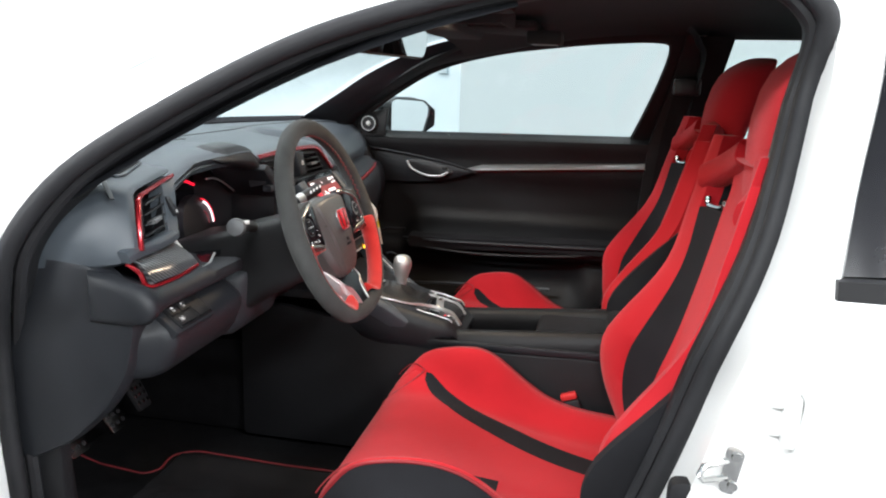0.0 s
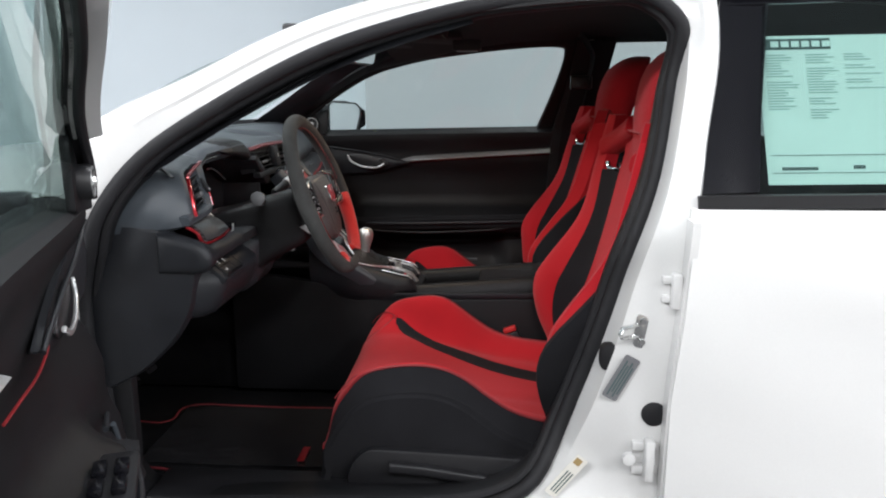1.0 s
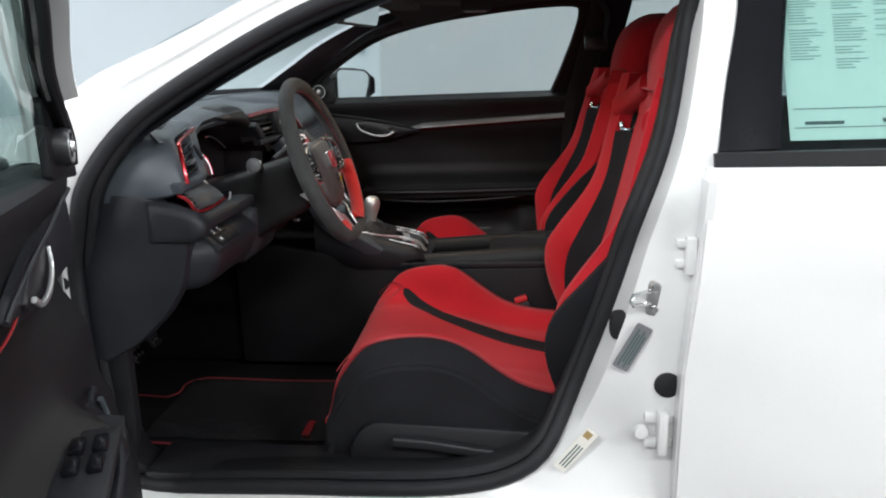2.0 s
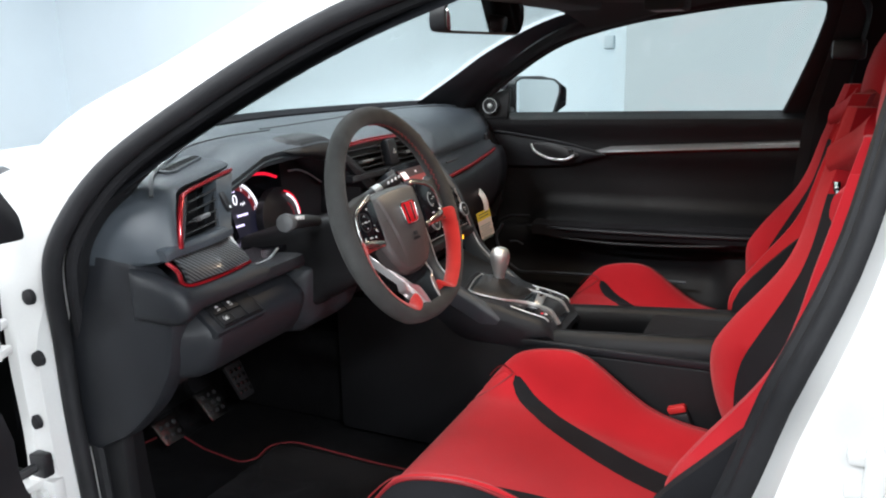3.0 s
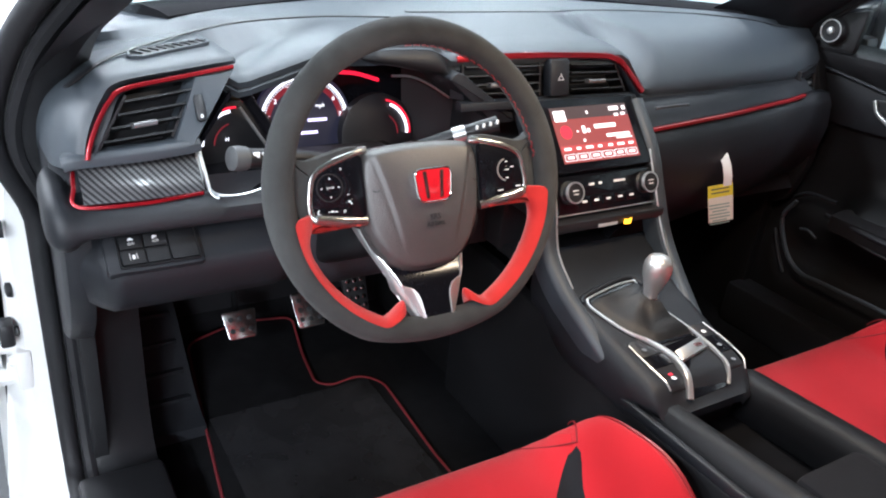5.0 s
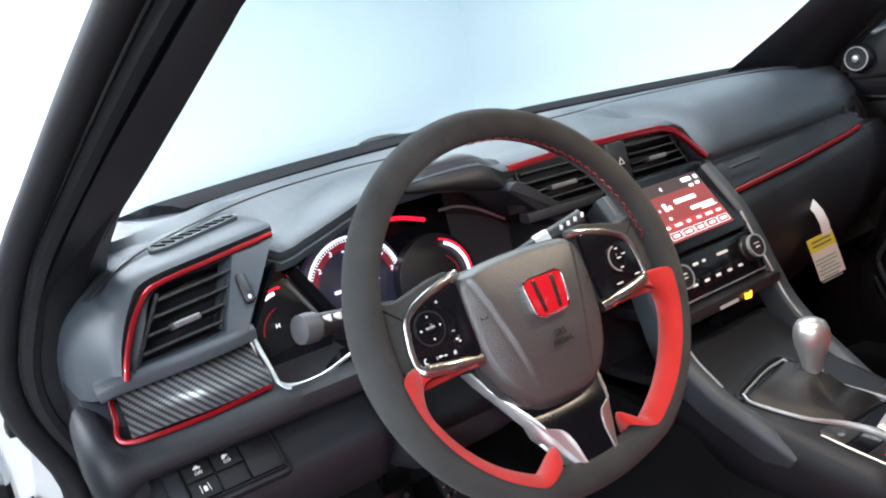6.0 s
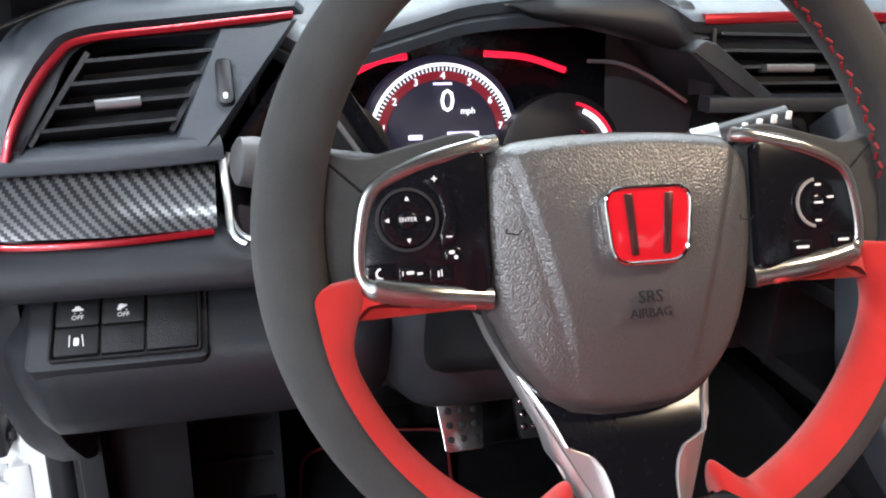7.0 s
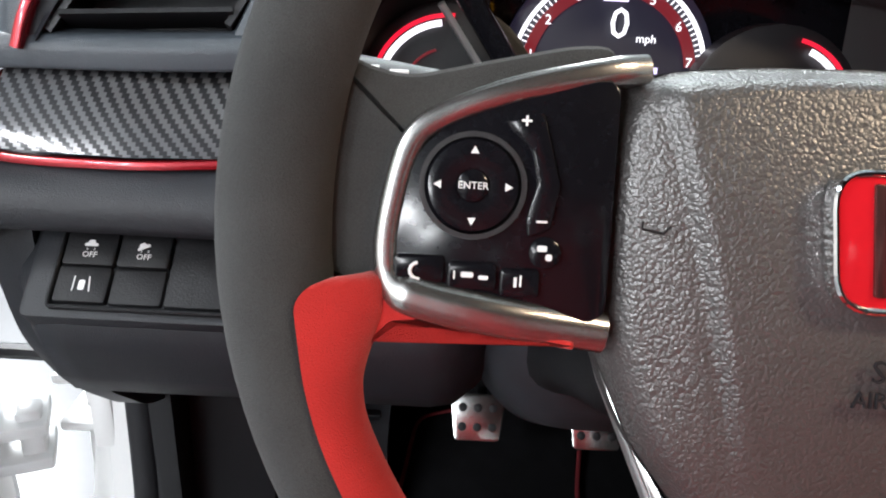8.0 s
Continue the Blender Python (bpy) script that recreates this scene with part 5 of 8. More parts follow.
top, under = [], []
ys = frange(-0.70, 0.665, 90)
for y in ys:
    bx, bz = table(BROW_X, y), curve_table(BROW_Z, y)
    pas = smooth(0.10, 0.16, y)
    x0 = base_x(y)
    row = [Vector((x0, y, 0.970)), Vector((x0 + 0.025, y, 0.981))]
    side = 0.012 * smooth(0.50, 0.66, abs(y))
    row += [Vector((x0 + (bx - x0) * 0.35, y, 0.984 - side)), Vector((x0 + (bx - x0) * 0.55, y, 0.982 - side + 0.004 * pas))]
    q = (1 - pas)
    row += [Vector((bx - 0.085, y, (0.979 - side) * pas + q * (bz + 0.010))), Vector((bx - 0.045, y, 0.966 * pas + q * (bz + 0.010))),
            Vector((bx - 0.018, y, 0.942 * pas + q * (bz + 0.006))), Vector((bx - 0.004, y, 0.918 * pas + q * (bz + 0.002))), Vector((bx, y, bz - 0.002)),
            Vector((bx - 0.004, y, bz - 0.010)), Vector((bx - 0.03, y, bz - 0.013))]
    top.append(row)
    under.append([p + Vector((-0.004, 0, -0.012)) for p in row])
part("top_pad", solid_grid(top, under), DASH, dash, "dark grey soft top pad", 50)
# seam groove across the pad
def pad_z(x, y):
    """Height of the pad's upper face."""
    row = top[min(range(len(ys)), key=lambda i: abs(ys[i] - y))]
    return table([(p.x, p.z) for p in row[:8]], x)


seam = [Vector((-0.40 + 0.09 * smooth(0.2, 0.62, y), y, 0)) for y in frange(-0.18, 0.60, 40)]
seam = [Vector((p.x, p.y, pad_z(p.x, p.y) + 0.0004)) for p in seam]
part("pad_seam", sweep(seam, rounded(rect(0.007, 0.002), 0.0008, 2)), BLACK_PLASTIC, dash)
seam = spline([(-0.335, -0.24, 0.988), (-0.34, -0.35, 0.988), (-0.32, -0.46, 0.985), (-0.275, -0.55, 0.978), (-0.235, -0.625, 0.966), (-0.19, -0.675, 0.948)], 6)
part("pad_seam", sweep(seam, rounded(rect(0.006, 0.002), 0.0008, 2)), BLACK_PLASTIC, dash)

# dash core, dark, closing everything behind
core = []
for y in frange(-0.66, 0.66, 12):
    bx = table(BROW_X, y) - 0.05
    if -0.52 < y < -0.20:
        bx = -0.335
    core.append([Vector((base_x(y) + 0.02, y, 0.955)), Vector((bx, y, 0.935 if abs(y + 0.36) > 0.17 else 0.950)), Vector((bx - 0.01, y, 0.80)), Vector((-0.24, y, 0.66)), Vector((-0.42, y, 0.60)), Vector((-0.60, y, 0.62))])
part("core", loft(core), BLACK_PLASTIC, dash)


def vent(name, corners, slats, label):
    """An air vent between four corners (bottom left, bottom right, top right, top left) with slats and a tab."""
    bl, br, tr, tl = (Vector(c) for c in corners)
    n = (br - bl).cross(tl - bl).normalized()
    v = part(name, solid_grid([[bl - n * 0.03, tl - n * 0.03], [br - n * 0.03, tr - n * 0.03]], [[bl - n * 0.034, tl - n * 0.034], [br - n * 0.034, tr - n * 0.034]]), BLACK_PLASTIC, dash, label)
    for k in range(slats):
        f = (k + 0.5) / slats
        a, b = bl.lerp(tl, f), br.lerp(tr, f)
        up = (tl - bl).normalized()
        part("slat", sweep([a + (b - a) * 0.02 - n * 0.006, b + (a - b) * 0.02 - n * 0.006], [(-0.012, -0.0012 - 0.003), (0.010, -0.0012 + 0.001), (0.011, 0.0), (0.010, 0.0012 + 0.001), (-0.012, 0.0012 - 0.003)], up), TRIM_DARK, v)
    for e0, e1 in ((bl, tl), (br, tr)):
        part("vent_wall", sweep([e0 - n * 0.016, e1 - n * 0.016], [(-0.016, -0.0015), (0.016, -0.0015), (0.016, 0.0015), (-0.016, 0.0015)], (br - bl)), BLACK_PLASTIC, v)
    f = 0.5 if slats % 2 else (slats / 2 - 0.5) / slats
    a, b = bl.lerp(tl, f), br.lerp(tr, f)
    up = (tl - bl).normalized()
    part("vent_tab", sweep([a.lerp(b, 0.30) + n * 0.004, a.lerp(b, 0.62) + n * 0.004], rounded(rect(0.012, 0.006), 0.002, 3), up), VENT_TAB, v, "satin vent tab")
    return v


# driver's outer vent: housing, red edge, slats
VBL, VBR, VTR, VTL = Vector((-0.163, -0.654, 0.888)), Vector((-0.176, -0.577, 0.891)), Vector((-0.203, -0.545, 0.943)), Vector((-0.184, -0.620, 0.938))
vent("side_vent", (VBL, VBR, VTR, VTL), 4, "black air vent with four slats")
red_path = spline([(-0.157, -0.666, 0.881), (-0.161, -0.661, 0.897), (-0.169, -0.650, 0.918), (-0.177, -0.637, 0.935), (-0.184, -0.621, 0.945), (-0.196, -0.566, 0.951), (-0.208, -0.500, 0.958)], 5)
part("red_edge", sweep(red_path, rounded([(-0.0026, -0.004), (0.0026, -0.004), (0.0022, 0.0025), (-0.0022, 0.0025)], 0.0010, 2), (1, 0, 0.3)), RED_METAL, dash, "metallic red vent edge")
# dark funnel between the red edge and the slats
rim_in = spline([VBL + Vector((0.004, -0.004, -0.004)), VBL.lerp(VTL, 0.5) + Vector((0.004, -0.004, 0)), VTL + Vector((0.003, -0.003, 0.003)), VTL.lerp(VTR, 0.5) + Vector((0.002, 0, 0.005)), VTR + Vector((0.002, 0, 0.005))], 6)
rim_out = [red_path[min(len(red_path) - 1, round(i * (len(red_path) - 1) / (len(rim_in) - 1) * 0.93))] + Vector((-0.003, 0, 0)) for i in range(len(rim_in))]
fun = [[o, o.lerp(i_, 0.6) + Vector((-0.002, 0, 0)), i_, i_ + Vector((-0.03, 0, 0))] for o, i_ in zip(rim_out, rim_in)]
part("vent_funnel", solid_grid(fun, [[p + Vector((-0.004, 0, 0)) for p in r] for r in fun]), DASH_DARK, dash, "dark vent surround", 50)
# housing around it: front lip, shoulder, top and end wall, down to the end panel
house = [[Vector(p) for p in row] for row in (
    ((-0.160, -0.6685, 0.872), (-0.1605, -0.6685, 0.882), (-0.167, -0.661, 0.908), (-0.179, -0.645, 0.936), (-0.190, -0.626, 0.9505), (-0.202, -0.568, 0.957), (-0.214, -0.498, 0.9635)),
    ((-0.164, -0.677, 0.870), (-0.165, -0.677, 0.882), (-0.172, -0.671, 0.909), (-0.185, -0.655, 0.939), (-0.197, -0.634, 0.9555), (-0.210, -0.571, 0.9625), (-0.222, -0.497, 0.9685)),
    ((-0.182, -0.689, 0.866), (-0.184, -0.689, 0.880), (-0.192, -0.684, 0.907), (-0.205, -0.672, 0.936), (-0.220, -0.650, 0.9575), (-0.236, -0.585, 0.9680), (-0.250, -0.506, 0.9745)),
    ((-0.215, -0.698, 0.862), (-0.217, -0.698, 0.878), (-0.224, -0.695, 0.902), (-0.238, -0.685, 0.930), (-0.256, -0.660, 0.9530), (-0.275, -0.595, 0.9690), (-0.290, -0.520, 0.9790)),
    ((-0.300, -0.703, 0.855), (-0.300, -0.703, 0.872), (-0.302, -0.701, 0.895), (-0.308, -0.692, 0.922), (-0.320, -0.668, 0.945), (-0.33, -0.60, 0.962), (-0.34, -0.53, 0.972)),
    ((-0.360, -0.703, 0.855), (-0.360, -0.703, 0.872), (-0.360, -0.701, 0.895), (-0.365, -0.692, 0.922), (-0.370, -0.668, 0.945), (-0.38, -0.60, 0.960), (-0.39, -0.53, 0.968)))]
fine = [list(x) for x in zip(*[spline(r, 5) for r in house])]
fine = [spline(r, 4) for r in fine]
part("vent_housing", solid_grid(fine, [[p + Vector((-0.010, 0.006, -0.006)) for p in r] for r in fine]), DASH, dash, "dark grey vent housing", 60)
# outlet grille on the housing
gm = axes((-0.246, -0.565, 0.9715), (-0.22, 0.97, 0.10), (-0.97, -0.22, 0.10))
grille = part("demist_grille", prism(rounded([(-0.042, -0.006), (-0.030, -0.012), (0.048, -0.006), (0.050, 0.003), (-0.036, 0.010)], 0.004), -0.004, 0.0015, gm, 0.001), BLACK_PLASTIC, dash, "black demister grille")
part("grille_rim", bezel(rounded([(-0.046, -0.007), (-0.032, -0.015), (0.051, -0.009), (0.054, 0.005), (-0.038, 0.013)], 0.005), 0.003, -0.004, 0.0024, gm, 0.0008), DASH, grille)
for k in range(9):
    part("slat", prism(rect(0.0016, 0.014), 0.0015, 0.003, gm @ Matrix.Translation((-0.032 + 0.0095 * k, -0.001, 0)) @ Matrix.Rotation(0.5, 4, "Z")), TRIM_DARK, grille)
# thumbwheel panel right of the vent
tp = [[VBR + Vector((0.004, 0.001, -0.008)), VTR + Vector((0.004, 0.001, 0.007))], [Vector((-0.170, -0.566, 0.884)), Vector((-0.203, -0.520, 0.951))], [Vector((-0.168, -0.557, 0.884)), Vector((-0.206, -0.500, 0.955))], [Vector((-0.178, -0.552, 0.882)), Vector((-0.216, -0.496, 0.955))], [Vector((-0.26, -0.535, 0.882)), Vector((-0.29, -0.500, 0.950))]]
part("wheel_panel", solid_grid(tp, [[p + Vector((-0.02, -0.006, 0)) for p in r] for r in tp]), DASH, dash)
TW = axes((-0.1855, -0.544, 0.9195), (0.0025, 0.0325, 0.0025), (-0.030, 0.042, 0.058))
part("thumbwheel", prism(rounded(rect(0.010, 0.030), 0.0045, 4), -0.006, 0.0035, TW, 0.0015), BLACK_PLASTIC, dash, "black vent thumbwheel")
part("thumbwheel_mark", prism(rounded(rect(0.0028, 0.0040, 0, -0.010), 0.001, 2), 0.0035, 0.0040, TW), WHITE_PRINT, dash)
part("vent_sill", sweep(spline([(-0.168, -0.688, 0.874), (-0.166, -0.672, 0.877), (-0.168, -0.615, 0.878), (-0.174, -0.572, 0.879), (-0.180, -0.550, 0.880)], 5), rounded([(-0.010, -0.006), (0.008, -0.006), (0.008, 0.004), (0.004, 0.009), (-0.010, 0.010)], 0.002, 3), (0, 0, 1)), DASH, dash)

# carbon strip with red edge
cs = []
for f in frange(0, 1, 14):
    y = -0.676 + 0.122 * f
    xb, xt = table([(0, -0.1375), (0.5, -0.134), (1, -0.141)], f), table([(0, -0.168), (0.5, -0.168), (1, -0.179)], f)
    cs.append([Vector((xb + (xt - xb) * g + 0.006 * math.sin(math.pi * g), y, 0.8405 + (0.034 - 0.006 * f) * g)) for g in frange(0, 1, 6)])
part("carbon_strip", solid_grid(cs, [[p + Vector((-0.006, 0, 0)) for p in r] for r in cs]), CARBON, dash, "glossy carbon weave strip")
red2 = spline([(-0.170, -0.680, 0.866), (-0.151, -0.6825, 0.856), (-0.139, -0.681, 0.8385), (-0.1350, -0.62, 0.8365), (-0.1405, -0.556, 0.8385)], 6)
part("red_edge", sweep(red2, rounded([(-0.0024, -0.003), (0.0024, -0.003), (0.0020, 0.0022), (-0.0020, 0.0022)], 0.0010, 2), (1, 0, 0.2)), RED_METAL, dash, "metallic red strip edge")
part("silver_tip", tube(spline([(-0.182, -0.549, 0.872), (-0.165, -0.5475, 0.852), (-0.149, -0.5455, 0.832), (-0.144, -0.538, 0.827)], 5), 0.0026, 8, up=(0, 1, 0)), SILVER, dash, "satin silver tip")

# driver's lower dash: shelf roll, lower panel
roll, lower = [], []
for y in [-0.714, -0.7135, -0.712, -0.7095, -0.706, -0.702, -0.697] + frange(-0.690, -0.455, 30):
    e = math.sqrt(max(0.0, 1 - (max(0.0, -0.697 - y) / 0.0171) ** 2))
    h = 0.016 * smooth(-0.680, -0.694, y) - 0.014 * smooth(-0.550, -0.538, y)
    up_ = 0.011 * smooth(-0.694, -0.676, y)
    ring = [(-0.215, 0.790 + up_), (-0.150, 0.789 + up_), (-0.132, 0.793 + up_), (-0.122, 0.802 + 0.6 * up_), (-0.119, 0.814), (-0.122, 0.826), (-0.132, 0.8335 + 0.4 * h), (-0.150, 0.8365 + 0.7 * h), (-0.172, 0.839 + h), (-0.215, 0.843 + h)]
    roll.append([Vector((-0.170 + (x + 0.170) * (0.45 + 0.55 * e), y, 0.818 + (z - 0.818) * (0.45 + 0.55 * e))) for x, z in ring])
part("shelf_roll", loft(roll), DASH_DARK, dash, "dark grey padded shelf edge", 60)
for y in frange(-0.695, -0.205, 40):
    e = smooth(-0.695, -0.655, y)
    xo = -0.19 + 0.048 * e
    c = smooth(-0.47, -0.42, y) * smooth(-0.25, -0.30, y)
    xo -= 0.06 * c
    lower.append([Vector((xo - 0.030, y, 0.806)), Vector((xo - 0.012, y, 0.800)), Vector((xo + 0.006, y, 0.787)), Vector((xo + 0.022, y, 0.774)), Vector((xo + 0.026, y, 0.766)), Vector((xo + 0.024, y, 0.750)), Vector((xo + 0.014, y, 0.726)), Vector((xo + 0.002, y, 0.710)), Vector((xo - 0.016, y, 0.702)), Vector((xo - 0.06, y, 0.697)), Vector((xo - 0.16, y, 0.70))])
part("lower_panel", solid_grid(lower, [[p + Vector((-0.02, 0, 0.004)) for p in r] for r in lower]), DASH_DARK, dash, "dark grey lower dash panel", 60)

# switch block
SM = axes((-0.1310, -0.6135, 0.7858), (0, 1, 0), (-0.78, 0, 0.62))
sw = part("switch_panel", prism(rounded(rect(0.100, 0.050), 0.005), -0.012, 0.0005, SM, 0.002), DASH_DARK, dash, "dark switch panel")
part("panel_rim", bezel(rounded(rect(0.084, 0.042, 0.0045, 0.0), 0.003), 0.0018, 0.0, 0.0036, SM, 0.0006), TRIM_DARK, sw)
for u, v, w_, h_, mark in ((-0.0225, 0.0092, 0.0238, 0.0176, 1), (0.0025, 0.0092, 0.0238, 0.0176, 2), (-0.0225, -0.0092, 0.0238, 0.0176, 3), (0.0025, -0.0092, 0.0238, 0.0176, 0), (0.0300, 0.0, 0.0285, 0.0362, 0)):
    b = part("switch", prism(rounded(rect(w_, h_, u, v), 0.0015, 2), 0.0, 0.0042 if mark else 0.0034, SM, 0.0008), TRIM_DARK, sw, "dark push switch" if mark else "blank switch cover")
    M2 = SM @ Matrix.Translation((u, v, 0.0043)) @ Matrix.Diagonal((0.82, 0.82, 1, 1))
    if mark in (1, 2):
        part("switch_lettering", lettering("OFF", 0.0048, M2 @ Matrix.Translation((0, -0.0045, 0)), 0.0001), WHITE_PRINT, b)
        car = prism(rounded([(-0.0038, 0.0008), (0.0036, 0.0008), (0.0036, 0.0024), (0.0020, 0.0028), (0.0012, 0.0046), (-0.0016, 0.0046), (-0.0024, 0.0028), (-0.0038, 0.0022)], 0.0004, 2), 0, 0.0002, M2 @ Matrix.Rotation(0.0 if mark == 1 else 0.5, 4, "Z"))
        skid = [tube([M2 @ Vector((x_ + dx, y_, 0.0002)) for dx, y_ in ((0, -0.0004), (0.0007, -0.0011), (0, -0.0018))], 0.00022, 4, up=(1, 0, 0)) for x_ in (-0.0022, 0.0018)]
        part("switch_mark", join(car, *skid), WHITE_PRINT, b)
    if mark == 3:
        part("switch_mark", join(prism(rect(0.0006, 0.009, -0.0045, 0), 0, 0.0002, M2), prism([(0.0045, -0.0045), (0.0051, -0.0045), (0.0039, 0.0045), (0.0033, 0.0045)], 0, 0.0002, M2), prism(rounded(rect(0.0034, 0.006, 0.0, -0.0008), 0.001, 2), 0, 0.0002, M2)), WHITE_PRINT, b)

# end cap beside the door
cap = rounded([(-0.335, 0.57), (-0.255, 0.612), (-0.20, 0.665), (-0.165, 0.72), (-0.150, 0.79), (-0.160, 0.825), (-0.20, 0.862), (-0.26, 0.880), (-0.36, 0.885), (-0.36, 0.60)], 0.02)
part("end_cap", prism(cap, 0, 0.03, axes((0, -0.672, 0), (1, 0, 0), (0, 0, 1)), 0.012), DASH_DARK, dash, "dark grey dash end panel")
kick = rounded([(-0.62, 0.33), (-0.30, 0.33), (-0.285, 0.45), (-0.285, 0.70), (-0.30, 0.86), (-0.36, 0.92), (-0.62, 0.92)], 0.02)
part("kick_panel", prism(kick, 0, 0.02, axes((0, -0.668, 0), (1, 0, 0), (0, 0, 1)), 0.006), TRIM_DARK, dash, "dark footwell side panel")
LM = axes((-0.392, -0.655, 0.500), (0, 1, 0), (-0.2, 0, 1))
lt = part("hood_latch", prism(rounded(rect(0.045, 0.06), 0.006), -0.02, 0.004, LM, 0.003), BLACK_PLASTIC, dash, "black hood release lever")
part("latch_mark", prism(rounded([(-0.011, -0.002), (0.011, -0.002), (0.009, 0.002), (0.003, 0.004), (-0.004, 0.004), (-0.007, 0.001)], 0.001, 2), 0.004, 0.0045, LM @ Matrix.Translation((0, 0.005, 0))), WHITE_PRINT, lt)

# ---- instrument cluster ----
cluster = part("cluster_face", block(-0.345, -0.335, -0.53, -0.20, 0.80, 0.965, 0.002), PIANO, dash, "black instrument cluster with lit dials")
DM = axes((-0.318, -0.370, 0.8490), (0, 1, 0), (-0.12, 0, 1))
part("dial_disc", lathe([(0.0, -0.012), (0.070, -0.012), (0.070, -0.004), (0.066, -0.002), (0.0, -0.002)], DM, 48), LIT_NAVY, cluster, "dark blue dial screen")
part("dial_arc", arc_band(0.0612, 0.0636, 6, 174, 0.0, 0.0022, DM, 60), LIT_WHITE, cluster, "white glowing dial arc")
part("dial_red", arc_band(0.0500, 0.0570, 8, 172, -0.001, 0.0010, DM, 60), LIT_DEEP, cluster)
for k in range(1, 8):
    a = radians(170 - (k - 1) * 160 / 6)
    part("dial_numeral", lettering(str(k), 0.0085, DM @ Matrix.Translation((0.0520 * math.cos(a), 0.0520 * math.sin(a) + 0.001, 0.0022)), 0.0002), LIT_WHITE, cluster)
for k in range(49):
    a = radians(8 + 164 * k / 48)
    part("dial_tick", prism(rect(0.0030, 0.0008), 0.0012, 0.0018, DM @ Matrix.Rotation(a, 4, "Z") @ Matrix.Translation((0.0588, 0, 0))), LIT_WHITE, cluster)
part("speed_numeral", lettering("0", 0.027, DM @ Matrix.Translation((0.004, 0.0315, 0.002)), 0.0002), LIT_WHITE, cluster, "white zero")
part("speed_unit", lettering("mph", 0.0075, DM @ Matrix.Translation((0.022, 0.0235, 0.002)), 0.0002), LIT_WHITE, cluster)
part("dial_caption", prism(rect(0.016, 0.0018, 0, 0.0465), 0.001, 0.0014, DM), LIT_LILAC, cluster)
for u, v, w_ in ((-0.024, 0.002, 0.012), (0.018, 0.004, 0.028), (0.0, -0.013, 0.036)):
    part("dial_note", prism(rect(w_, 0.004, u, v), 0.001, 0.0014, DM), LIT_LILAC, cluster)
for y0, y1, z0, z1 in ((-0.452, -0.405, 0.905, 0.920), (-0.340, -0.268, 0.922, 0.908)):
    part("light_bar", tube(spline([(-0.305, y0, z0), (-0.303, (y0 + y1) / 2, (z0 + z1) / 2 + 0.004), (-0.305, y1, z1)], 6), 0.0026, 8, up=(1, 0, 0)), LIT_RED, cluster, "red light bar")
for y, z, mat_ in ((-0.452, 0.882, LIT_AMBER), (-0.452, 0.900, LIT_RED), (-0.50, 0.902, LIT_RED)):
    part("warning_light", bezel(rounded(rect(0.007, 0.007), 0.002), 0.0012, 0, 0.001, axes((-0.318, y, z), (0, 1, 0), (0, 0, 1))), mat_, cluster)
for sgn, yc, zc in ((-1, -0.473, 0.836), (1, -0.268, 0.834)):
    GM = axes((-0.292, yc, zc), (0, 1, 0), (-0.12, 0, 1))
    part("side_dial", lathe([(0.0, -0.02), (0.056, -0.02), (0.056, -0.004), (0.053, -0.003), (0.0, -0.003)], GM, 36), BLACK_PLASTIC, cluster, "small side dial")
    a0, a1 = (88, 178) if sgn < 0 else (78, -2)
    part("side_arc", arc_band(0.047, 0.0495, a0, a1, 0, 0.001, GM, 30), LIT_RED, cluster, "red gauge arc")
    part("side_arc", arc_band(0.0420, 0.0458, a0 + (10 if sgn < 0 else -10), a1, 0, 0.001, GM, 30), LIT_WHITE, cluster)
    part("side_arc", arc_band(0.028, 0.0295, a0 + (20 if sgn < 0 else -20), a1, 0, 0.001, GM, 24), LIT_DEEP, cluster)
part("side_numeral", lettering("H", 0.007, axes((-0.2885, -0.486, 0.845), (0, 1, 0), (0, 0, 1)), 0.0002), LIT_WHITE, cluster)
# struts between the dials
for p0, p1 in (((-0.262, -0.470, 0.908), (-0.285, -0.418, 0.830)),):
    part("dial_strut", sweep([p0, p1], rounded(rect(0.014, 0.018), 0.004, 3), (1, 0, 0)), PIANO, cluster, "gloss black strut between dials")
part("strut_edge", tube([(-0.252, -0.480, 0.897), (-0.275, -0.429, 0.822)], 0.0022, 8), SILVER, cluster, "silver strut edge")
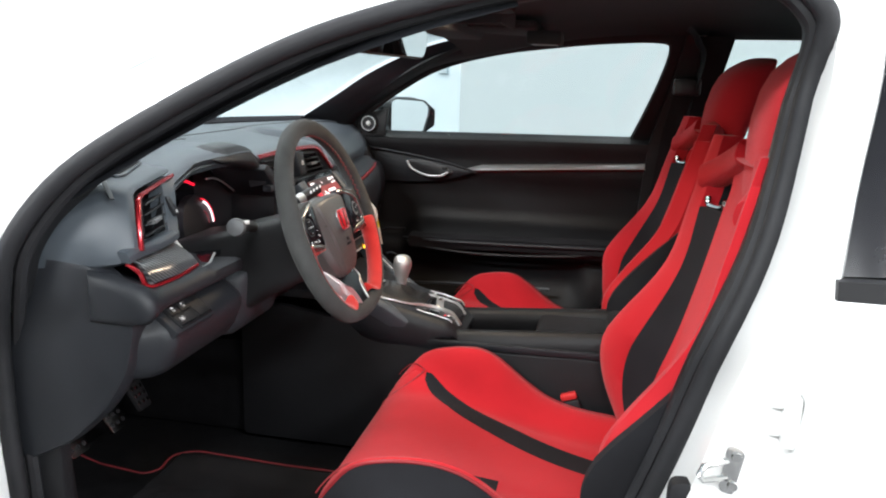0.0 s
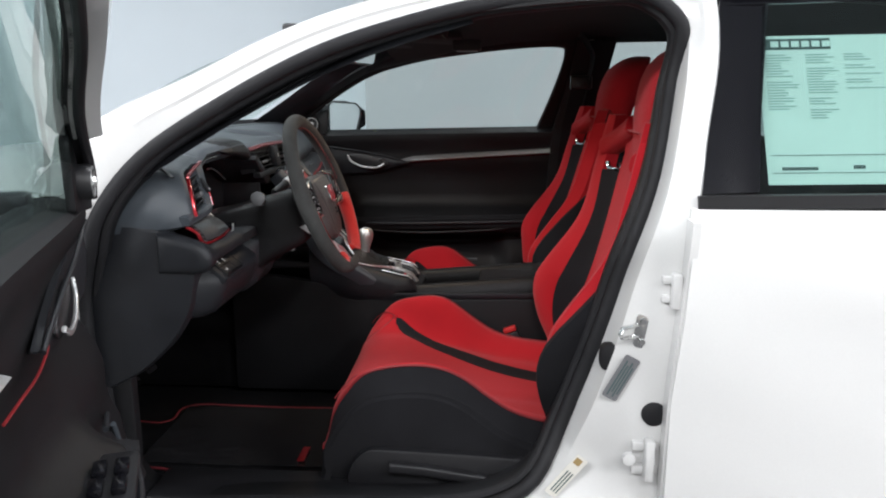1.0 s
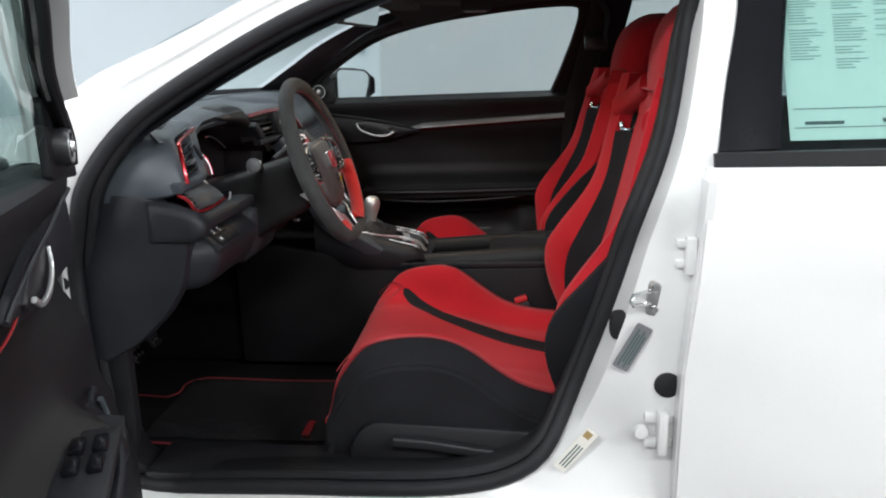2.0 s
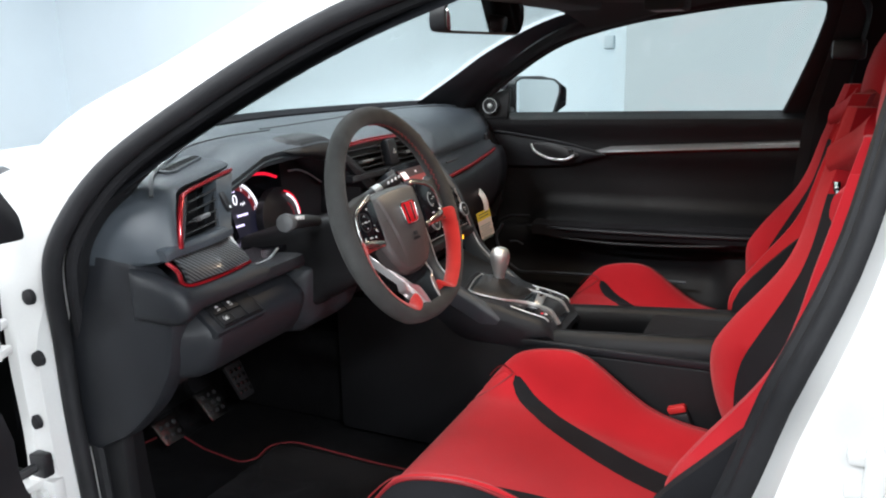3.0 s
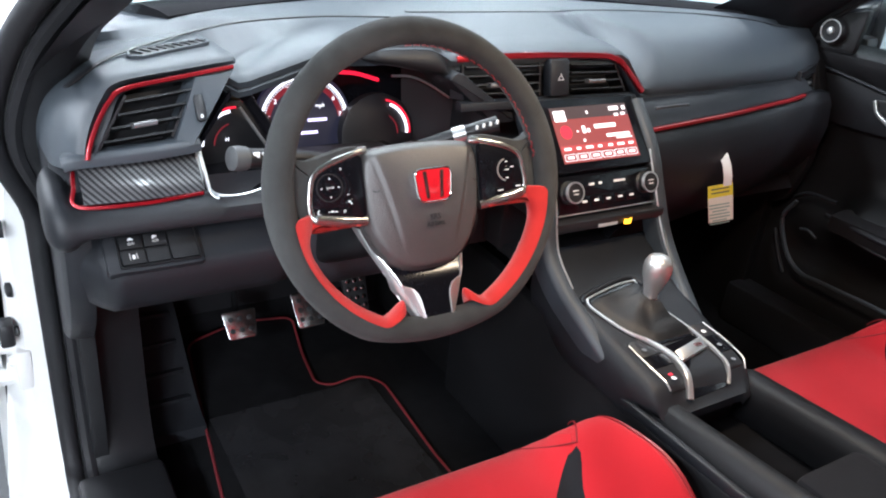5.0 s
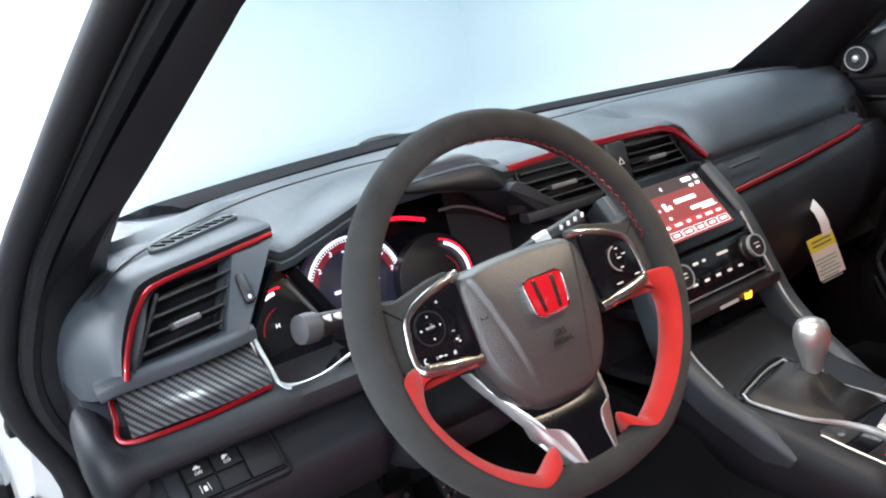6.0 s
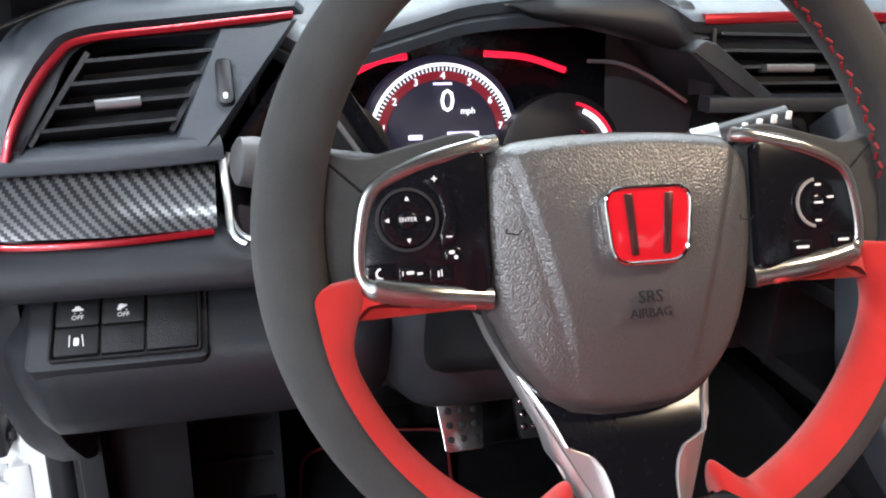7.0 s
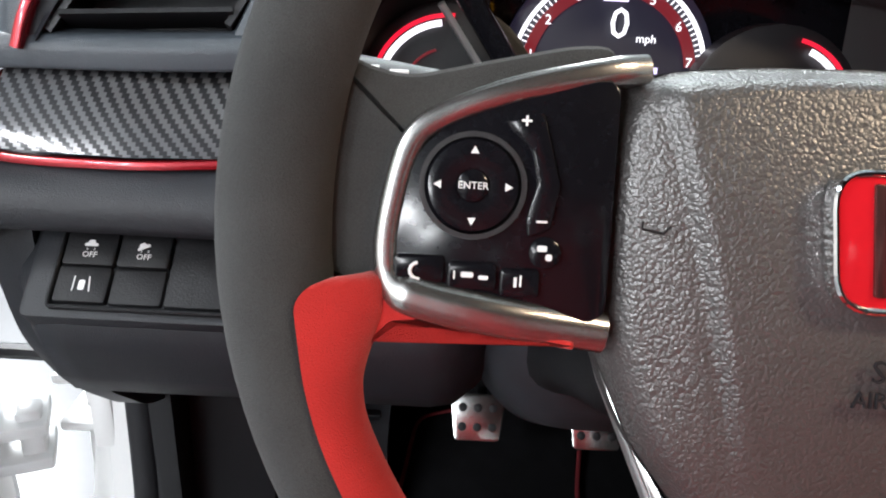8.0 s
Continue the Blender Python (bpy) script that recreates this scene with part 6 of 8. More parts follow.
# hood over the cluster
hb, lip = [], []
for y in frange(-0.508, -0.212, 40):
    bx, bz = table(BROW_X, y), curve_table(BROW_Z, y)
    hb.append([Vector((bx - 0.006, y, bz - 0.011)), Vector((bx - 0.030, y, bz - 0.018)), Vector((bx - 0.065, y, bz - 0.026)), Vector((-0.338, y, min(0.945, bz - 0.020)))])
part("cluster_hood", solid_grid(hb, [[p + Vector((-0.004, 0, 0.006)) for p in r] for r in hb]), BLACK_PLASTIC, dash, "black hood over the instruments", 60)
for y in frange(-0.352, -0.204, 40):
    bx, bz = table(BROW_X, y), curve_table(BROW_Z, y)
    zt = bz - 0.004 - 0.020 * smooth(-0.232, -0.204, y)
    zb = min(zt - 0.0015, table([(-0.352, 0.966), (-0.335, 0.956), (-0.29, 0.949), (-0.22, 0.934), (-0.204, 0.934)], y))
    bulge = 0.007 * min(1.0, (zt - zb) / 0.02)
    ext = smooth(-0.352, -0.318, y)
    lip.append([Vector((bx - 0.006 - 0.054 * ext, y, bz - 0.002 + 0.0080 * ext)), Vector((bx - 0.005 - 0.038 * ext, y, bz - 0.002 + 0.0128 * ext)), Vector((bx - 0.004 - 0.014 * ext, y, bz - 0.002 + 0.0094 * ext)), Vector((bx - 0.004, y, min(bz - 0.002 + 0.0054 * ext, zt + 0.010))), Vector((bx + 0.3 * bulge, y, zt - 0.15 * (zt - zb))), Vector((bx + bulge, y, zt + (zb - zt) * 0.45)), Vector((bx + 0.8 * bulge, y, zt + (zb - zt) * 0.75)), Vector((bx - 0.002, y, zb + 0.001)), Vector((bx - 0.012, y, zb)), Vector((bx - 0.05, y, zb + 0.001))])
part("visor_face", solid_grid(lip, [[p + Vector((-0.006, 0, 0.003)) for p in r] for r in lip]), shader("visor_plastic", (0.016, 0.016, 0.018), 0.42, spec=0.3, grain=0.15, grain_size=1200, blotch=0.15), dash, "dark satin visor over the instruments", 70)
part("dial_brow", tube(spline([(-0.285, -0.257, 0.918), (-0.285, -0.229, 0.916), (-0.282, -0.200, 0.905), (-0.278, -0.165, 0.884)], 6), 0.0017, 8, up=(1, 0, 0)), SILVER, cluster, "thin bright edge over the side dial")
part("hood_cheek", prism(rounded([(-0.226, 0.936), (-0.214, 0.945), (-0.203, 0.942), (-0.140, 0.898), (-0.118, 0.886), (-0.112, 0.872), (-0.146, 0.872), (-0.158, 0.880)][::-1], 0.004, 3), 0, 0.112, axes((-0.297, 0, 0), (0, 1, 0), (0, 0, 1)), 0.003), DASH_DARK, dash, "dark grey slope beside the instruments")
part("hood_cheek", block(-0.335, -0.20, -0.152, -0.142, 0.82, 0.878, 0.003), BLACK_PLASTIC, dash)
part("hood_cheek", block(-0.335, -0.235, -0.530, -0.522, 0.895, 0.940, 0.003), BLACK_PLASTIC, dash)
# silver loop round the lower left of the cluster
LOOP = [(-0.212, -0.502, 0.930), (-0.205, -0.522, 0.905), (-0.198, -0.545, 0.872), (-0.182, -0.549, 0.850), (-0.160, -0.543, 0.832), (-0.152, -0.528, 0.826), (-0.153, -0.50, 0.826), (-0.165, -0.46, 0.832)]
loop_line = spline(LOOP, 6)
part("cluster_loop", tube(loop_line[12:], 0.0020, 8, up=(1, 0, 0)), SILVER, cluster, "thin silver cluster edge")
cl = [[p for p in loop_line] + [Vector((-0.18, -0.36, 0.832)), Vector((-0.17, -0.26, 0.836))]]
cl.append([Vector((-0.31, max(-0.530, min(p.y, -0.26)), 0.812 + (p.z - 0.826) * 0.95)) for p in cl[0]])
cl = [cl[0], [p.lerp(q, 0.3) + Vector((0, 0, -0.002)) for p, q in zip(*cl)], cl[1]]
part("cluster_wall", solid_grid(cl, [[p + Vector((0, 0, -0.008)) for p in r] for r in cl]), PIANO, cluster)

# ---- centre stack ----
for bl, br, tr, tl in ((((-0.196, -0.195, 0.905)), (-0.194, -0.068, 0.905), (-0.203, -0.068, 0.950), (-0.205, -0.195, 0.952)), ((-0.192, -0.018, 0.905), (-0.188, 0.088, 0.905), (-0.198, 0.064, 0.949), (-0.202, -0.018, 0.950))):
    vent("centre_vent", (bl, br, tr, tl), 4, "black centre air vent")
part("vent_sill", sweep(spline([(-0.190, -0.205, 0.899), (-0.185, -0.05, 0.898), (-0.180, 0.098, 0.897)], 5), rounded([(-0.008, -0.006), (0.009, -0.006), (0.007, 0.005), (-0.008, 0.006)], 0.002, 2)), DASH_DARK, dash)
hz = part("hazard_switch", block(-0.010, 0.012, -0.017, 0.017, -0.026, 0.026, 0.004, pose(-0.196, -0.043, 0.929, 0, -12, 0)), DASH_DARK, dash, "dark hazard switch with warning triangle")
part("hazard_mark", bezel([(-0.0055, -0.004), (0.0055, -0.004), (0.0, 0.0055)], 0.0011, 0, 0.0006, axes((-0.1835, -0.043, 0.932), (0, 1, 0), (-0.2, 0, 1))), WHITE_PRINT, hz)
red3 = spline([(-0.206, -0.205, 0.957), (-0.203, -0.10, 0.960), (-0.197, 0.03, 0.9575), (-0.194, 0.060, 0.953), (-0.189, 0.078, 0.943), (-0.176, 0.112, 0.906)], 6)
part("red_edge", sweep(red3, rounded([(-0.0045, -0.003), (0.0045, -0.003), (0.004, 0.003), (-0.004, 0.003)], 0.0015, 2), (1, 0, 0.3)), RED_METAL, dash, "metallic red edge over the centre vents")

# screen unit: leans back
SC = axes((-0.137, -0.006, 0.862), (0, 1, 0), (-0.055, 0, 0.066))
unit = part("screen_unit", prism(rounded(rect(0.178, 0.108), 0.006), -0.03, 0.003, SC, 0.002), PIANO, dash, "gloss black screen unit")
scr = part("screen", prism(rect(0.140, 0.082), 0.003, 0.0036, SC), SCREEN_RED, unit, "lit red touch screen")
part("screen_field", prism(rect(0.140, 0.018, 0, 0.032), 0.0036, 0.0040, SC), SCREEN_DARK, scr)
rnd = random.Random(4)
for u, v, w_, h_ in ((-0.056, 0.028, 0.020, 0.016), (0.045, 0.034, 0.018, 0.006), (0.064, 0.034, 0.006, 0.006), (0.047, 0.024, 0.008, 0.004), (0.060, 0.025, 0.008, 0.004), (-0.006, 0.031, 0.003, 0.005),
                     (-0.020, 0.006, 0.006, 0.011), (-0.012, 0.004, 0.005, 0.006), (0.020, 0.009, 0.040, 0.006), (0.040, -0.006, 0.044, 0.005), (0.050, -0.011, 0.030, 0.002),
                     (-0.032, 0.004, 0.003, 0.003), (-0.024, -0.010, 0.004, 0.004)):
    part("screen_mark", prism(rounded(rect(w_, h_, u, v), 0.001, 2), 0.0040, 0.0044, SC), SCREEN_WHITE, scr)
part("screen_mark", lathe([(0.0, 0.0), (0.010, 0.0), (0.010, 0.0004), (0.0, 0.0004)], SC @ Matrix.Translation((-0.052, 0.004, 0.0036)), 18), LIT_RED, scr)
for k in range(6):
    part("screen_key", bezel(rounded(rect(0.0205, 0.010, -0.0565 + 0.0226 * k, -0.033), 0.001, 2), 0.0007, 0.0036, 0.0042, SC), SCREEN_WHITE, scr)
    part("screen_mark", prism(rounded(rect(0.010 + 0.004 * rnd.random(), 0.0035, -0.0565 + 0.0226 * k, -0.033), 0.0008, 2), 0.0036, 0.0042, SC), SCREEN_WHITE, scr)
for k, w_ in enumerate((0.020, 0.012, 0.022, 0.012, 0.014, 0.022, 0.016)):
    part("screen_mark", prism(rounded(rect(w_ * 0.6, 0.0036, -0.058 + 0.0195 * k, -0.0205), 0.0008, 2), 0.0036, 0.0042, SC), SCREEN_WHITE, scr)
part("screen_band", prism(rect(0.138, 0.010, 0, -0.0205), 0.0034, 0.0039, SC), glow("screen_band_red", (0.55, 0.05, 0.045), 0.9), scr)

# climate panel
HV = axes((-0.097, -0.002, 0.790), (0, 1, 0), (-0.020, 0, 0.05))
hv = part("climate_panel", prism(rounded(rect(0.182, 0.054), 0.006), -0.03, 0.003, HV, 0.002), PIANO, dash, "gloss black climate panel")
for u in (-0.070, 0.070):
    k = part("climate_knob", lathe([(0.0165, 0.003), (0.0165, 0.006), (0.0140, 0.008), (0.0140, 0.017), (0.0125, 0.019), (0.0, 0.019)], HV @ Matrix.Translation((u, 0.004, 0)), 28), BLACK_PLASTIC, hv, "black climate knob with silver rim")
    part("knob_rim", arc_band(0.0130, 0.0150, 0, 360, 0.015, 0.0192, HV @ Matrix.Translation((u, 0.004, 0)), 32), SILVER, k)
    part("knob_mark", join(prism(rect(0.010, 0.0015, u, 0.007), 0.019, 0.0194, HV), prism(rect(0.008, 0.0015, u, 0.002), 0.019, 0.0194, HV)), WHITE_PRINT, k)
for k in range(5):
    u = -0.044 + 0.022 * k
    key = part("climate_key", prism(rounded(rect(0.0205, 0.015, u, -0.011), 0.001, 2), 0.003, 0.0045, HV, 0.0006), PIANO, hv)
    part("key_mark", prism(rounded(rect(0.009, 0.0035, u, -0.011), 0.001, 2), 0.0045, 0.0048, HV), WHITE_PRINT, key)
for u, w_ in ((-0.028, 0.010), (-0.012, 0.006), (0.024, 0.022)):
    part("climate_mark", prism(rounded(rect(w_, 0.0035, u, 0.012), 0.001, 2), 0.003, 0.0034, HV), WHITE_PRINT, hv)
part("climate_edge", tube([HV @ Vector(p) for p in ((-0.089, -0.0265, 0.001), (0.089, -0.0265, 0.001))], 0.0018, 8), SILVER, hv, "thin silver edge")

# frame struts of the stack
for s in (-1, 1):
    path = [Vector((-0.168, s * 0.096 - 0.004, 0.895)), Vector((-0.120, s * 0.099 - 0.004, 0.835)), Vector((-0.092, s * 0.104 - 0.004, 0.77)), Vector((-0.070, s * 0.108 - 0.004, 0.72)), Vector((-0.03, s * 0.104 - 0.008, 0.684)), Vector((0.02, s * 0.094 - 0.013, 0.655)), Vector((0.06, s * 0.086 - 0.013, 0.628))]
    part("stack_strut", sweep(spline(path, 6), rounded([(-0.013, -0.026), (0.013, -0.026), (0.013, 0.004), (0.006, 0.011), (-0.006, 0.011), (-0.013, 0.004)], 0.003, 2), (1, 0, 0.6)), DASH, dash, "dark grey stack frame")
    part("strut_line", tube(spline([p + Vector((0.008, -s * 0.010, 0.004)) for p in path[1:5]], 6), 0.0014, 6), SILVER, dash)
# cubby below
part("cubby", block(-0.26, -0.20, -0.10, 0.10, 0.66, 0.79, 0.01), BLACK_PLASTIC, dash)
part("cubby_shelf", block(-0.22, -0.072, -0.10, 0.10, 0.744, 0.760, 0.004), BLACK_PLASTIC, dash)
CB = axes((-0.070, 0.0, 0.750), (0, 1, 0), (-0.1, 0, 1))
part("airbag_note", prism(rounded(rect(0.036, 0.0042, -0.012, 0), 0.001, 2), 0, 0.0006, CB), shader("grey_print", (0.45, 0.45, 0.45), 0.5), dash)
part("airbag_lamp", prism(rounded([(-0.004, -0.004), (0.009, -0.005), (0.011, 0.004), (0.004, 0.002), (-0.003, 0.004)], 0.0015, 2), 0, 0.0008, CB @ Matrix.Translation((0.022, 0, 0))), LIT_AMBER, dash, "amber airbag indicator")
part("usb_port", block(-0.165, -0.150, -0.055, -0.038, 0.690, 0.697, 0.001), SILVER, dash)
part("cubby_floor", block(-0.22, -0.03, -0.092, 0.092, 0.655, 0.672, 0.004), BLACK_PLASTIC, dash)

# ---- passenger side of the dash ----
def strip(name, z_list, x_off, material, label, y0=0.108, y1=0.60, n=24):
    rows = []
    for y in frange(y0, y1, n):
        bx = table([(0.10, -0.150), (0.30, -0.172), (0.50, -0.205), (0.62, -0.235)], y)
        rows.append([Vector((bx + dx, y, z + 0.012 * (y - 0.1) / 0.5 * dz)) for (z, dz), dx in zip(z_list, x_off)])
    return part(name, solid_grid(rows, [[p + Vector((-0.02, 0, 0)) for p in r] for r in rows]), material, dash, label, 60)


# black strip set back under the pad, drawn as the slot's shade
strip("slot_shadow", ((0.902, -0.5), (0.893, -0.5)), (-0.05, -0.05), BLACK_PLASTIC, "dark slot under the pad")
strip("dash_band", ((0.893, -0.3), (0.888, -0.2), (0.872, 0.3), (0.862, 0.8)), (-0.03, -0.008, 0.002, 0.012), DASH_DARK, "dark grey passenger dash band")
rows = [Vector((table([(0.10, -0.150), (0.30, -0.172), (0.50, -0.205), (0.62, -0.235)], y) + 0.0135, y, 0.8575 + 0.024 * (y - 0.1) * 0.8)) for y in frange(0.10, 0.56, 20)]
part("red_line", sweep(rows, rounded(rect(0.006, 0.006), 0.0015, 2)), RED_DARK, dash, "dull red accent line")
strip("glovebox", ((0.853, 0.8), (0.835, 0.7), (0.79, 0.8), (0.74, 0.9), (0.70, 1.0), (0.66, 1.0), (0.60, 1.0), (0.56, 1.0)), (0.012, 0.024, 0.030, 0.022, 0.0, -0.03, -0.10, -0.20), DASH_DARK, "dark grey glovebox front", y1=0.66)
pm = ((-0.232, 0.575, 0.855), (-0.262, 0.655, 0.862), (-0.270, 0.655, 0.906), (-0.244, 0.575, 0.898))
vent("side_vent", pm, 4, "black passenger side air vent")
part("vent_rim", tube([Vector(p) + Vector((0.004, 0, 0)) for p in pm], 0.005, 8, True, up=(1, 0, 0)), DASH_DARK, dash)
part("weave_dots", sweep([(-0.142, 0.112, 0.8895), (-0.150, 0.19, 0.8885)], rounded(rect(0.004, 0.004), 0.001, 2)), CARBON, dash)
part("dash_end", prism(rounded([(-0.36, 0.60), (-0.25, 0.62), (-0.22, 0.72), (-0.235, 0.85), (-0.27, 0.93), (-0.40, 0.955)], 0.03), 0, 0.02, axes((0, 0.678, 0), (1, 0, 0), (0, 0, 1)), 0.004), TRIM_DARK, dash)

# hanging tag below the glovebox
tag = thing("hang_tag", (-0.150, 0.303, 0.70), "yellow and white cardboard tag on a white strap", "hang tag")
tm = axes((-0.128, 0.296, 0.722), (0.45, 0.85, 0.26), (-0.04, -0.08, 1))
part("card", prism(rect(0.042, 0.046, 0, -0.015), 0, 0.0008, tm), PALE_CARD, tag, "pale printed card")
part("card_band", prism(rect(0.042, 0.022, 0, 0.019), 0, 0.0009, tm), YELLOW, tag, "yellow warning band")
part("strap", solid_grid([[tm @ Vector((dx + 0.012, y, z)) for dx in (-0.007, 0.007)] for y, z in ((0.026, 0.001), (0.045, 0.004), (0.062, 0.0), (0.075, -0.012), (0.085, -0.03))], [[tm @ Vector((dx + 0.012, y, z - 0.0008)) for dx in (-0.007, 0.007)] for y, z in ((0.026, 0.001), (0.045, 0.004), (0.062, 0.0), (0.075, -0.012), (0.085, -0.03))]), WHITE_PRINT, tag, "white paper strap")
for k in range(7):
    w_ = 0.034 - 0.010 * (k % 3 == 2)
    part("print_bar", prism(rect(w_, 0.0022, -0.002, -0.006 - 0.0058 * k), 0.0008, 0.0012, tm), PALE_INK, tag)
for k in range(2):
    part("print_bar", prism(rect(0.03, 0.0022, 0, 0.023 - 0.007 * k), 0.0009, 0.0013, tm), INK, tag)

# ---- centre console ----
con = thing("centre_console", (0.15, 0, 0.33), "dark centre console with gear lever and silver trims", "console")


def deck(x):
    return curve_table([(-0.10, 0.708), (-0.05, 0.689), (0.0, 0.671), (0.08, 0.648), (0.16, 0.626)], x)


def half_w(x):
    return curve_table([(-0.10, 0.104), (0.0, 0.098), (0.08, 0.092), (0.13, 0.088), (0.160, 0.084), (0.172, 0.072)], x)


upper = []
for x in frange(-0.10, 0.172, 32):
    w_, z = half_w(x), deck(x)
    nose = 0.020 * smooth(0.138, 0.170, x)
    upper.append([Vector((x - 0.04 * smooth(0.1, 0.165, x), y, zz)) for y, zz in ((-w_ + 0.004, z - 0.095 + 0.02 * smooth(-0.1, 0.16, x)), (-w_ - 0.006, z - 0.055), (-w_ - 0.004, z - 0.025))] +
                 [Vector((x, y, zz - nose)) for y, zz in ((-w_, z - 0.008), (-w_ + 0.008, z - 0.001), (-w_ + 0.018, z), (-0.03, z), (0.03, z), (w_ - 0.018, z), (w_ - 0.008, z - 0.001), (w_, z - 0.008))] +
                 [Vector((x - 0.04 * smooth(0.1, 0.165, x), y, zz)) for y, zz in ((w_ + 0.004, z - 0.025), (w_ + 0.006, z - 0.055), (w_ - 0.004, z - 0.095 + 0.02 * smooth(-0.1, 0.16, x)))])
shift = Vector((0, -0.013, 0))
upper = [[p + shift * smooth(-0.10, 0.0, p.x) for p in r] for r in upper]
part("upper_console", solid_grid(upper, [[p + Vector((0, -p.y * 0.2, -0.012)) for p in r] for r in upper]), DASH_DARK, con, "dark grey upper console", 60)


def on_deck(pts, dz=0.0):
    return [Vector((x, y, deck(x) + dz)) for x, y in pts]


# gear lever well between two swept trims
TRIM_L = spline([Vector((x, y, 0)) for x, y in ((-0.008, -0.086), (0.002, -0.091), (0.018, -0.086), (0.054, -0.069), (0.080, -0.047), (0.105, -0.034), (0.130, -0.034), (0.150, -0.041), (0.160, -0.046))], 5)
TRIM_R = spline([Vector((x, y, 0)) for x, y in ((-0.020, 0.010), (0.004, 0.006), (0.030, 0.013), (0.065, 0.026), (0.100, 0.035), (0.130, 0.037), (0.148, 0.033), (0.158, 0.026))], 5)


def drop(x):
    return 0.020 * smooth(0.138, 0.170, x)


def trim_at(line, x):
    """Where a trim lies across the deck at x."""
    return table([(p.x, p.y) for p in line], x)


well = [(p.x, p.y + 0.002) for p in TRIM_L if p.x < 0.090] + [(p.x, p.y - 0.002) for p in TRIM_R[::-1] if p.x < 0.090]
part("lever_plate", loft([[Vector((x, y, deck(x) + dz)) for x, y in well] for dz in (-0.004, 0.0015)]), PIANO, con, "gloss black lever plate")
bx, by, bz = 0.020, 0.002, deck(0.020)
ring0 = inset(well, 0.004)
rings = []
for f, z in ((0.0, 0.0015), (0.10, 0.006), (0.25, 0.0075), (0.45, 0.0085), (0.62, 0.010), (0.78, 0.013), (0.90, 0.017)):
    ring = []
    for k, (x, y) in enumerate(ring0):
        a = math.atan2(y - by, x - bx)
        fold = 0.0022 * math.sin(6 * a + 4 * f) * math.sin(math.pi * min(1.0, f * 1.1))
        cx, cy = bx + 0.012 * math.cos(a), by + 0.012 * math.sin(a)
        px, py = x + (cx - x) * f, y + (cy - y) * f
        ring.append(Vector((px, py, deck(px) + z + fold)))
    rings.append(ring)
part("lever_boot", loft(rings), shader("boot_leather", (0.009, 0.008, 0.008), 0.48, pebble=0.3, pebble_size=700, blotch=0.2), con, "black leather lever boot", 70)
slot = [(p.x, p.y + 0.002) for p in TRIM_L if p.x > 0.086] + [(p.x, p.y - 0.002) for p in TRIM_R[::-1] if p.x > 0.086]
part("device_slot", loft([[Vector((x, y, deck(x) - drop(x) + dz)) for x, y in slot] for dz in (-0.004, 0.0012)]), PIANO, con, "gloss black device slot")
pl = [(0.104, -0.026), (0.120, -0.026), (0.110, 0.030), (0.094, 0.030)]
part("plaque", loft([[Vector((x, y, deck(x) + 0.001)) for x, y in pl], [Vector((x, y, deck(x) + 0.005)) for x, y in pl], [Vector((x, y, deck(x) + 0.0058)) for x, y in inset(pl, 0.001)]]), SILVER, con, "brushed metal plaque")
part("plaque_mark", block(-0.004, 0.004, -0.006, 0.006, 0, 0.0006, 0, Matrix.Translation((0.104, 0.016, deck(0.104) + 0.0059))), SMOKE, con, "dark mark on the plaque")
for line, w0, w1 in ((TRIM_L, 0.5, 1.45), (TRIM_R, 0.35, 0.75)):
    tr = [Vector((p.x, p.y, deck(p.x) + 0.0035 - drop(p.x))) for p in line]
    part("silver_trim", sweep(tr, rounded([(-0.0036, -0.004), (0.0036, -0.004), (0.0028, 0.0024), (-0.0028, 0.0024)], 0.0012, 2), scale=lambda f, w0=w0, w1=w1: w0 + (w1 - w0) * smooth(0.30, 0.75, f)), SILVER, con, "satin silver console trim")
part("silver_trim", tube(on_deck([(p.x, p.y) for p in spline([Vector(q) for q in ((-0.008, -0.086, 0), (-0.013, -0.062, 0), (-0.019, -0.025, 0), (-0.020, 0.010, 0))], 6)], 0.003), 0.0014, 8), SILVER, con)
part("well_rim", tube(on_deck([(p.x, p.y) for p in spline([Vector(q) for q in ((-0.004, -0.097, 0), (-0.014, -0.088, 0), (-0.021, -0.060, 0), (-0.029, -0.010, 0), (-0.026, 0.012, 0), (-0.012, 0.020, 0))], 6)], 0.001), 0.0040, 10), DASH_DARK, con, "grey raised rim before the boot")
for pts in (((0.076, -0.081), (0.105, -0.078), (0.130, -0.074), (0.148, -0.072)), ((0.072, 0.059), (0.105, 0.068), (0.135, 0.070), (0.150, 0.064))):
    line = [Vector((p.x, p.y, deck(p.x) + 0.002 - drop(p.x))) for p in spline([Vector((x, y, 0)) for x, y in pts], 5)]
    part("edge_trim", tube(line, 0.0013, 8), SILVER, con, "thin silver edge of the switch row")
# alloy lever
KM = pose(bx, by, bz + 0.008, 0, 3, 0)
part("lever_collar", lathe([(0.0, 0.0), (0.0125, 0.0), (0.0130, 0.002), (0.0120, 0.007), (0.0105, 0.008), (0.0, 0.008)], KM, 24), CHROME, con, "chrome collar")
part("gear_knob", lathe([(0.0, 0.007), (0.0105, 0.007), (0.0112, 0.014), (0.0142, 0.026), (0.0180, 0.038), (0.0196, 0.048), (0.0188, 0.057), (0.0155, 0.0645), (0.0090, 0.0683), (0.0, 0.0692)], KM, 36), shader("satin_knob", (0.66, 0.65, 0.63), 0.38, metal=0.85, grain=0.04, grain_size=2000, blotch=0.05, blotch_size=60), con, "brushed alloy gear knob", 80)
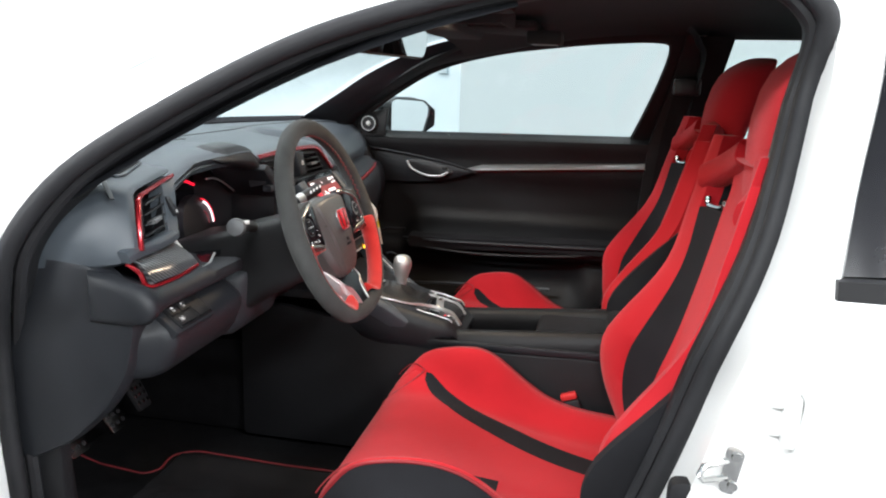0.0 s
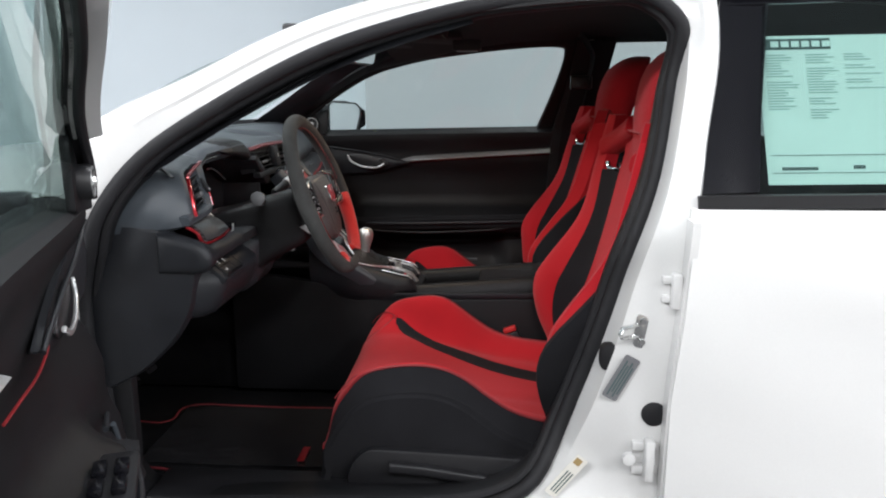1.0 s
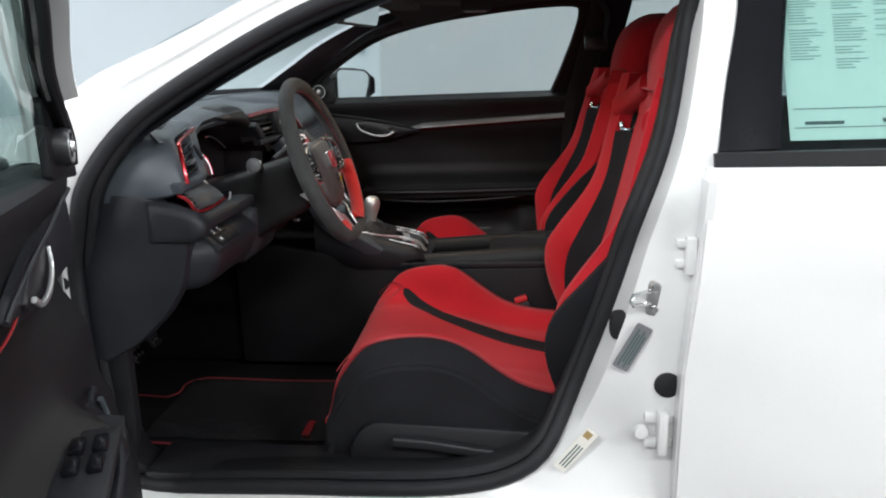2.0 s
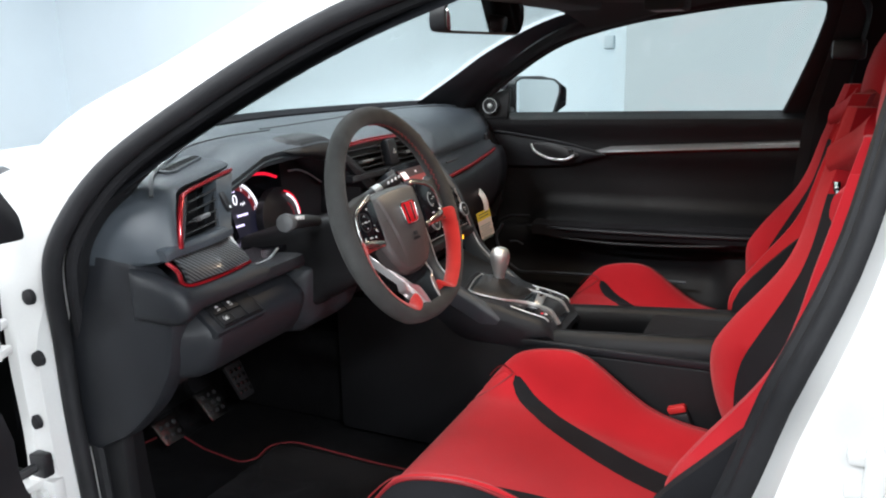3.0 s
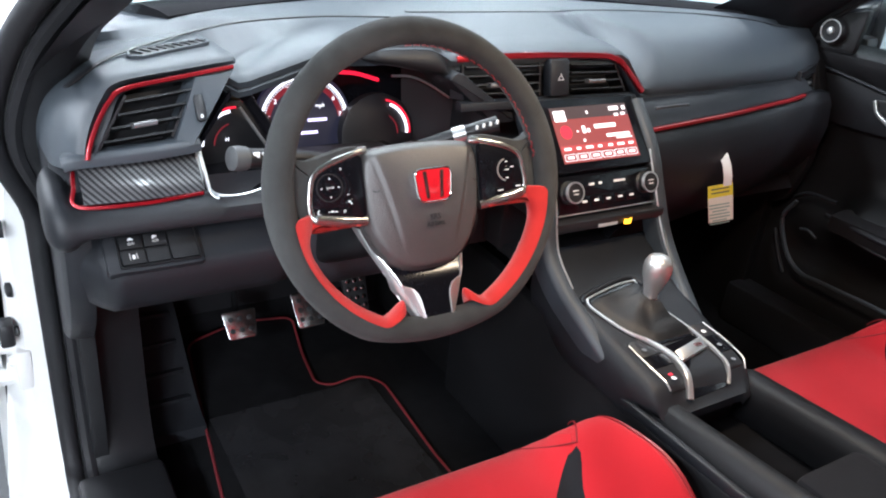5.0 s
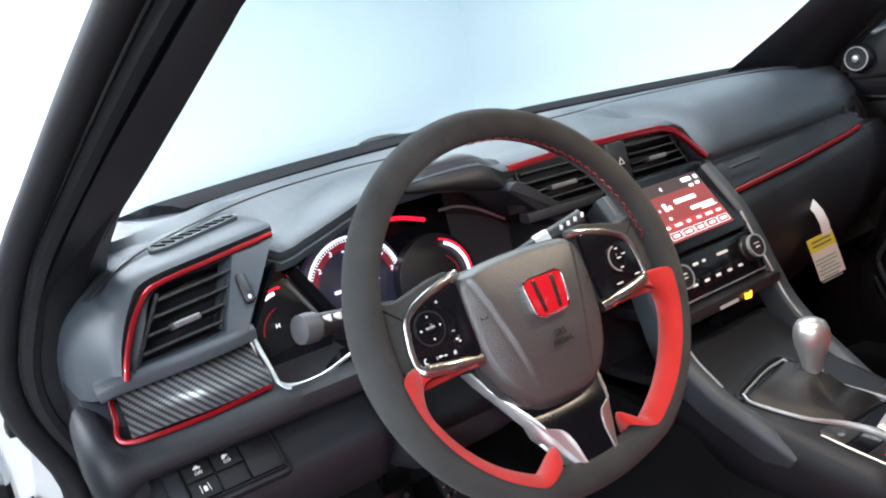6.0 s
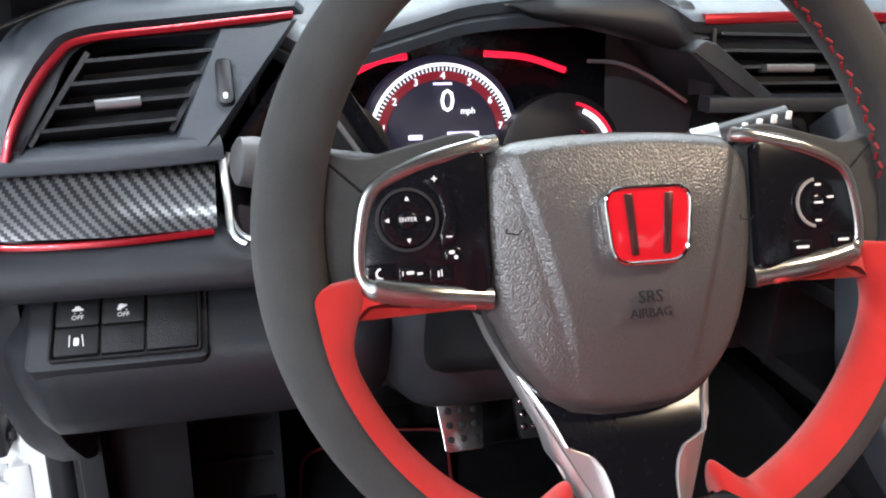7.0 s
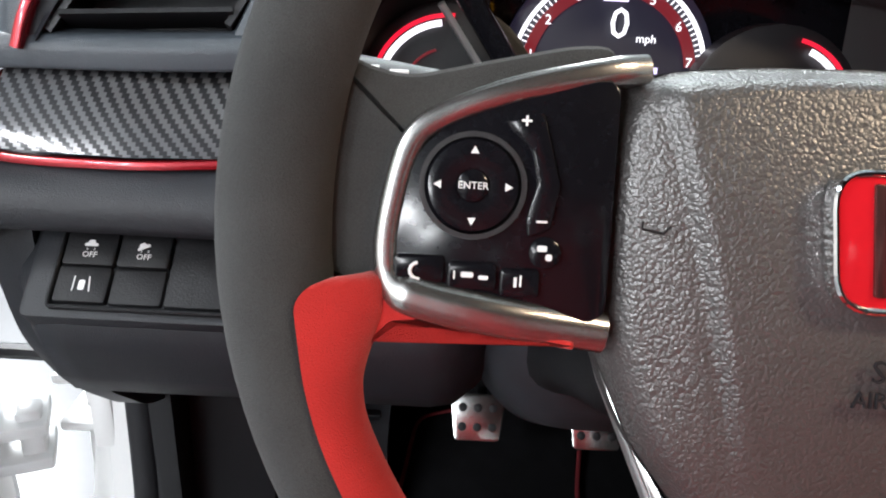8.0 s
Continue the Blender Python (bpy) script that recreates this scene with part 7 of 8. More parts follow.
# switch rows beside the trims
for x0, x1, inner, outer, mat_, lab, lit in ((0.072, 0.098, TRIM_L, -0.078, BLACK_PLASTIC, "grey console switch", "grey"), (0.099, 0.117, TRIM_L, -0.075, PIANO, "gloss console switch", ""), (0.118, 0.150, TRIM_L, -0.071, BLACK_PLASTIC, "parking brake switch", "red"),
                                             (0.072, 0.094, TRIM_R, 0.058, BLACK_PLASTIC, "console switch", "red"), (0.095, 0.122, TRIM_R, 0.064, PIANO, "gloss console switch", "grey"), (0.123, 0.146, TRIM_R, 0.064, BLACK_PLASTIC, "console switch", "grey")):
    sg = 1 if outer > 0 else -1
    pts = [(x0, trim_at(inner, x0) + sg * 0.0055), (x1, trim_at(inner, x1) + sg * 0.0055), (x1, outer), (x0, outer)]
    k = part("console_switch", loft([[Vector((x, y, deck(x) - drop(x) + dz)) for x, y in (pts if not e else inset(pts, e))] for dz, e in ((-0.003, 0), (0.0020, 0), (0.0026, 0.0008))]), mat_, con, lab)
    cx, cy = (x0 + x1) / 2, sum(p[1] for p in pts) / 4
    mz = deck(cx) - drop(cx) + 0.0024
    if lit == "red":
        part("switch_mark", block(cx - 0.006, cx - 0.002, cy - 0.003, cy + 0.003, mz, mz + 0.0008, 0.0002), LIT_RED, k)
    if lit:
        part("switch_mark", lathe([(0.0, 0.0), (0.0035, 0.0), (0.0035, 0.0007), (0.0, 0.0007)], Matrix.Translation((cx + 0.004, cy - 0.002, mz)), 14), WHITE_PRINT if lit == "red" else VENT_TAB, k)
# lower console with bin and armrest
side = [(-0.30, 0.34), (0.62, 0.34), (0.62, 0.590), (0.40, 0.588), (0.30, 0.586), (0.16, 0.584), (0.08, 0.590), (-0.06, 0.62), (-0.20, 0.64), (-0.30, 0.64)]
for s in (-1, 1):
    part("console_side", prism(rounded(side, 0.012), 0, 0.018, axes((0, s * 0.088 + (0.009 if s > 0 else -0.009) + 0.009, 0), (1, 0, 0), (0, 0, 1)), 0.005), TRIM_DARK, con, "dark console side")
for y0, y1 in ((-0.092, -0.056), (0.062, 0.104)):
    out_y = -0.008 if y0 < 0 else 0.0
    rim = []
    for x in frange(0.118, 0.46, 24):
        z = 0.612 + 0.080 * (x - 0.15) - 0.020 * smooth(0.14, 0.118, x)
        rim.append([Vector((x, y, zz)) for y, zz in ((y0 + out_y, z - 0.060), (y0 + out_y * 0.5, z - 0.024), (y0 + 0.002, z - 0.008), (y0 + 0.010, z - 0.001), ((y0 + y1) / 2, z), (y1 - 0.009, z - 0.001), (y1 - 0.001, z - 0.009), (y1, z - 0.060))])
    part("bin_rim", solid_grid(rim, [[Vector((p.x, (y0 + y1) / 2 + (p.y - (y0 + y1) / 2) * 0.7, p.z - 0.008)) for p in r] for r in rim]), TRIM_DARK, con, "padded bin edge", 60)
part("bin_floor", block(0.14, 0.42, -0.06, 0.064, 0.44, 0.46, 0.004), BLACK_PLASTIC, con)
part("bin_front", block(0.125, 0.150, -0.06, 0.064, 0.44, 0.598, 0.004), TRIM_DARK, con)
part("bin_wall", block(0.285, 0.305, -0.06, 0.064, 0.44, 0.548, 0.006), TRIM_DARK, con)
part("bin_tray", block(0.305, 0.42, -0.06, 0.064, 0.52, 0.545, 0.004), TRIM_DARK, con)
part("bin_line", tube([(0.31, 0.045, 0.5465), (0.41, 0.045, 0.5465)], 0.002, 6), SILVER, con)
part("armrest", join(block(0.315, 0.48, -0.055, 0.061, 0.50, 0.626, 0.014), block(0.455, 0.70, -0.092, 0.104, 0.545, 0.640, 0.018)), BLACK_CLOTH, con, "black padded armrest")
ledge = [Vector((x, -0.1035, z)) for x, z in ((0.10, 0.592), (0.25, 0.5935), (0.40, 0.596), (0.55, 0.598))]
part("side_ledge", sweep(spline(ledge, 5), rounded(rect(0.010, 0.014), 0.003, 2)), DASH_DARK, con, "grey console ledge")

# ---- footwell ----
floor_mat = thing("floor_mat", (-0.30, -0.36, 0.325), "black carpet floor mat with red stitched edge under clear film", "floor mat")
MAT = rounded([(0.06, -0.555), (-0.20, -0.535), (-0.42, -0.508), (-0.600, -0.486), (-0.632, -0.380), (-0.615, -0.276), (-0.50, -0.297), (-0.412, -0.308), (-0.392, -0.285), (-0.402, -0.226), (-0.365, -0.195), (-0.16, -0.205), (0.06, -0.200)], 0.022)


def mat_z(x):
    return 0.3265 + 0.02 * smooth(-0.52, -0.66, x)


part("carpet", loft([[Vector((x, y, mat_z(x))) for x, y in MAT], [Vector((x, y, mat_z(x) + 0.007)) for x, y in MAT], [Vector((x, y, mat_z(x) + 0.008)) for x, y in inset(MAT, 0.004)]]), CARPET, floor_mat)
part("edge_binding", tube([Vector((x, y, mat_z(x) + 0.0075)) for x, y in MAT], 0.0026, 7, True), shader("red_binding", (0.13, 0.007, 0.012), 0.8, grain=0.5, grain_size=900, blotch=0.3, blotch_size=60), floor_mat, "red bound edge")
film = []
for i in range(25):
    row = []
    for j in range(21):
        x, y = -0.38 + 0.42 * i / 24, -0.505 + 0.285 * j / 20
        row.append(Vector((x, y, 0.3365 + 0.006 * (0.5 + 0.5 * noise.noise(Vector((x * 14, y * 14, 2)))) + 0.003 * noise.noise(Vector((x * 40, y * 40, 5))))))
    film.append(row)
part("film", solid_grid(film, [[p - Vector((0, 0, 0.001)) for p in r] for r in film]), FILM_MAT, floor_mat, "clear protective film with creases", 80)
part("mat_badge", block(-0.05, -0.035, -0.49, -0.43, 0.342, 0.346, 0.001), RED_DARK, floor_mat, "small red badge")
footrest = thing("footrest", (-0.50, -0.55, 0.33), "dark textured footrest beside the clutch pedal", "footrest")
fr_ = [[Vector((x, y, 0.345 + 0.16 * smooth(-0.36, -0.64, x))) for y in frange(-0.615, -0.515, 6)] for x in frange(-0.36, -0.64, 12)]
for k in range(5):
    xk = -0.42 - 0.04 * k
    zk = 0.345 + 0.16 * smooth(-0.36, -0.64, xk)
    part("tread_rib", block(xk - 0.006, xk + 0.006, -0.605, -0.525, zk - 0.004, zk + 0.003, 0.001), DASH_DARK, footrest)
part("pad", solid_grid(fr_, [[p - Vector((0, 0, 0.03)) for p in r] for r in fr_]), DASH_DARK, footrest)


def pedal(name, x, y, z, w, h, label, rows, cols, lean=34, dark=False):
    t = thing(name, (x, y, z), label, "pedal", "pedals")
    m = axes((x, y, z), (0, 1, 0), (-math.sin(radians(lean)), 0, math.cos(radians(lean))))
    pad = rounded([(-w / 2, h / 2), (-w / 2 + 0.006, -h / 2), (w / 2 - 0.006, -h / 2), (w / 2, h / 2)], 0.006, 3)
    p = part("plate", prism(pad, -0.004, 0.004, m, 0.0015), RUBBER if dark else ALLOY, t, "black ribbed plate" if dark else "drilled alloy plate")
    for i in range(rows):
        for j in range(cols):
            u, v = (j - (cols - 1) / 2) * w * 0.8 / cols, (i - (rows - 1) / 2) * h * 0.8 / rows
            part("stud", lathe([(0.0045, 0.0036), (0.0045, 0.0050), (0.0028, 0.0058), (0.0, 0.0058)], m @ Matrix.Translation((u, v, 0)), 12), ALLOY if dark else RUBBER, p)
    part("arm", tube(spline([m @ Vector((0, h * 0.2, -0.006)), m @ Vector((0.01, h * 0.9, -0.05)), Vector((x - 0.09, y + 0.015, z + 0.20)), Vector((x - 0.10, y + 0.01, z + 0.30))], 5), 0.006, 8, up=(0, 1, 0)), CARPET, t, "black pedal arm")
    return t


pedal("clutch_pedal", -0.476, -0.421, 0.446, 0.060, 0.050, "alloy clutch pedal with rubber studs", 2, 3)
pedal("brake_pedal", -0.488, -0.292, 0.442, 0.062, 0.066, "alloy brake pedal with rubber studs", 3, 3)
pedal("accelerator_pedal", -0.495, -0.196, 0.452, 0.052, 0.080, "black accelerator pedal with alloy studs", 4, 3, 30, True)
toe = [[Vector((x, y, 0.327 + 0.20 * smooth(-0.625, -0.74, x))) for y in frange(-0.66, -0.10, 8)] for x in frange(-0.60, -0.67, 8)]
part("toe_board", solid_grid(toe, [[p - Vector((0, 0, 0.02)) for p in r] for r in toe]), CARPET, body, "black carpeted toe board")
part("tunnel", block(-0.66, 0.62, -0.085, 0.095, 0.325, 0.55, 0.03), CARPET, body, "black carpeted centre tunnel")

# ---- doors ----
def door(side, hinge, swing, label):
    """A front door; side -1: driver's. Built shut, then turned about its hinge."""
    d = thing("front_door", (0, 0, 0), label, "car door", "front doors")

    def P(x, y, z):
        return Vector((x, side * y, z))

    def sheet(rows, t, name, material, lab="", parent=d, angle=50):
        return part(name, solid_grid(rows, [[p + Vector((0, side * t, 0)) for p in r] for r in rows]), material, parent, lab, angle)

    # outer skin
    skin = []
    for x in frange(-0.385, 0.655, 16):
        skin.append([P(x, y, z) for y, z in ((0.790, 0.29), (0.805, 0.36), (0.805, 0.48), (0.800, 0.62), (0.810, 0.76), (0.800, 0.84), (0.765, 0.905), (0.750, 0.925))])
    sheet(skin, -0.015, "outer_skin", WHITE_PAINT, "white painted outer skin")
    # inner panel, by height: how far it stands into the cabin
    xs = frange(-0.312, 0.60, 63)
    zs = [0.40, 0.43, 0.46, 0.50, 0.54, 0.57, 0.585, 0.60, 0.612, 0.624, 0.64, 0.66, 0.68, 0.70, 0.73, 0.76, 0.79, 0.81, 0.822, 0.832, 0.842, 0.852, 0.862, 0.872, 0.882, 0.894, 0.905, 0.915, 0.924, 0.932, 0.938, 0.941, 0.938]
    rows = []
    for x in xs:
        belt = 0.006 + 0.018 * (x + 0.35)
        row = []
        for i, z in enumerate(zs):
            base = 0.700 + 0.012 * smooth(-0.3, 0.3, x)
            y = base - 0.018 * smooth(0.86, 0.915, z) + 0.035 * smooth(0.925, 0.941, z)
            arm = smooth(0.585, 0.62, z) * smooth(0.70, 0.645, z) * smooth(-0.16, -0.08, x) * smooth(0.60, 0.50, x)
            y -= 0.075 * arm
            y -= 0.022 * smooth(0.60, 0.50, z)
            if side < 0:
                y -= 0.040 * smooth(0.80, 0.70, z) * smooth(0.05, -0.22, x)
            pocket = smooth(0.45, 0.50, z) * smooth(0.585, 0.54, z) * smooth(-0.27, -0.20, x) * smooth(0.42, 0.34, x)
            y += 0.030 * pocket
            cup = smooth(0.60, 0.66, z) * smooth(0.84, 0.78, z)
            y += 0.018 * cup
            if i == len(zs) - 1:
                y += 0.02
            row.append(P(x, y, z + belt * smooth(0.6, 0.94, z) * 1.0))
        rows.append(row)

    sheet(rows, 0.02, "door_panel", TRIM_DARK, "dark moulded inner door panel", angle=60)
    # spear trim
    def face_y(x, z):
        return 0.700 + 0.012 * smooth(-0.3, 0.3, x) - 0.018 * smooth(0.86, 0.915, z)

    sp, sr = [], []
    start = 0.03 if side > 0 else 0.17
    for x in frange(start, 0.60, 24):
        g = smooth(start, start + 0.045, x)
        zc = 0.846 + 0.060 * (x - 0.05)
        sp.append([P(x, face_y(x, zc) - 0.013 + 0.012 * f ** 1.3, zc + 0.001 + (0.015 * f) * (0.3 + 0.7 * g)) for f in frange(0, 1, 4)])
        sr.append([P(x, face_y(x, zc) - 0.004 - 0.008 * f, zc - 0.007 * (1 - f)) for f in frange(0, 1, 3)])
    sheet(sp, 0.006, "spear_trim", SILVER, "satin silver door trim")
    sheet(sr, 0.006, "spear_edge", RED_METAL, "metallic red trim edge")
    # handle bowl and swoosh line
    sw = spline([P(-0.345, 0.688, 0.905), P(-0.25, 0.684, 0.9), P(-0.15, 0.682, 0.888), P(-0.05, 0.684, 0.872), P(0.03, 0.688, 0.852), P(0.065, 0.690, 0.840)], 6)
    part("swoosh_edge", tube(sw, 0.0032, 8), DASH_DARK, d)
    top_c = spline([(-0.345, 0.902), (-0.25, 0.898), (-0.15, 0.886), (-0.05, 0.869), (0.03, 0.850), (0.062, 0.841)], 4)
    low_c = spline([(-0.345, 0.800), (-0.25, 0.802), (-0.15, 0.803), (-0.06, 0.811), (0.02, 0.829), (0.062, 0.839)], 4)
    swp = [[P(x_, 0.6945 + 0.004 * f ** 2 - 0.004 * math.sin(math.pi * f), a_.y + (b_.y - a_.y) * f) for f in frange(0, 1, 5)] for a_, b_ in zip(top_c, low_c) for x_ in (a_.x,)]
    sheet(swp, 0.008, "handle_panel", DASH_DARK, "dark grey panel round the handle", angle=60)
    bm_ = prism(rounded([(-0.150, 0.868), (-0.125, 0.826), (-0.03, 0.822), (0.0, 0.838), (-0.05, 0.862), (-0.10, 0.872)], 0.016), 0, 0.004, axes((0, side * 0.6915, 0), (1, 0, 0), (0, 0, 1)) @ Matrix.Diagonal((1, 1, side, 1)), 0.002)
    bowl = part("handle_bowl", bm_, BLACK_PLASTIC, d, "black handle recess")
    part("door_handle", sweep(spline([P(-0.145, 0.686, 0.866), P(-0.130, 0.682, 0.845), P(-0.09, 0.680, 0.828), P(-0.045, 0.680, 0.826), P(-0.020, 0.682, 0.838)], 6), rounded(rect(0.0055, 0.007), 0.002, 3)), SILVER, bowl, "satin silver inner handle")
    part("lock_key", prism(rounded(rect(0.012, 0.010), 0.002), 0, 0.006, axes((-0.032, side * 0.690, 0.850), (1, 0, 0), (0, 0, 1)), 0.001), BLACK_PLASTIC, bowl)
    # armrest top, pull and switches
    arm = [[P(x, 0.620 + 0.075 * f + 0.004, 0.652 + 0.006 * math.sin(math.pi * f) + 0.012 * smooth(-0.1, 0.5, x)) for f in frange(0, 1, 4)] for x in frange(-0.12, 0.54, 14)]
    part("armrest", solid_grid(arm, [[p + Vector((0, 0, -0.03)) for p in r] for r in arm]), BLACK_CLOTH, d, "black padded armrest")
    part("arm_edge", tube(spline([P(-0.14, 0.640, 0.642), P(0.0, 0.618, 0.645), P(0.2, 0.616, 0.648), P(0.5, 0.620, 0.656)], 6), 0.005, 8), DASH_DARK, d)
    if side < 0:
        sb = part("switch_block", prism(rounded(rect(0.20, 0.058), 0.012), 0, 0.008, axes((0.04, -0.648, 0.660), (1, 0, 0), (0, 1, 0)), 0.003), BLACK_PLASTIC, d, "black window switch block")
        for k in range(4):
            part("window_switch", block(-0.016, 0.016, -0.008, 0.008, 0, 0.010, 0.003, Matrix.Translation((-0.01 + 0.045 * (k // 2), -0.660 + 0.024 * (k % 2), 0.667))), PIANO, sb, "window switch")
    pk = spline([P(-0.222, 0.664, 0.636), P(-0.240, 0.660, 0.592), P(-0.209, 0.656, 0.532), P(-0.165, 0.652, 0.503), P(-0.107, 0.646, 0.506), P(0.03, 0.640, 0.514), P(0.3, 0.640, 0.520)], 6)
    part("pocket_edge", tube(pk, 0.0045, 8), DASH, d)
    part("pocket_rail", tube(spline([P(-0.251, 0.664, 0.563), P(-0.230, 0.662, 0.520), P(-0.203, 0.660, 0.481)], 5), 0.0030, 8), DASH, d)
    part("pocket_rail", tube(spline([P(-0.200, 0.668, 0.583), P(-0.180, 0.666, 0.587), P(-0.160, 0.666, 0.578)], 5), 0.0028, 8), DASH, d)
    part("arm_lip", tube(spline([P(-0.13, 0.640, 0.632), P(-0.07, 0.632, 0.620), P(0.10, 0.630, 0.612), P(0.30, 0.630, 0.620), P(0.42, 0.634, 0.632)], 6), 0.0040, 8), DASH_DARK, d)
    part("pull_edge", tube(spline([P(-0.235, 0.672, 0.64), P(-0.20, 0.668, 0.66), P(-0.14, 0.664, 0.664)], 5), 0.004, 8), DASH_DARK, d)
    if side < 0:
        part("accent_line", tube(spline([P(-0.03, 0.697, 0.838), P(-0.008, 0.697, 0.826), P(0.03, 0.697, 0.819), P(0.08, 0.697, 0.818), P(0.14, 0.697, 0.824), P(0.22, 0.697, 0.832)], 6), 0.0016, 6), RED_DARK, d)
    # window frame, glass, sail
    win = [(-0.300, 0.675, 0.945), (-0.282, 0.672, 0.985), (-0.180, 0.668, 1.064), (-0.048, 0.645, 1.137), (0.11, 0.628, 1.180), (0.27, 0.612, 1.203), (0.42, 0.603, 1.218), (0.55, 0.600, 1.222), (0.578, 0.606, 1.200), (0.560, 0.640, 1.12), (0.525, 0.690, 1.02), (0.500, 0.718, 0.958)]
    out = [(-0.365, 0.705, 0.925), (-0.32, 0.695, 1.01), (-0.185, 0.678, 1.092), (-0.04, 0.648, 1.170), (0.11, 0.622, 1.215), (0.27, 0.602, 1.243), (0.42, 0.592, 1.256), (0.60, 0.588, 1.262), (0.655, 0.600, 1.225), (0.645, 0.645, 1.12), (0.635, 0.700, 1.02), (0.640, 0.735, 0.935)]
    w1, w2 = spline(win, 5), spline(out, 5)
    fr_in = [[P(*a), P(*(a.lerp(b, 0.25) + Vector((0, -0.004, 0)))), P(*(a.lerp(b, 0.5) + Vector((0, -0.002, 0))))] for a, b in zip(w1, w2)]
    if side < 0:
        fr_w = [[P(*a), P(*(a + Vector((0, -0.012, 0)))), P(*(a.lerp(b, 0.15) + Vector((0, -0.030, 0)))), P(*(a.lerp(b, 0.5) + Vector((0, -0.034, 0)))), P(*(b + Vector((0, -0.026, 0)))), P(*b)] for a, b in list(zip(w1, w2))[8:]]
        part("frame_face", solid_grid(fr_w, [[p + Vector((0, side * 0.008, 0)) for p in r] for r in fr_w]), WHITE_PAINT, d, "white painted inner face of the window frame", 50)
    part("window_frame", solid_grid(fr_in, [[p + Vector((0, side * 0.012, 0)) for p in r] for r in fr_in]), TRIM_DARK, d, "black inner window frame")
    fr_out = [[P(*(a + Vector((0, 0.016, 0)))), P(*(a.lerp(b, 0.5) + Vector((0, 0.022, 0)))), P(*(b + Vector((0, 0.020, 0))))] for a, b in zip(w1, w2)]
    part("frame_skin", solid_grid(fr_out, [[p + Vector((0, side * 0.008, 0)) for p in r] for r in fr_out]), WHITE_PAINT, d, "white painted outer window frame")
    reach = [(b - a).normalized() for a, b in zip(w1, w2)]
    fr_edge = [[P(*(a.lerp(b, 0.5) + Vector((0, 0.002, 0)))), P(*(a.lerp(b, 0.62) + Vector((0, -0.001, 0)))), P(*(b + n_ * 0.006)), P(*(b + n_ * 0.018 + Vector((0, 0.006, 0)))), P(*(b + n_ * 0.020 + Vector((0, 0.018, 0))))] for a, b, n_ in zip(w1, w2, reach)]
    if side < 0:
        part("frame_edge", solid_grid(fr_edge, [[p + Vector((0, side * 0.010, 0)) for p in r] for r in fr_edge]), WHITE_PAINT, d, "white painted edge of the window frame", 60)
    else:
        part("frame_edge", solid_grid(fr_edge, [[p + Vector((0, side * 0.010, 0)) for p in r] for r in fr_edge]), TRIM_DARK, d, "black edge of the window frame", 60)
    part("shut_face", solid_grid([[P(-0.318, 0.705, z), P(-0.350, 0.730, z), P(-0.385, 0.79, z)] for z in frange(0.32, 0.92, 8)], [[P(-0.306, 0.705, z), P(-0.336, 0.730, z), P(-0.372, 0.79, z)] for z in frange(0.32, 0.92, 8)]), WHITE_PAINT, d, "white painted front edge of the door")
    for hz_ in (0.48, 0.76):
        part("hinge", join(block(-0.43, -0.385, side * 0.74 if side > 0 else -0.79, 0.79 if side > 0 else -0.74, hz_, hz_ + 0.012, 0.003), block(-0.43, -0.385, side * 0.74 if side > 0 else -0.79, 0.79 if side > 0 else -0.74, hz_ + 0.035, hz_ + 0.047, 0.003), block(-0.425, -0.405, side * 0.75 if side > 0 else -0.775, 0.775 if side > 0 else -0.75, hz_ - 0.008, hz_ + 0.055, 0.004)), WHITE_PAINT, d, "white painted hinge")
    part("window_seal", tube([P(*(p + Vector((0, 0.012 if side > 0 else -0.004, 0)))) for p in w1], 0.006 if side > 0 else 0.007, 8, up=(0, 1, 0)), RUBBER, d)
    gl = []
    for f in frange(0, 1, 8):
        gl.append([P(*(w1[0].lerp(w1[-1], f) + Vector((0, 0.012, -0.01)))), Vector(P(*(w1[min(len(w1) - 1, int(8 + (44 - 8) * f))] + Vector((0, 0.012, 0.006)))))])
    g = part("window_glass", solid_grid(gl, [[p + Vector((0, side * 0.003, 0)) for p in r] for r in gl]), DOOR_GLASS if side < 0 else GLASS, d, "clear door glass")
    g.visible_shadow = False
    sail = part("sail_panel", prism(rounded([(-0.40, 0.915), (-0.215, 0.935), (-0.205, 1.030), (-0.250, 1.052), (-0.345, 1.005), (-0.395, 0.945)] if side < 0 else [(-0.36, 0.925), (-0.215, 0.935), (-0.205, 1.020), (-0.30, 0.99)], 0.008), 0, 0.012, axes((0, side * 0.690, 0), (1, 0, 0), (0, 0, 1)) @ Matrix.Diagonal((1, 1, side, 1)) @ Matrix.Translation((0, 0, -0.004)), 0.003), TRIM_DARK, d, "dark triangular sail panel")
    tw = axes((-0.260, side * 0.674, 0.972), (side, 0, 0), (0, 0, 1))
    tws = part("tweeter", lathe([(0.0, -0.02), (0.023, -0.02), (0.025, 0.004), (0.022, 0.010), (0.018, 0.009), (0.0, 0.012)], tw, 28), BLACK_PLASTIC, d, "round black tweeter")
    part("tweeter_ring", arc_band(0.0195, 0.0215, 0, 360, 0.0095, 0.0115, tw, 30), SILVER, tws)
    part("tweeter_cap", lathe([(0.0, 0.0), (0.008, 0.0), (0.006, 0.005), (0.0, 0.006)], tw @ Matrix.Translation((0, 0, 0.010)), 16), SILVER, tws)
    # outside mirror
    turn = Matrix.Translation((-0.232, 0.814, 0) if side > 0 else (-0.222, -0.86, 0)) @ Matrix.Rotation(radians(-26 if side > 0 else 14), 4, "Z") @ Matrix.Translation((0.222, -side * 0.86, 0))
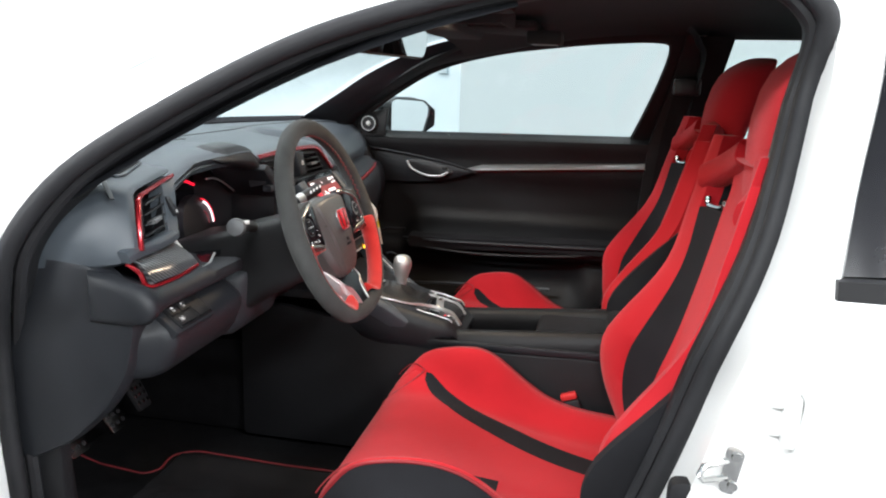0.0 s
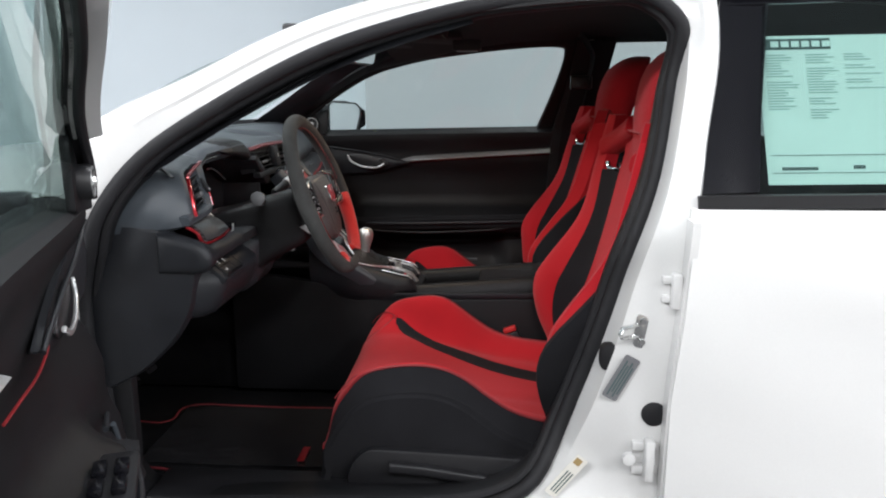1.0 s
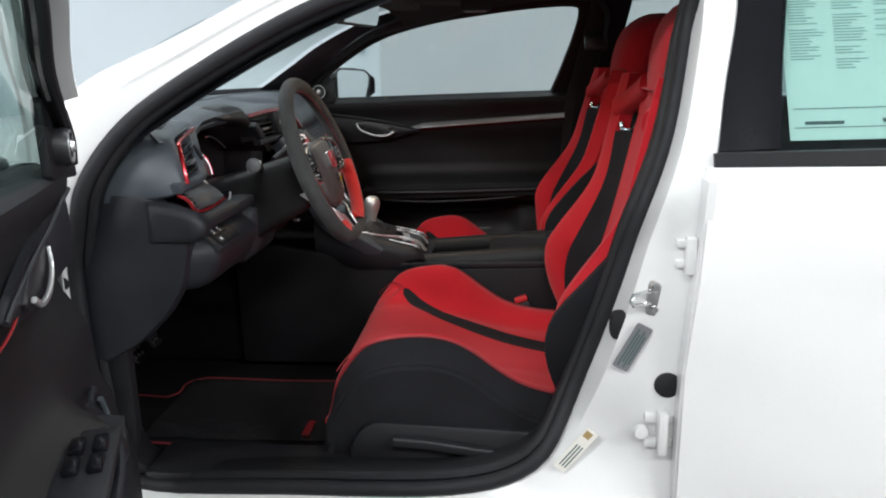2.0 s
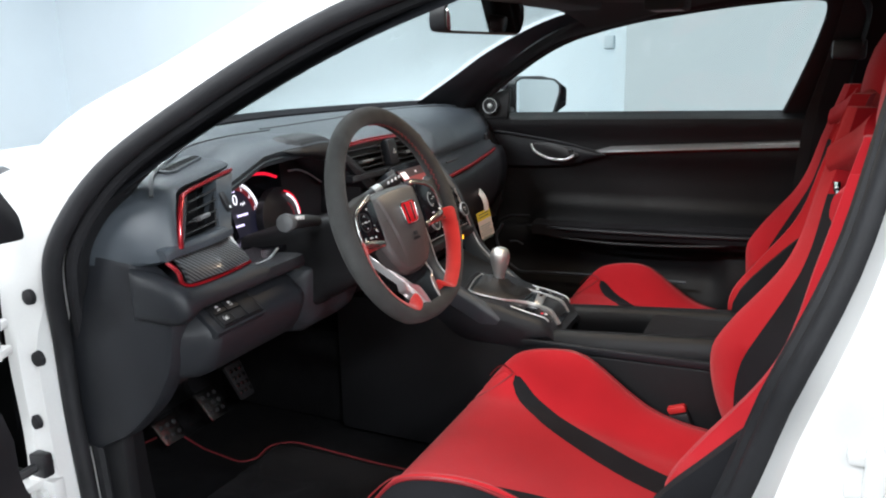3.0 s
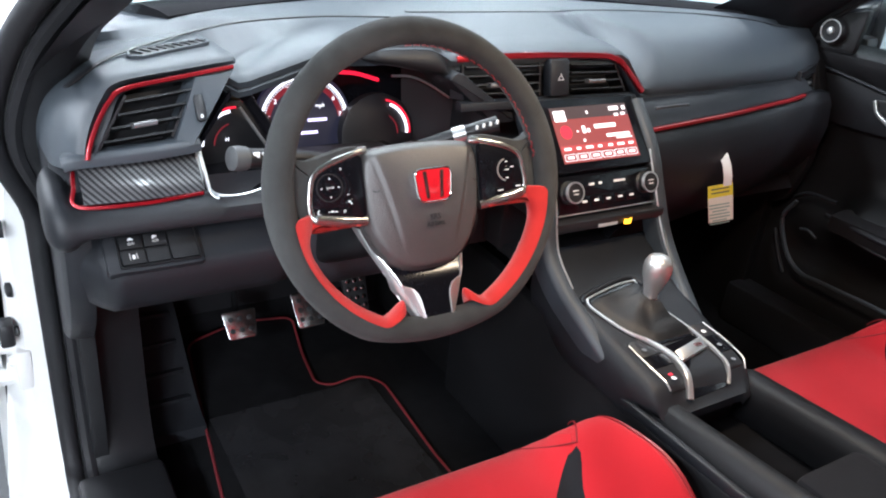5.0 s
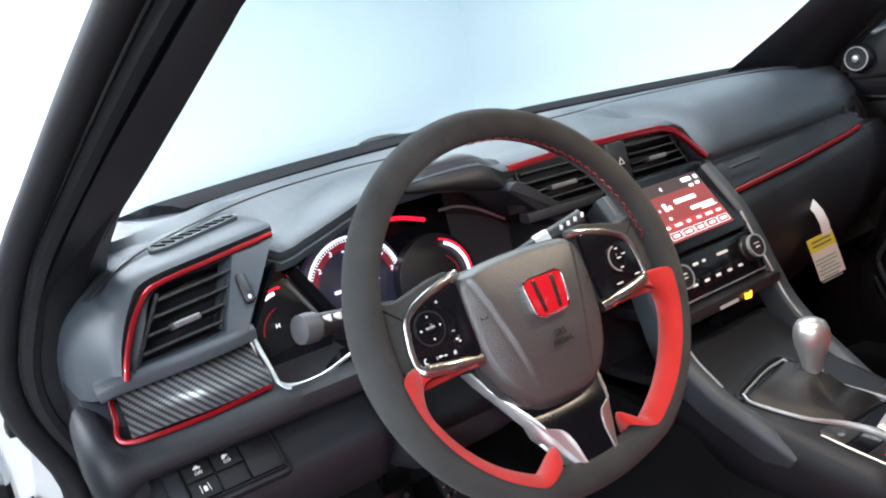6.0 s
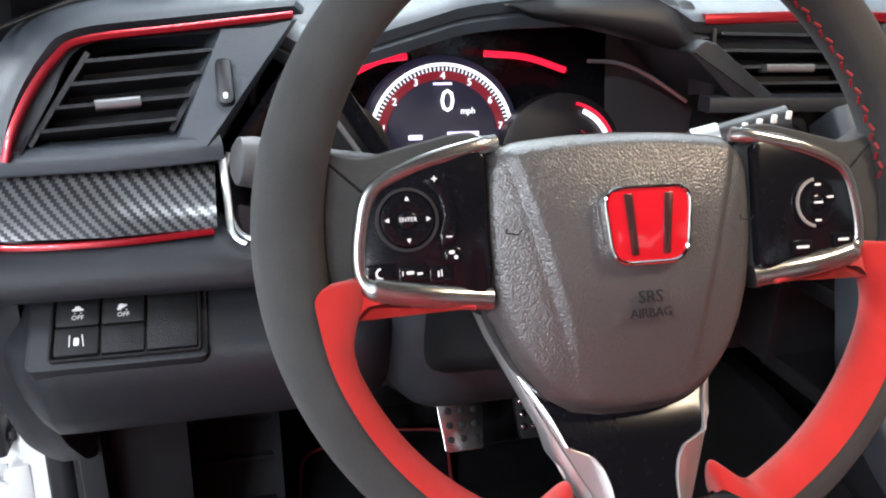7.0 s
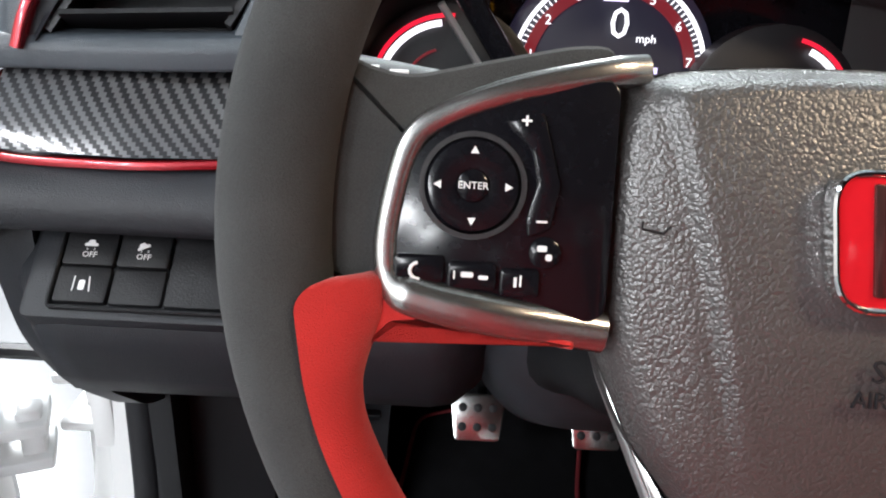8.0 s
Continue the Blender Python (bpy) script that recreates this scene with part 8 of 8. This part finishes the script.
    mh = []
    for k, (y, sy, sz, x0) in enumerate(((0.770, 0.010, 0.030, -0.235), (0.80, 0.05, 0.045, -0.225), (0.83, 0.065, 0.062, -0.222), (0.90, 0.070, 0.070, -0.220), (0.985, 0.066, 0.068, -0.218), (1.025, 0.045, 0.055, -0.205), (1.04, 0.012, 0.030, -0.190))):
        mh.append([turn @ P(x0 - sy * 0.75 + u * sy * 1.1, y, 0.980 + v * sz) for u, v in rounded([(-0.75, -0.7), (0.6, -1), (0.66, 1), (-0.5, 0.9)], 0.5, 4)])
    mir = part("mirror_housing", loft(mh), PIANO if side > 0 else WHITE_PAINT, d, "door mirror housing")
    mgl = rounded([(0.826, 0.930), (0.850, 0.912), (0.950, 0.914), (0.990, 0.930), (1.018, 0.990), (1.020, 1.018), (0.990, 1.038), (0.850, 1.046), (0.826, 1.036)], 0.012)
    mgl = mgl if side > 0 else [(-y, z) for y, z in mgl][::-1]
    mm = turn @ axes((-0.200, 0, 0), (0, 1, 0), (0, 0, 1))
    part("mirror_rim", bezel(mgl, 0.005, -0.026, 0.006, mm, 0.001), BLACK_PLASTIC, mir)
    part("mirror_glass", prism(inset(mgl, 0.004), 0, 0.003, mm), MIRROR, mir, "mirror glass")
    part("mirror_arm", block(-0.275, -0.225, side * 0.74 if side > 0 else -0.84, 0.84 if side > 0 else -0.74, 0.935, 0.962, 0.008), BLACK_PLASTIC, mir)
    # turn about the hinge
    if swing:
        h = Vector((hinge[0], hinge[1], 0))
        d.matrix_basis = Matrix.Translation(h) @ Matrix.Rotation(radians(swing), 4, "Z") @ Matrix.Translation(-h)
    return d


driver_door = door(-1, (-0.42, -0.84), -68, "open white driver's door with dark inner panel")
passenger_door = door(1, (-0.40, 0.80), 0, "closed passenger door with dark panel and silver trim")

# ---- rear door, driver's side ----
rd = thing("rear_door", (1.1, -0.78, 0.3), "closed white rear door with black window trim", "car door")


def lead(z):
    """Where the leading edge of the rear door runs at height z."""
    return curve_table([(0.29, 0.613), (0.456, 0.615), (0.617, 0.618), (0.70, 0.625), (0.81, 0.634), (0.92, 0.641)], z)


skin = []
for f in frange(0, 1, 14):
    skin.append([Vector((lead(z) + 0.004 + (1.56 - lead(z)) * f, -y, z)) for y, z in ((0.790, 0.29), (0.805, 0.36), (0.806, 0.48), (0.800, 0.62), (0.808, 0.76), (0.800, 0.84), (0.772, 0.900), (0.765, 0.915))])
part("outer_skin", solid_grid(skin, [[p + Vector((0, 0.02, 0)) for p in r] for r in skin]), WHITE_PAINT, rd, "white painted outer skin", 60)
edge = [[Vector((lead(z), y, z)) for y in (-0.797, -0.785, -0.752)] for z in frange(0.31, 0.90, 12)]
part("door_edge", solid_grid(edge, [[p + Vector((0.012, 0, 0)) for p in r] for r in edge]), WHITE_PAINT, rd)
part("shut_panel", block(0.635, 0.72, -0.752, -0.738, 0.31, 0.915, 0.003), WHITE_PAINT, rd, "white painted door shut face")
part("belt_moulding", sweep([(0.655, -0.752, 0.924), (1.0, -0.752, 0.930), (1.45, -0.745, 0.945)], [(-0.012, -0.010), (0.012, -0.010), (0.008, 0.010), (-0.010, 0.010)]), TRIM_DARK, rd, "black belt moulding")
fro = [[Vector((0.652, -0.752, 0.925)), Vector((0.662, -0.742, 0.935)), Vector((0.752, -0.735, 0.938))], [Vector((0.668, -0.690, 1.05)), Vector((0.678, -0.682, 1.05)), Vector((0.765, -0.675, 1.05))], [Vector((0.700, -0.620, 1.19)), Vector((0.708, -0.612, 1.19)), Vector((0.785, -0.605, 1.20))], [Vector((0.712, -0.592, 1.245)), Vector((0.72, -0.585, 1.25)), Vector((0.795, -0.578, 1.255))]]
part("pillar_cover", solid_grid(fro, [[p + Vector((0, 0.02, 0)) for p in r] for r in fro]), PIANO, rd, "gloss black pillar cover")
topf = [[Vector((x, -0.595 + 0.02 * (x - 0.78), z)), Vector((x, -0.572 + 0.02 * (x - 0.78), z + 0.035))] for x, z in ((0.71, 1.225), (0.95, 1.232), (1.25, 1.205), (1.45, 1.15), (1.55, 1.06))]
part("roof_moulding", solid_grid(topf, [[p + Vector((0, 0.02, 0)) for p in r] for r in topf]), PIANO, rd, "black window top moulding")
gl = [[Vector((0.750, -0.728, 0.935)), Vector((0.782, -0.600, 1.228))], [Vector((1.0, -0.728, 0.94)), Vector((1.0, -0.598, 1.23))], [Vector((1.3, -0.722, 0.945)), Vector((1.3, -0.60, 1.19))], [Vector((1.54, -0.71, 0.955)), Vector((1.52, -0.64, 1.07))]]
g = part("window_glass", solid_grid(gl, [[p + Vector((0, 0.003, 0)) for p in r] for r in gl]), TINT_GLASS, rd, "tinted rear door glass")
g.visible_shadow = False
part("inner_panel", block(0.70, 1.52, -0.735, -0.70, 0.34, 0.925, 0.01), TRIM_DARK, rd, "dark inner panel")
hing = join(block(0.572, 0.615, -0.775, -0.760, 0.485, 0.500, 0.003), block(0.572, 0.615, -0.775, -0.760, 0.525, 0.540, 0.003), block(0.590, 0.606, -0.790, -0.765, 0.478, 0.548, 0.005), lathe([(0.0, 0.0), (0.011, 0.0), (0.010, 0.008), (0.0, 0.009)], axes((0.567, -0.772, 0.512), (1, 0, 0), (0, 0, 1)), 14))
part("hinge", hing, WHITE_PAINT, rd, "white painted door hinge")
hing = join(block(0.606, 0.643, -0.772, -0.758, 0.770, 0.782, 0.003), block(0.606, 0.643, -0.772, -0.758, 0.800, 0.812, 0.003), block(0.618, 0.634, -0.785, -0.762, 0.762, 0.818, 0.005))
part("hinge", hing, WHITE_PAINT, rd, "white painted door hinge")

# price sheet behind the rear glass
sheet_ = thing("window_sticker", (0.86, -0.69, 0.94), "pale green printed price sheet behind the rear glass", "price sheet")
PM = axes((0.882, -0.656, 1.062), (1, 0, 0.015), (-0.03, 0.41, 0.91))
part("paper", prism(rect(0.220, 0.252), 0, 0.0005, PM), PAPER, sheet_)
part("header_bar", prism(rect(0.112, 0.019, -0.051, 0.111), 0.0006, 0.0012, PM), INK, sheet_, "dark header block")
rb = random.Random(7)
part("header_bar", join(*[prism(rect(0.0125, 0.010, -0.083 + 0.0162 * k, 0.111), 0.0012, 0.0016, PM) for k in range(6)]), PAPER, sheet_)
bars = []
for col, (u0, wd) in enumerate(((-0.100, 0.052), (-0.036, 0.050), (0.024, 0.062))):
    v = 0.092
    while v > (-0.005, -0.020, 0.030)[col]:
        ln = wd * (0.45 + 0.55 * rb.random())
        bars.append(prism(rect(ln, 0.0017, u0 + ln / 2, v), 0.0006, 0.0010, PM))
        v -= 0.0046 if rb.random() < 0.85 else 0.010
part("print_bar", join(*bars), PALE_INK, sheet_, "rows of small print")
part("print_bar", join(prism(rect(0.055, 0.005, -0.06, -0.100), 0.0006, 0.0010, PM), prism(rect(0.018, 0.006, 0.03, -0.098), 0.0006, 0.0010, PM), prism(rect(0.205, 0.0012, 0, -0.078), 0.0006, 0.0010, PM), prism(rect(0.205, 0.0012, 0, -0.107), 0.0006, 0.0010, PM)), INK, sheet_)

# labels on the B pillar
lb = thing("pillar_label", (0.5515, -0.759, 0.6425), "silver printed tyre label on the white pillar", "label")
lm = axes((0.5515, -0.7590, 0.6425), (0.47, 0, 0.88), (-0.88, 0, 0.47))
part("label_sheet", prism(rounded(rect(0.078, 0.026), 0.004), 0, 0.0006, lm), shader("label_grey", (0.17, 0.17, 0.18), 0.4, blotch=0.1, blotch_size=60), lb)
for k in range(4):
    part("label_bar", prism(rect(0.05 + 0.015 * (k % 2), 0.0025, -0.002, -0.008 + 0.0045 * k), 0.0006, 0.0009, lm), INK, lb)
lb = thing("pillar_label", (0.44, -0.752, 0.44), "white printed sticker with tan square on the pillar", "label")
lm = axes((0.470, -0.7600, 0.470), (0.62, 0, 0.78), (-0.78, 0, 0.62))
part("label_sheet", prism(rounded(rect(0.085, 0.022), 0.002), 0, 0.0006, lm), PALE_CARD, lb)
part("label_band", prism(rect(0.012, 0.012, 0.032, 0.002), 0.0006, 0.0010, lm), shader("tan_ink", (0.34, 0.24, 0.10), 0.6, blotch=0.1), lb)
for k in range(3):
    part("label_bar", prism(rect(0.045, 0.0022, -0.012, -0.006 + 0.005 * k), 0.0006, 0.0009, lm), INK, lb)

# ---- rear-view mirror and visor ----
rv = thing("rear_view_mirror", (0.02, -0.05, 1.22), "black rear-view mirror on the windscreen", "mirror")
vm = axes((0.018, -0.052, 1.180), (0.20, 0.98, 0), (0.10, 0, 0.99))
hs = rounded([(-0.128, -0.030), (0.118, -0.033), (0.130, 0.0), (0.122, 0.030), (-0.122, 0.032), (-0.132, 0.005)], 0.018, 5)
part("housing", prism(hs, -0.028, 0.004, vm, 0.006), BLACK_PLASTIC, rv)
part("mirror_glass", prism(inset(hs, 0.005), 0.0042, 0.0052, vm), MIRROR, rv, "mirror glass")
part("stem", tube(spline([(0.0, -0.03, 1.185), (-0.04, -0.02, 1.21), (-0.08, -0.01, 1.225)], 4), 0.012, 10, up=(0, 1, 0)), BLACK_PLASTIC, rv)
part("sensor_box", block(-0.16, -0.04, -0.05, 0.05, 1.219, 1.245, 0.008, pose(0, 0, 0, 0, 0, 0)), BLACK_PLASTIC, rv, "black sensor cover")
for s in (-1, 1):
    vs_ = thing("sun_visor", (0.17, s * 0.36, 1.235), "dark folded sun visor under the headliner", "sun visor", "sun visors")
    part("visor", block(0.10, 0.26, s * 0.36 - 0.17, s * 0.36 + 0.17, 1.222, 1.240, 0.007), HEADLINER, vs_)
    if s > 0:
        part("visor_clip", block(0.232, 0.312, 0.27, 0.375, 1.194, 1.224, 0.006), HEADLINER, vs_, "small dark box hanging from the visor")
        part("visor_label", prism(rounded(rect(0.058, 0.080), 0.006), 0, 0.0008, axes((0.272, 0.322, 1.1938), (1, 0, 0), (0, -1, 0))), shader("visor_label_grey", (0.20, 0.20, 0.21), 0.6, blotch=0.05), vs_, "pale grey face of the box")
    part("pivot", lathe([(0.0, 0.0), (0.012, 0.0), (0.010, 0.02), (0.0, 0.022)], Matrix.Translation((0.12, s * 0.52, 1.222)), 12), BLACK_PLASTIC, vs_)
# passenger B pillar and belt
bp = [[Vector((x0, y, z)), Vector((x0 + 0.06, y - 0.012, z)), Vector((x0 + 0.12, y, z))] for x0, y, z in ((0.50, 0.70, 0.38), (0.53, 0.70, 0.70), (0.545, 0.695, 0.94), (0.585, 0.63, 1.10), (0.61, 0.575, 1.235))]
part("pillar_cover", solid_grid(bp, [[p + Vector((0, 0.03, 0)) for p in r] for r in bp]), TRIM_DARK, body, "dark inner centre pillar cover")
belt_b = thing("seat_belt", (0.60, 0.62, 0.50), "black webbing seat belt on the centre pillar", "seat belt")
wb = [[Vector((x, y - 0.0, z)), Vector((x + 0.046, y - 0.004, z))] for x, y, z in ((0.545, 0.675, 0.45), (0.555, 0.672, 0.75), (0.575, 0.640, 0.98), (0.598, 0.600, 1.10))]
part("webbing", solid_grid(wb, [[p + Vector((0, 0.002, 0)) for p in r] for r in wb]), BLACK_CLOTH, belt_b)
part("belt_guide", block(0.59, 0.66, 0.585, 0.605, 1.085, 1.13, 0.008), BLACK_PLASTIC, belt_b)
# passenger rear side: lower wall, window, tail pillar
rs = [[Vector((x, y, z)) for y, z in ((0.80, 0.29), (0.805, 0.48), (0.80, 0.84), (0.765, 0.915), (0.735, 0.935))] for x in (0.665, 1.0, 1.3, 1.58)]
part("rear_side", solid_grid(rs, [[p + Vector((0, -0.06, 0)) for p in r] for r in rs]), TRIM_DARK, body, "rear side wall")
tr = [[Vector((x, 0.60, z)), Vector((x, 0.55, z + 0.04))] for x, z in ((0.66, 1.228), (0.95, 1.232), (1.25, 1.205), (1.45, 1.15), (1.58, 1.05))]
part("roof_rail", solid_grid(tr, [[p + Vector((0, -0.02, 0)) for p in r] for r in tr]), TRIM_DARK, body)
gl = [[Vector((0.70, 0.728, 0.935)), Vector((0.70, 0.600, 1.228))], [Vector((1.0, 0.728, 0.94)), Vector((1.0, 0.598, 1.23))], [Vector((1.3, 0.722, 0.945)), Vector((1.3, 0.60, 1.19))], [Vector((1.56, 0.71, 0.955)), Vector((1.55, 0.66, 1.04))]]
g = part("rear_side_glass", solid_grid(gl, [[p + Vector((0, 0.003, 0)) for p in r] for r in gl]), GLASS, body, "rear passenger side glass")
g.visible_shadow = False
rear_seat = thing("bench_seat", (1.25, 0, 0.33), "black cloth bench seat behind the front seats", "bench seat")
part("bench", block(1.02, 1.46, -0.62, 0.62, 0.36, 0.52, 0.05), BLACK_CLOTH, rear_seat)
part("backrest", block(1.36, 1.50, -0.62, 0.62, 0.48, 0.90, 0.05, pose(0, 0, 0, 0, 0, 0)), BLACK_CLOTH, rear_seat)

# overhead map light, switched on
ml = thing("map_light", (0.155, -0.065, 1.225), "black overhead console with lit map lights", "roof light")
part("housing", block(0.09, 0.225, -0.165, 0.040, 1.2265, 1.250, 0.008), BLACK_PLASTIC, ml)
LENS = glow("lit_lens", (1.0, 0.86, 0.68), 3.5)
for y_ in (-0.108, -0.022):
    part("lens", prism(rounded(rect(0.070, 0.060), 0.010), 0, 0.0025, axes((0.155, y_, 1.2262), (1, 0, 0), (0, -1, 0)), 0.0008), LENS, ml, "lit warm white lens")
part("switch", block(0.138, 0.172, -0.075, -0.055, 1.2235, 1.2268, 0.0015), TRIM_DARK, ml)
# added lips that only block the lit lenses from low viewpoints
part("skirt", block(0.086, 0.228, -0.172, -0.163, 1.206, 1.240, 0.003), HEADLINER, ml)
part("skirt", block(0.226, 0.233, -0.172, 0.045, 1.209, 1.240, 0.003), HEADLINER, ml)
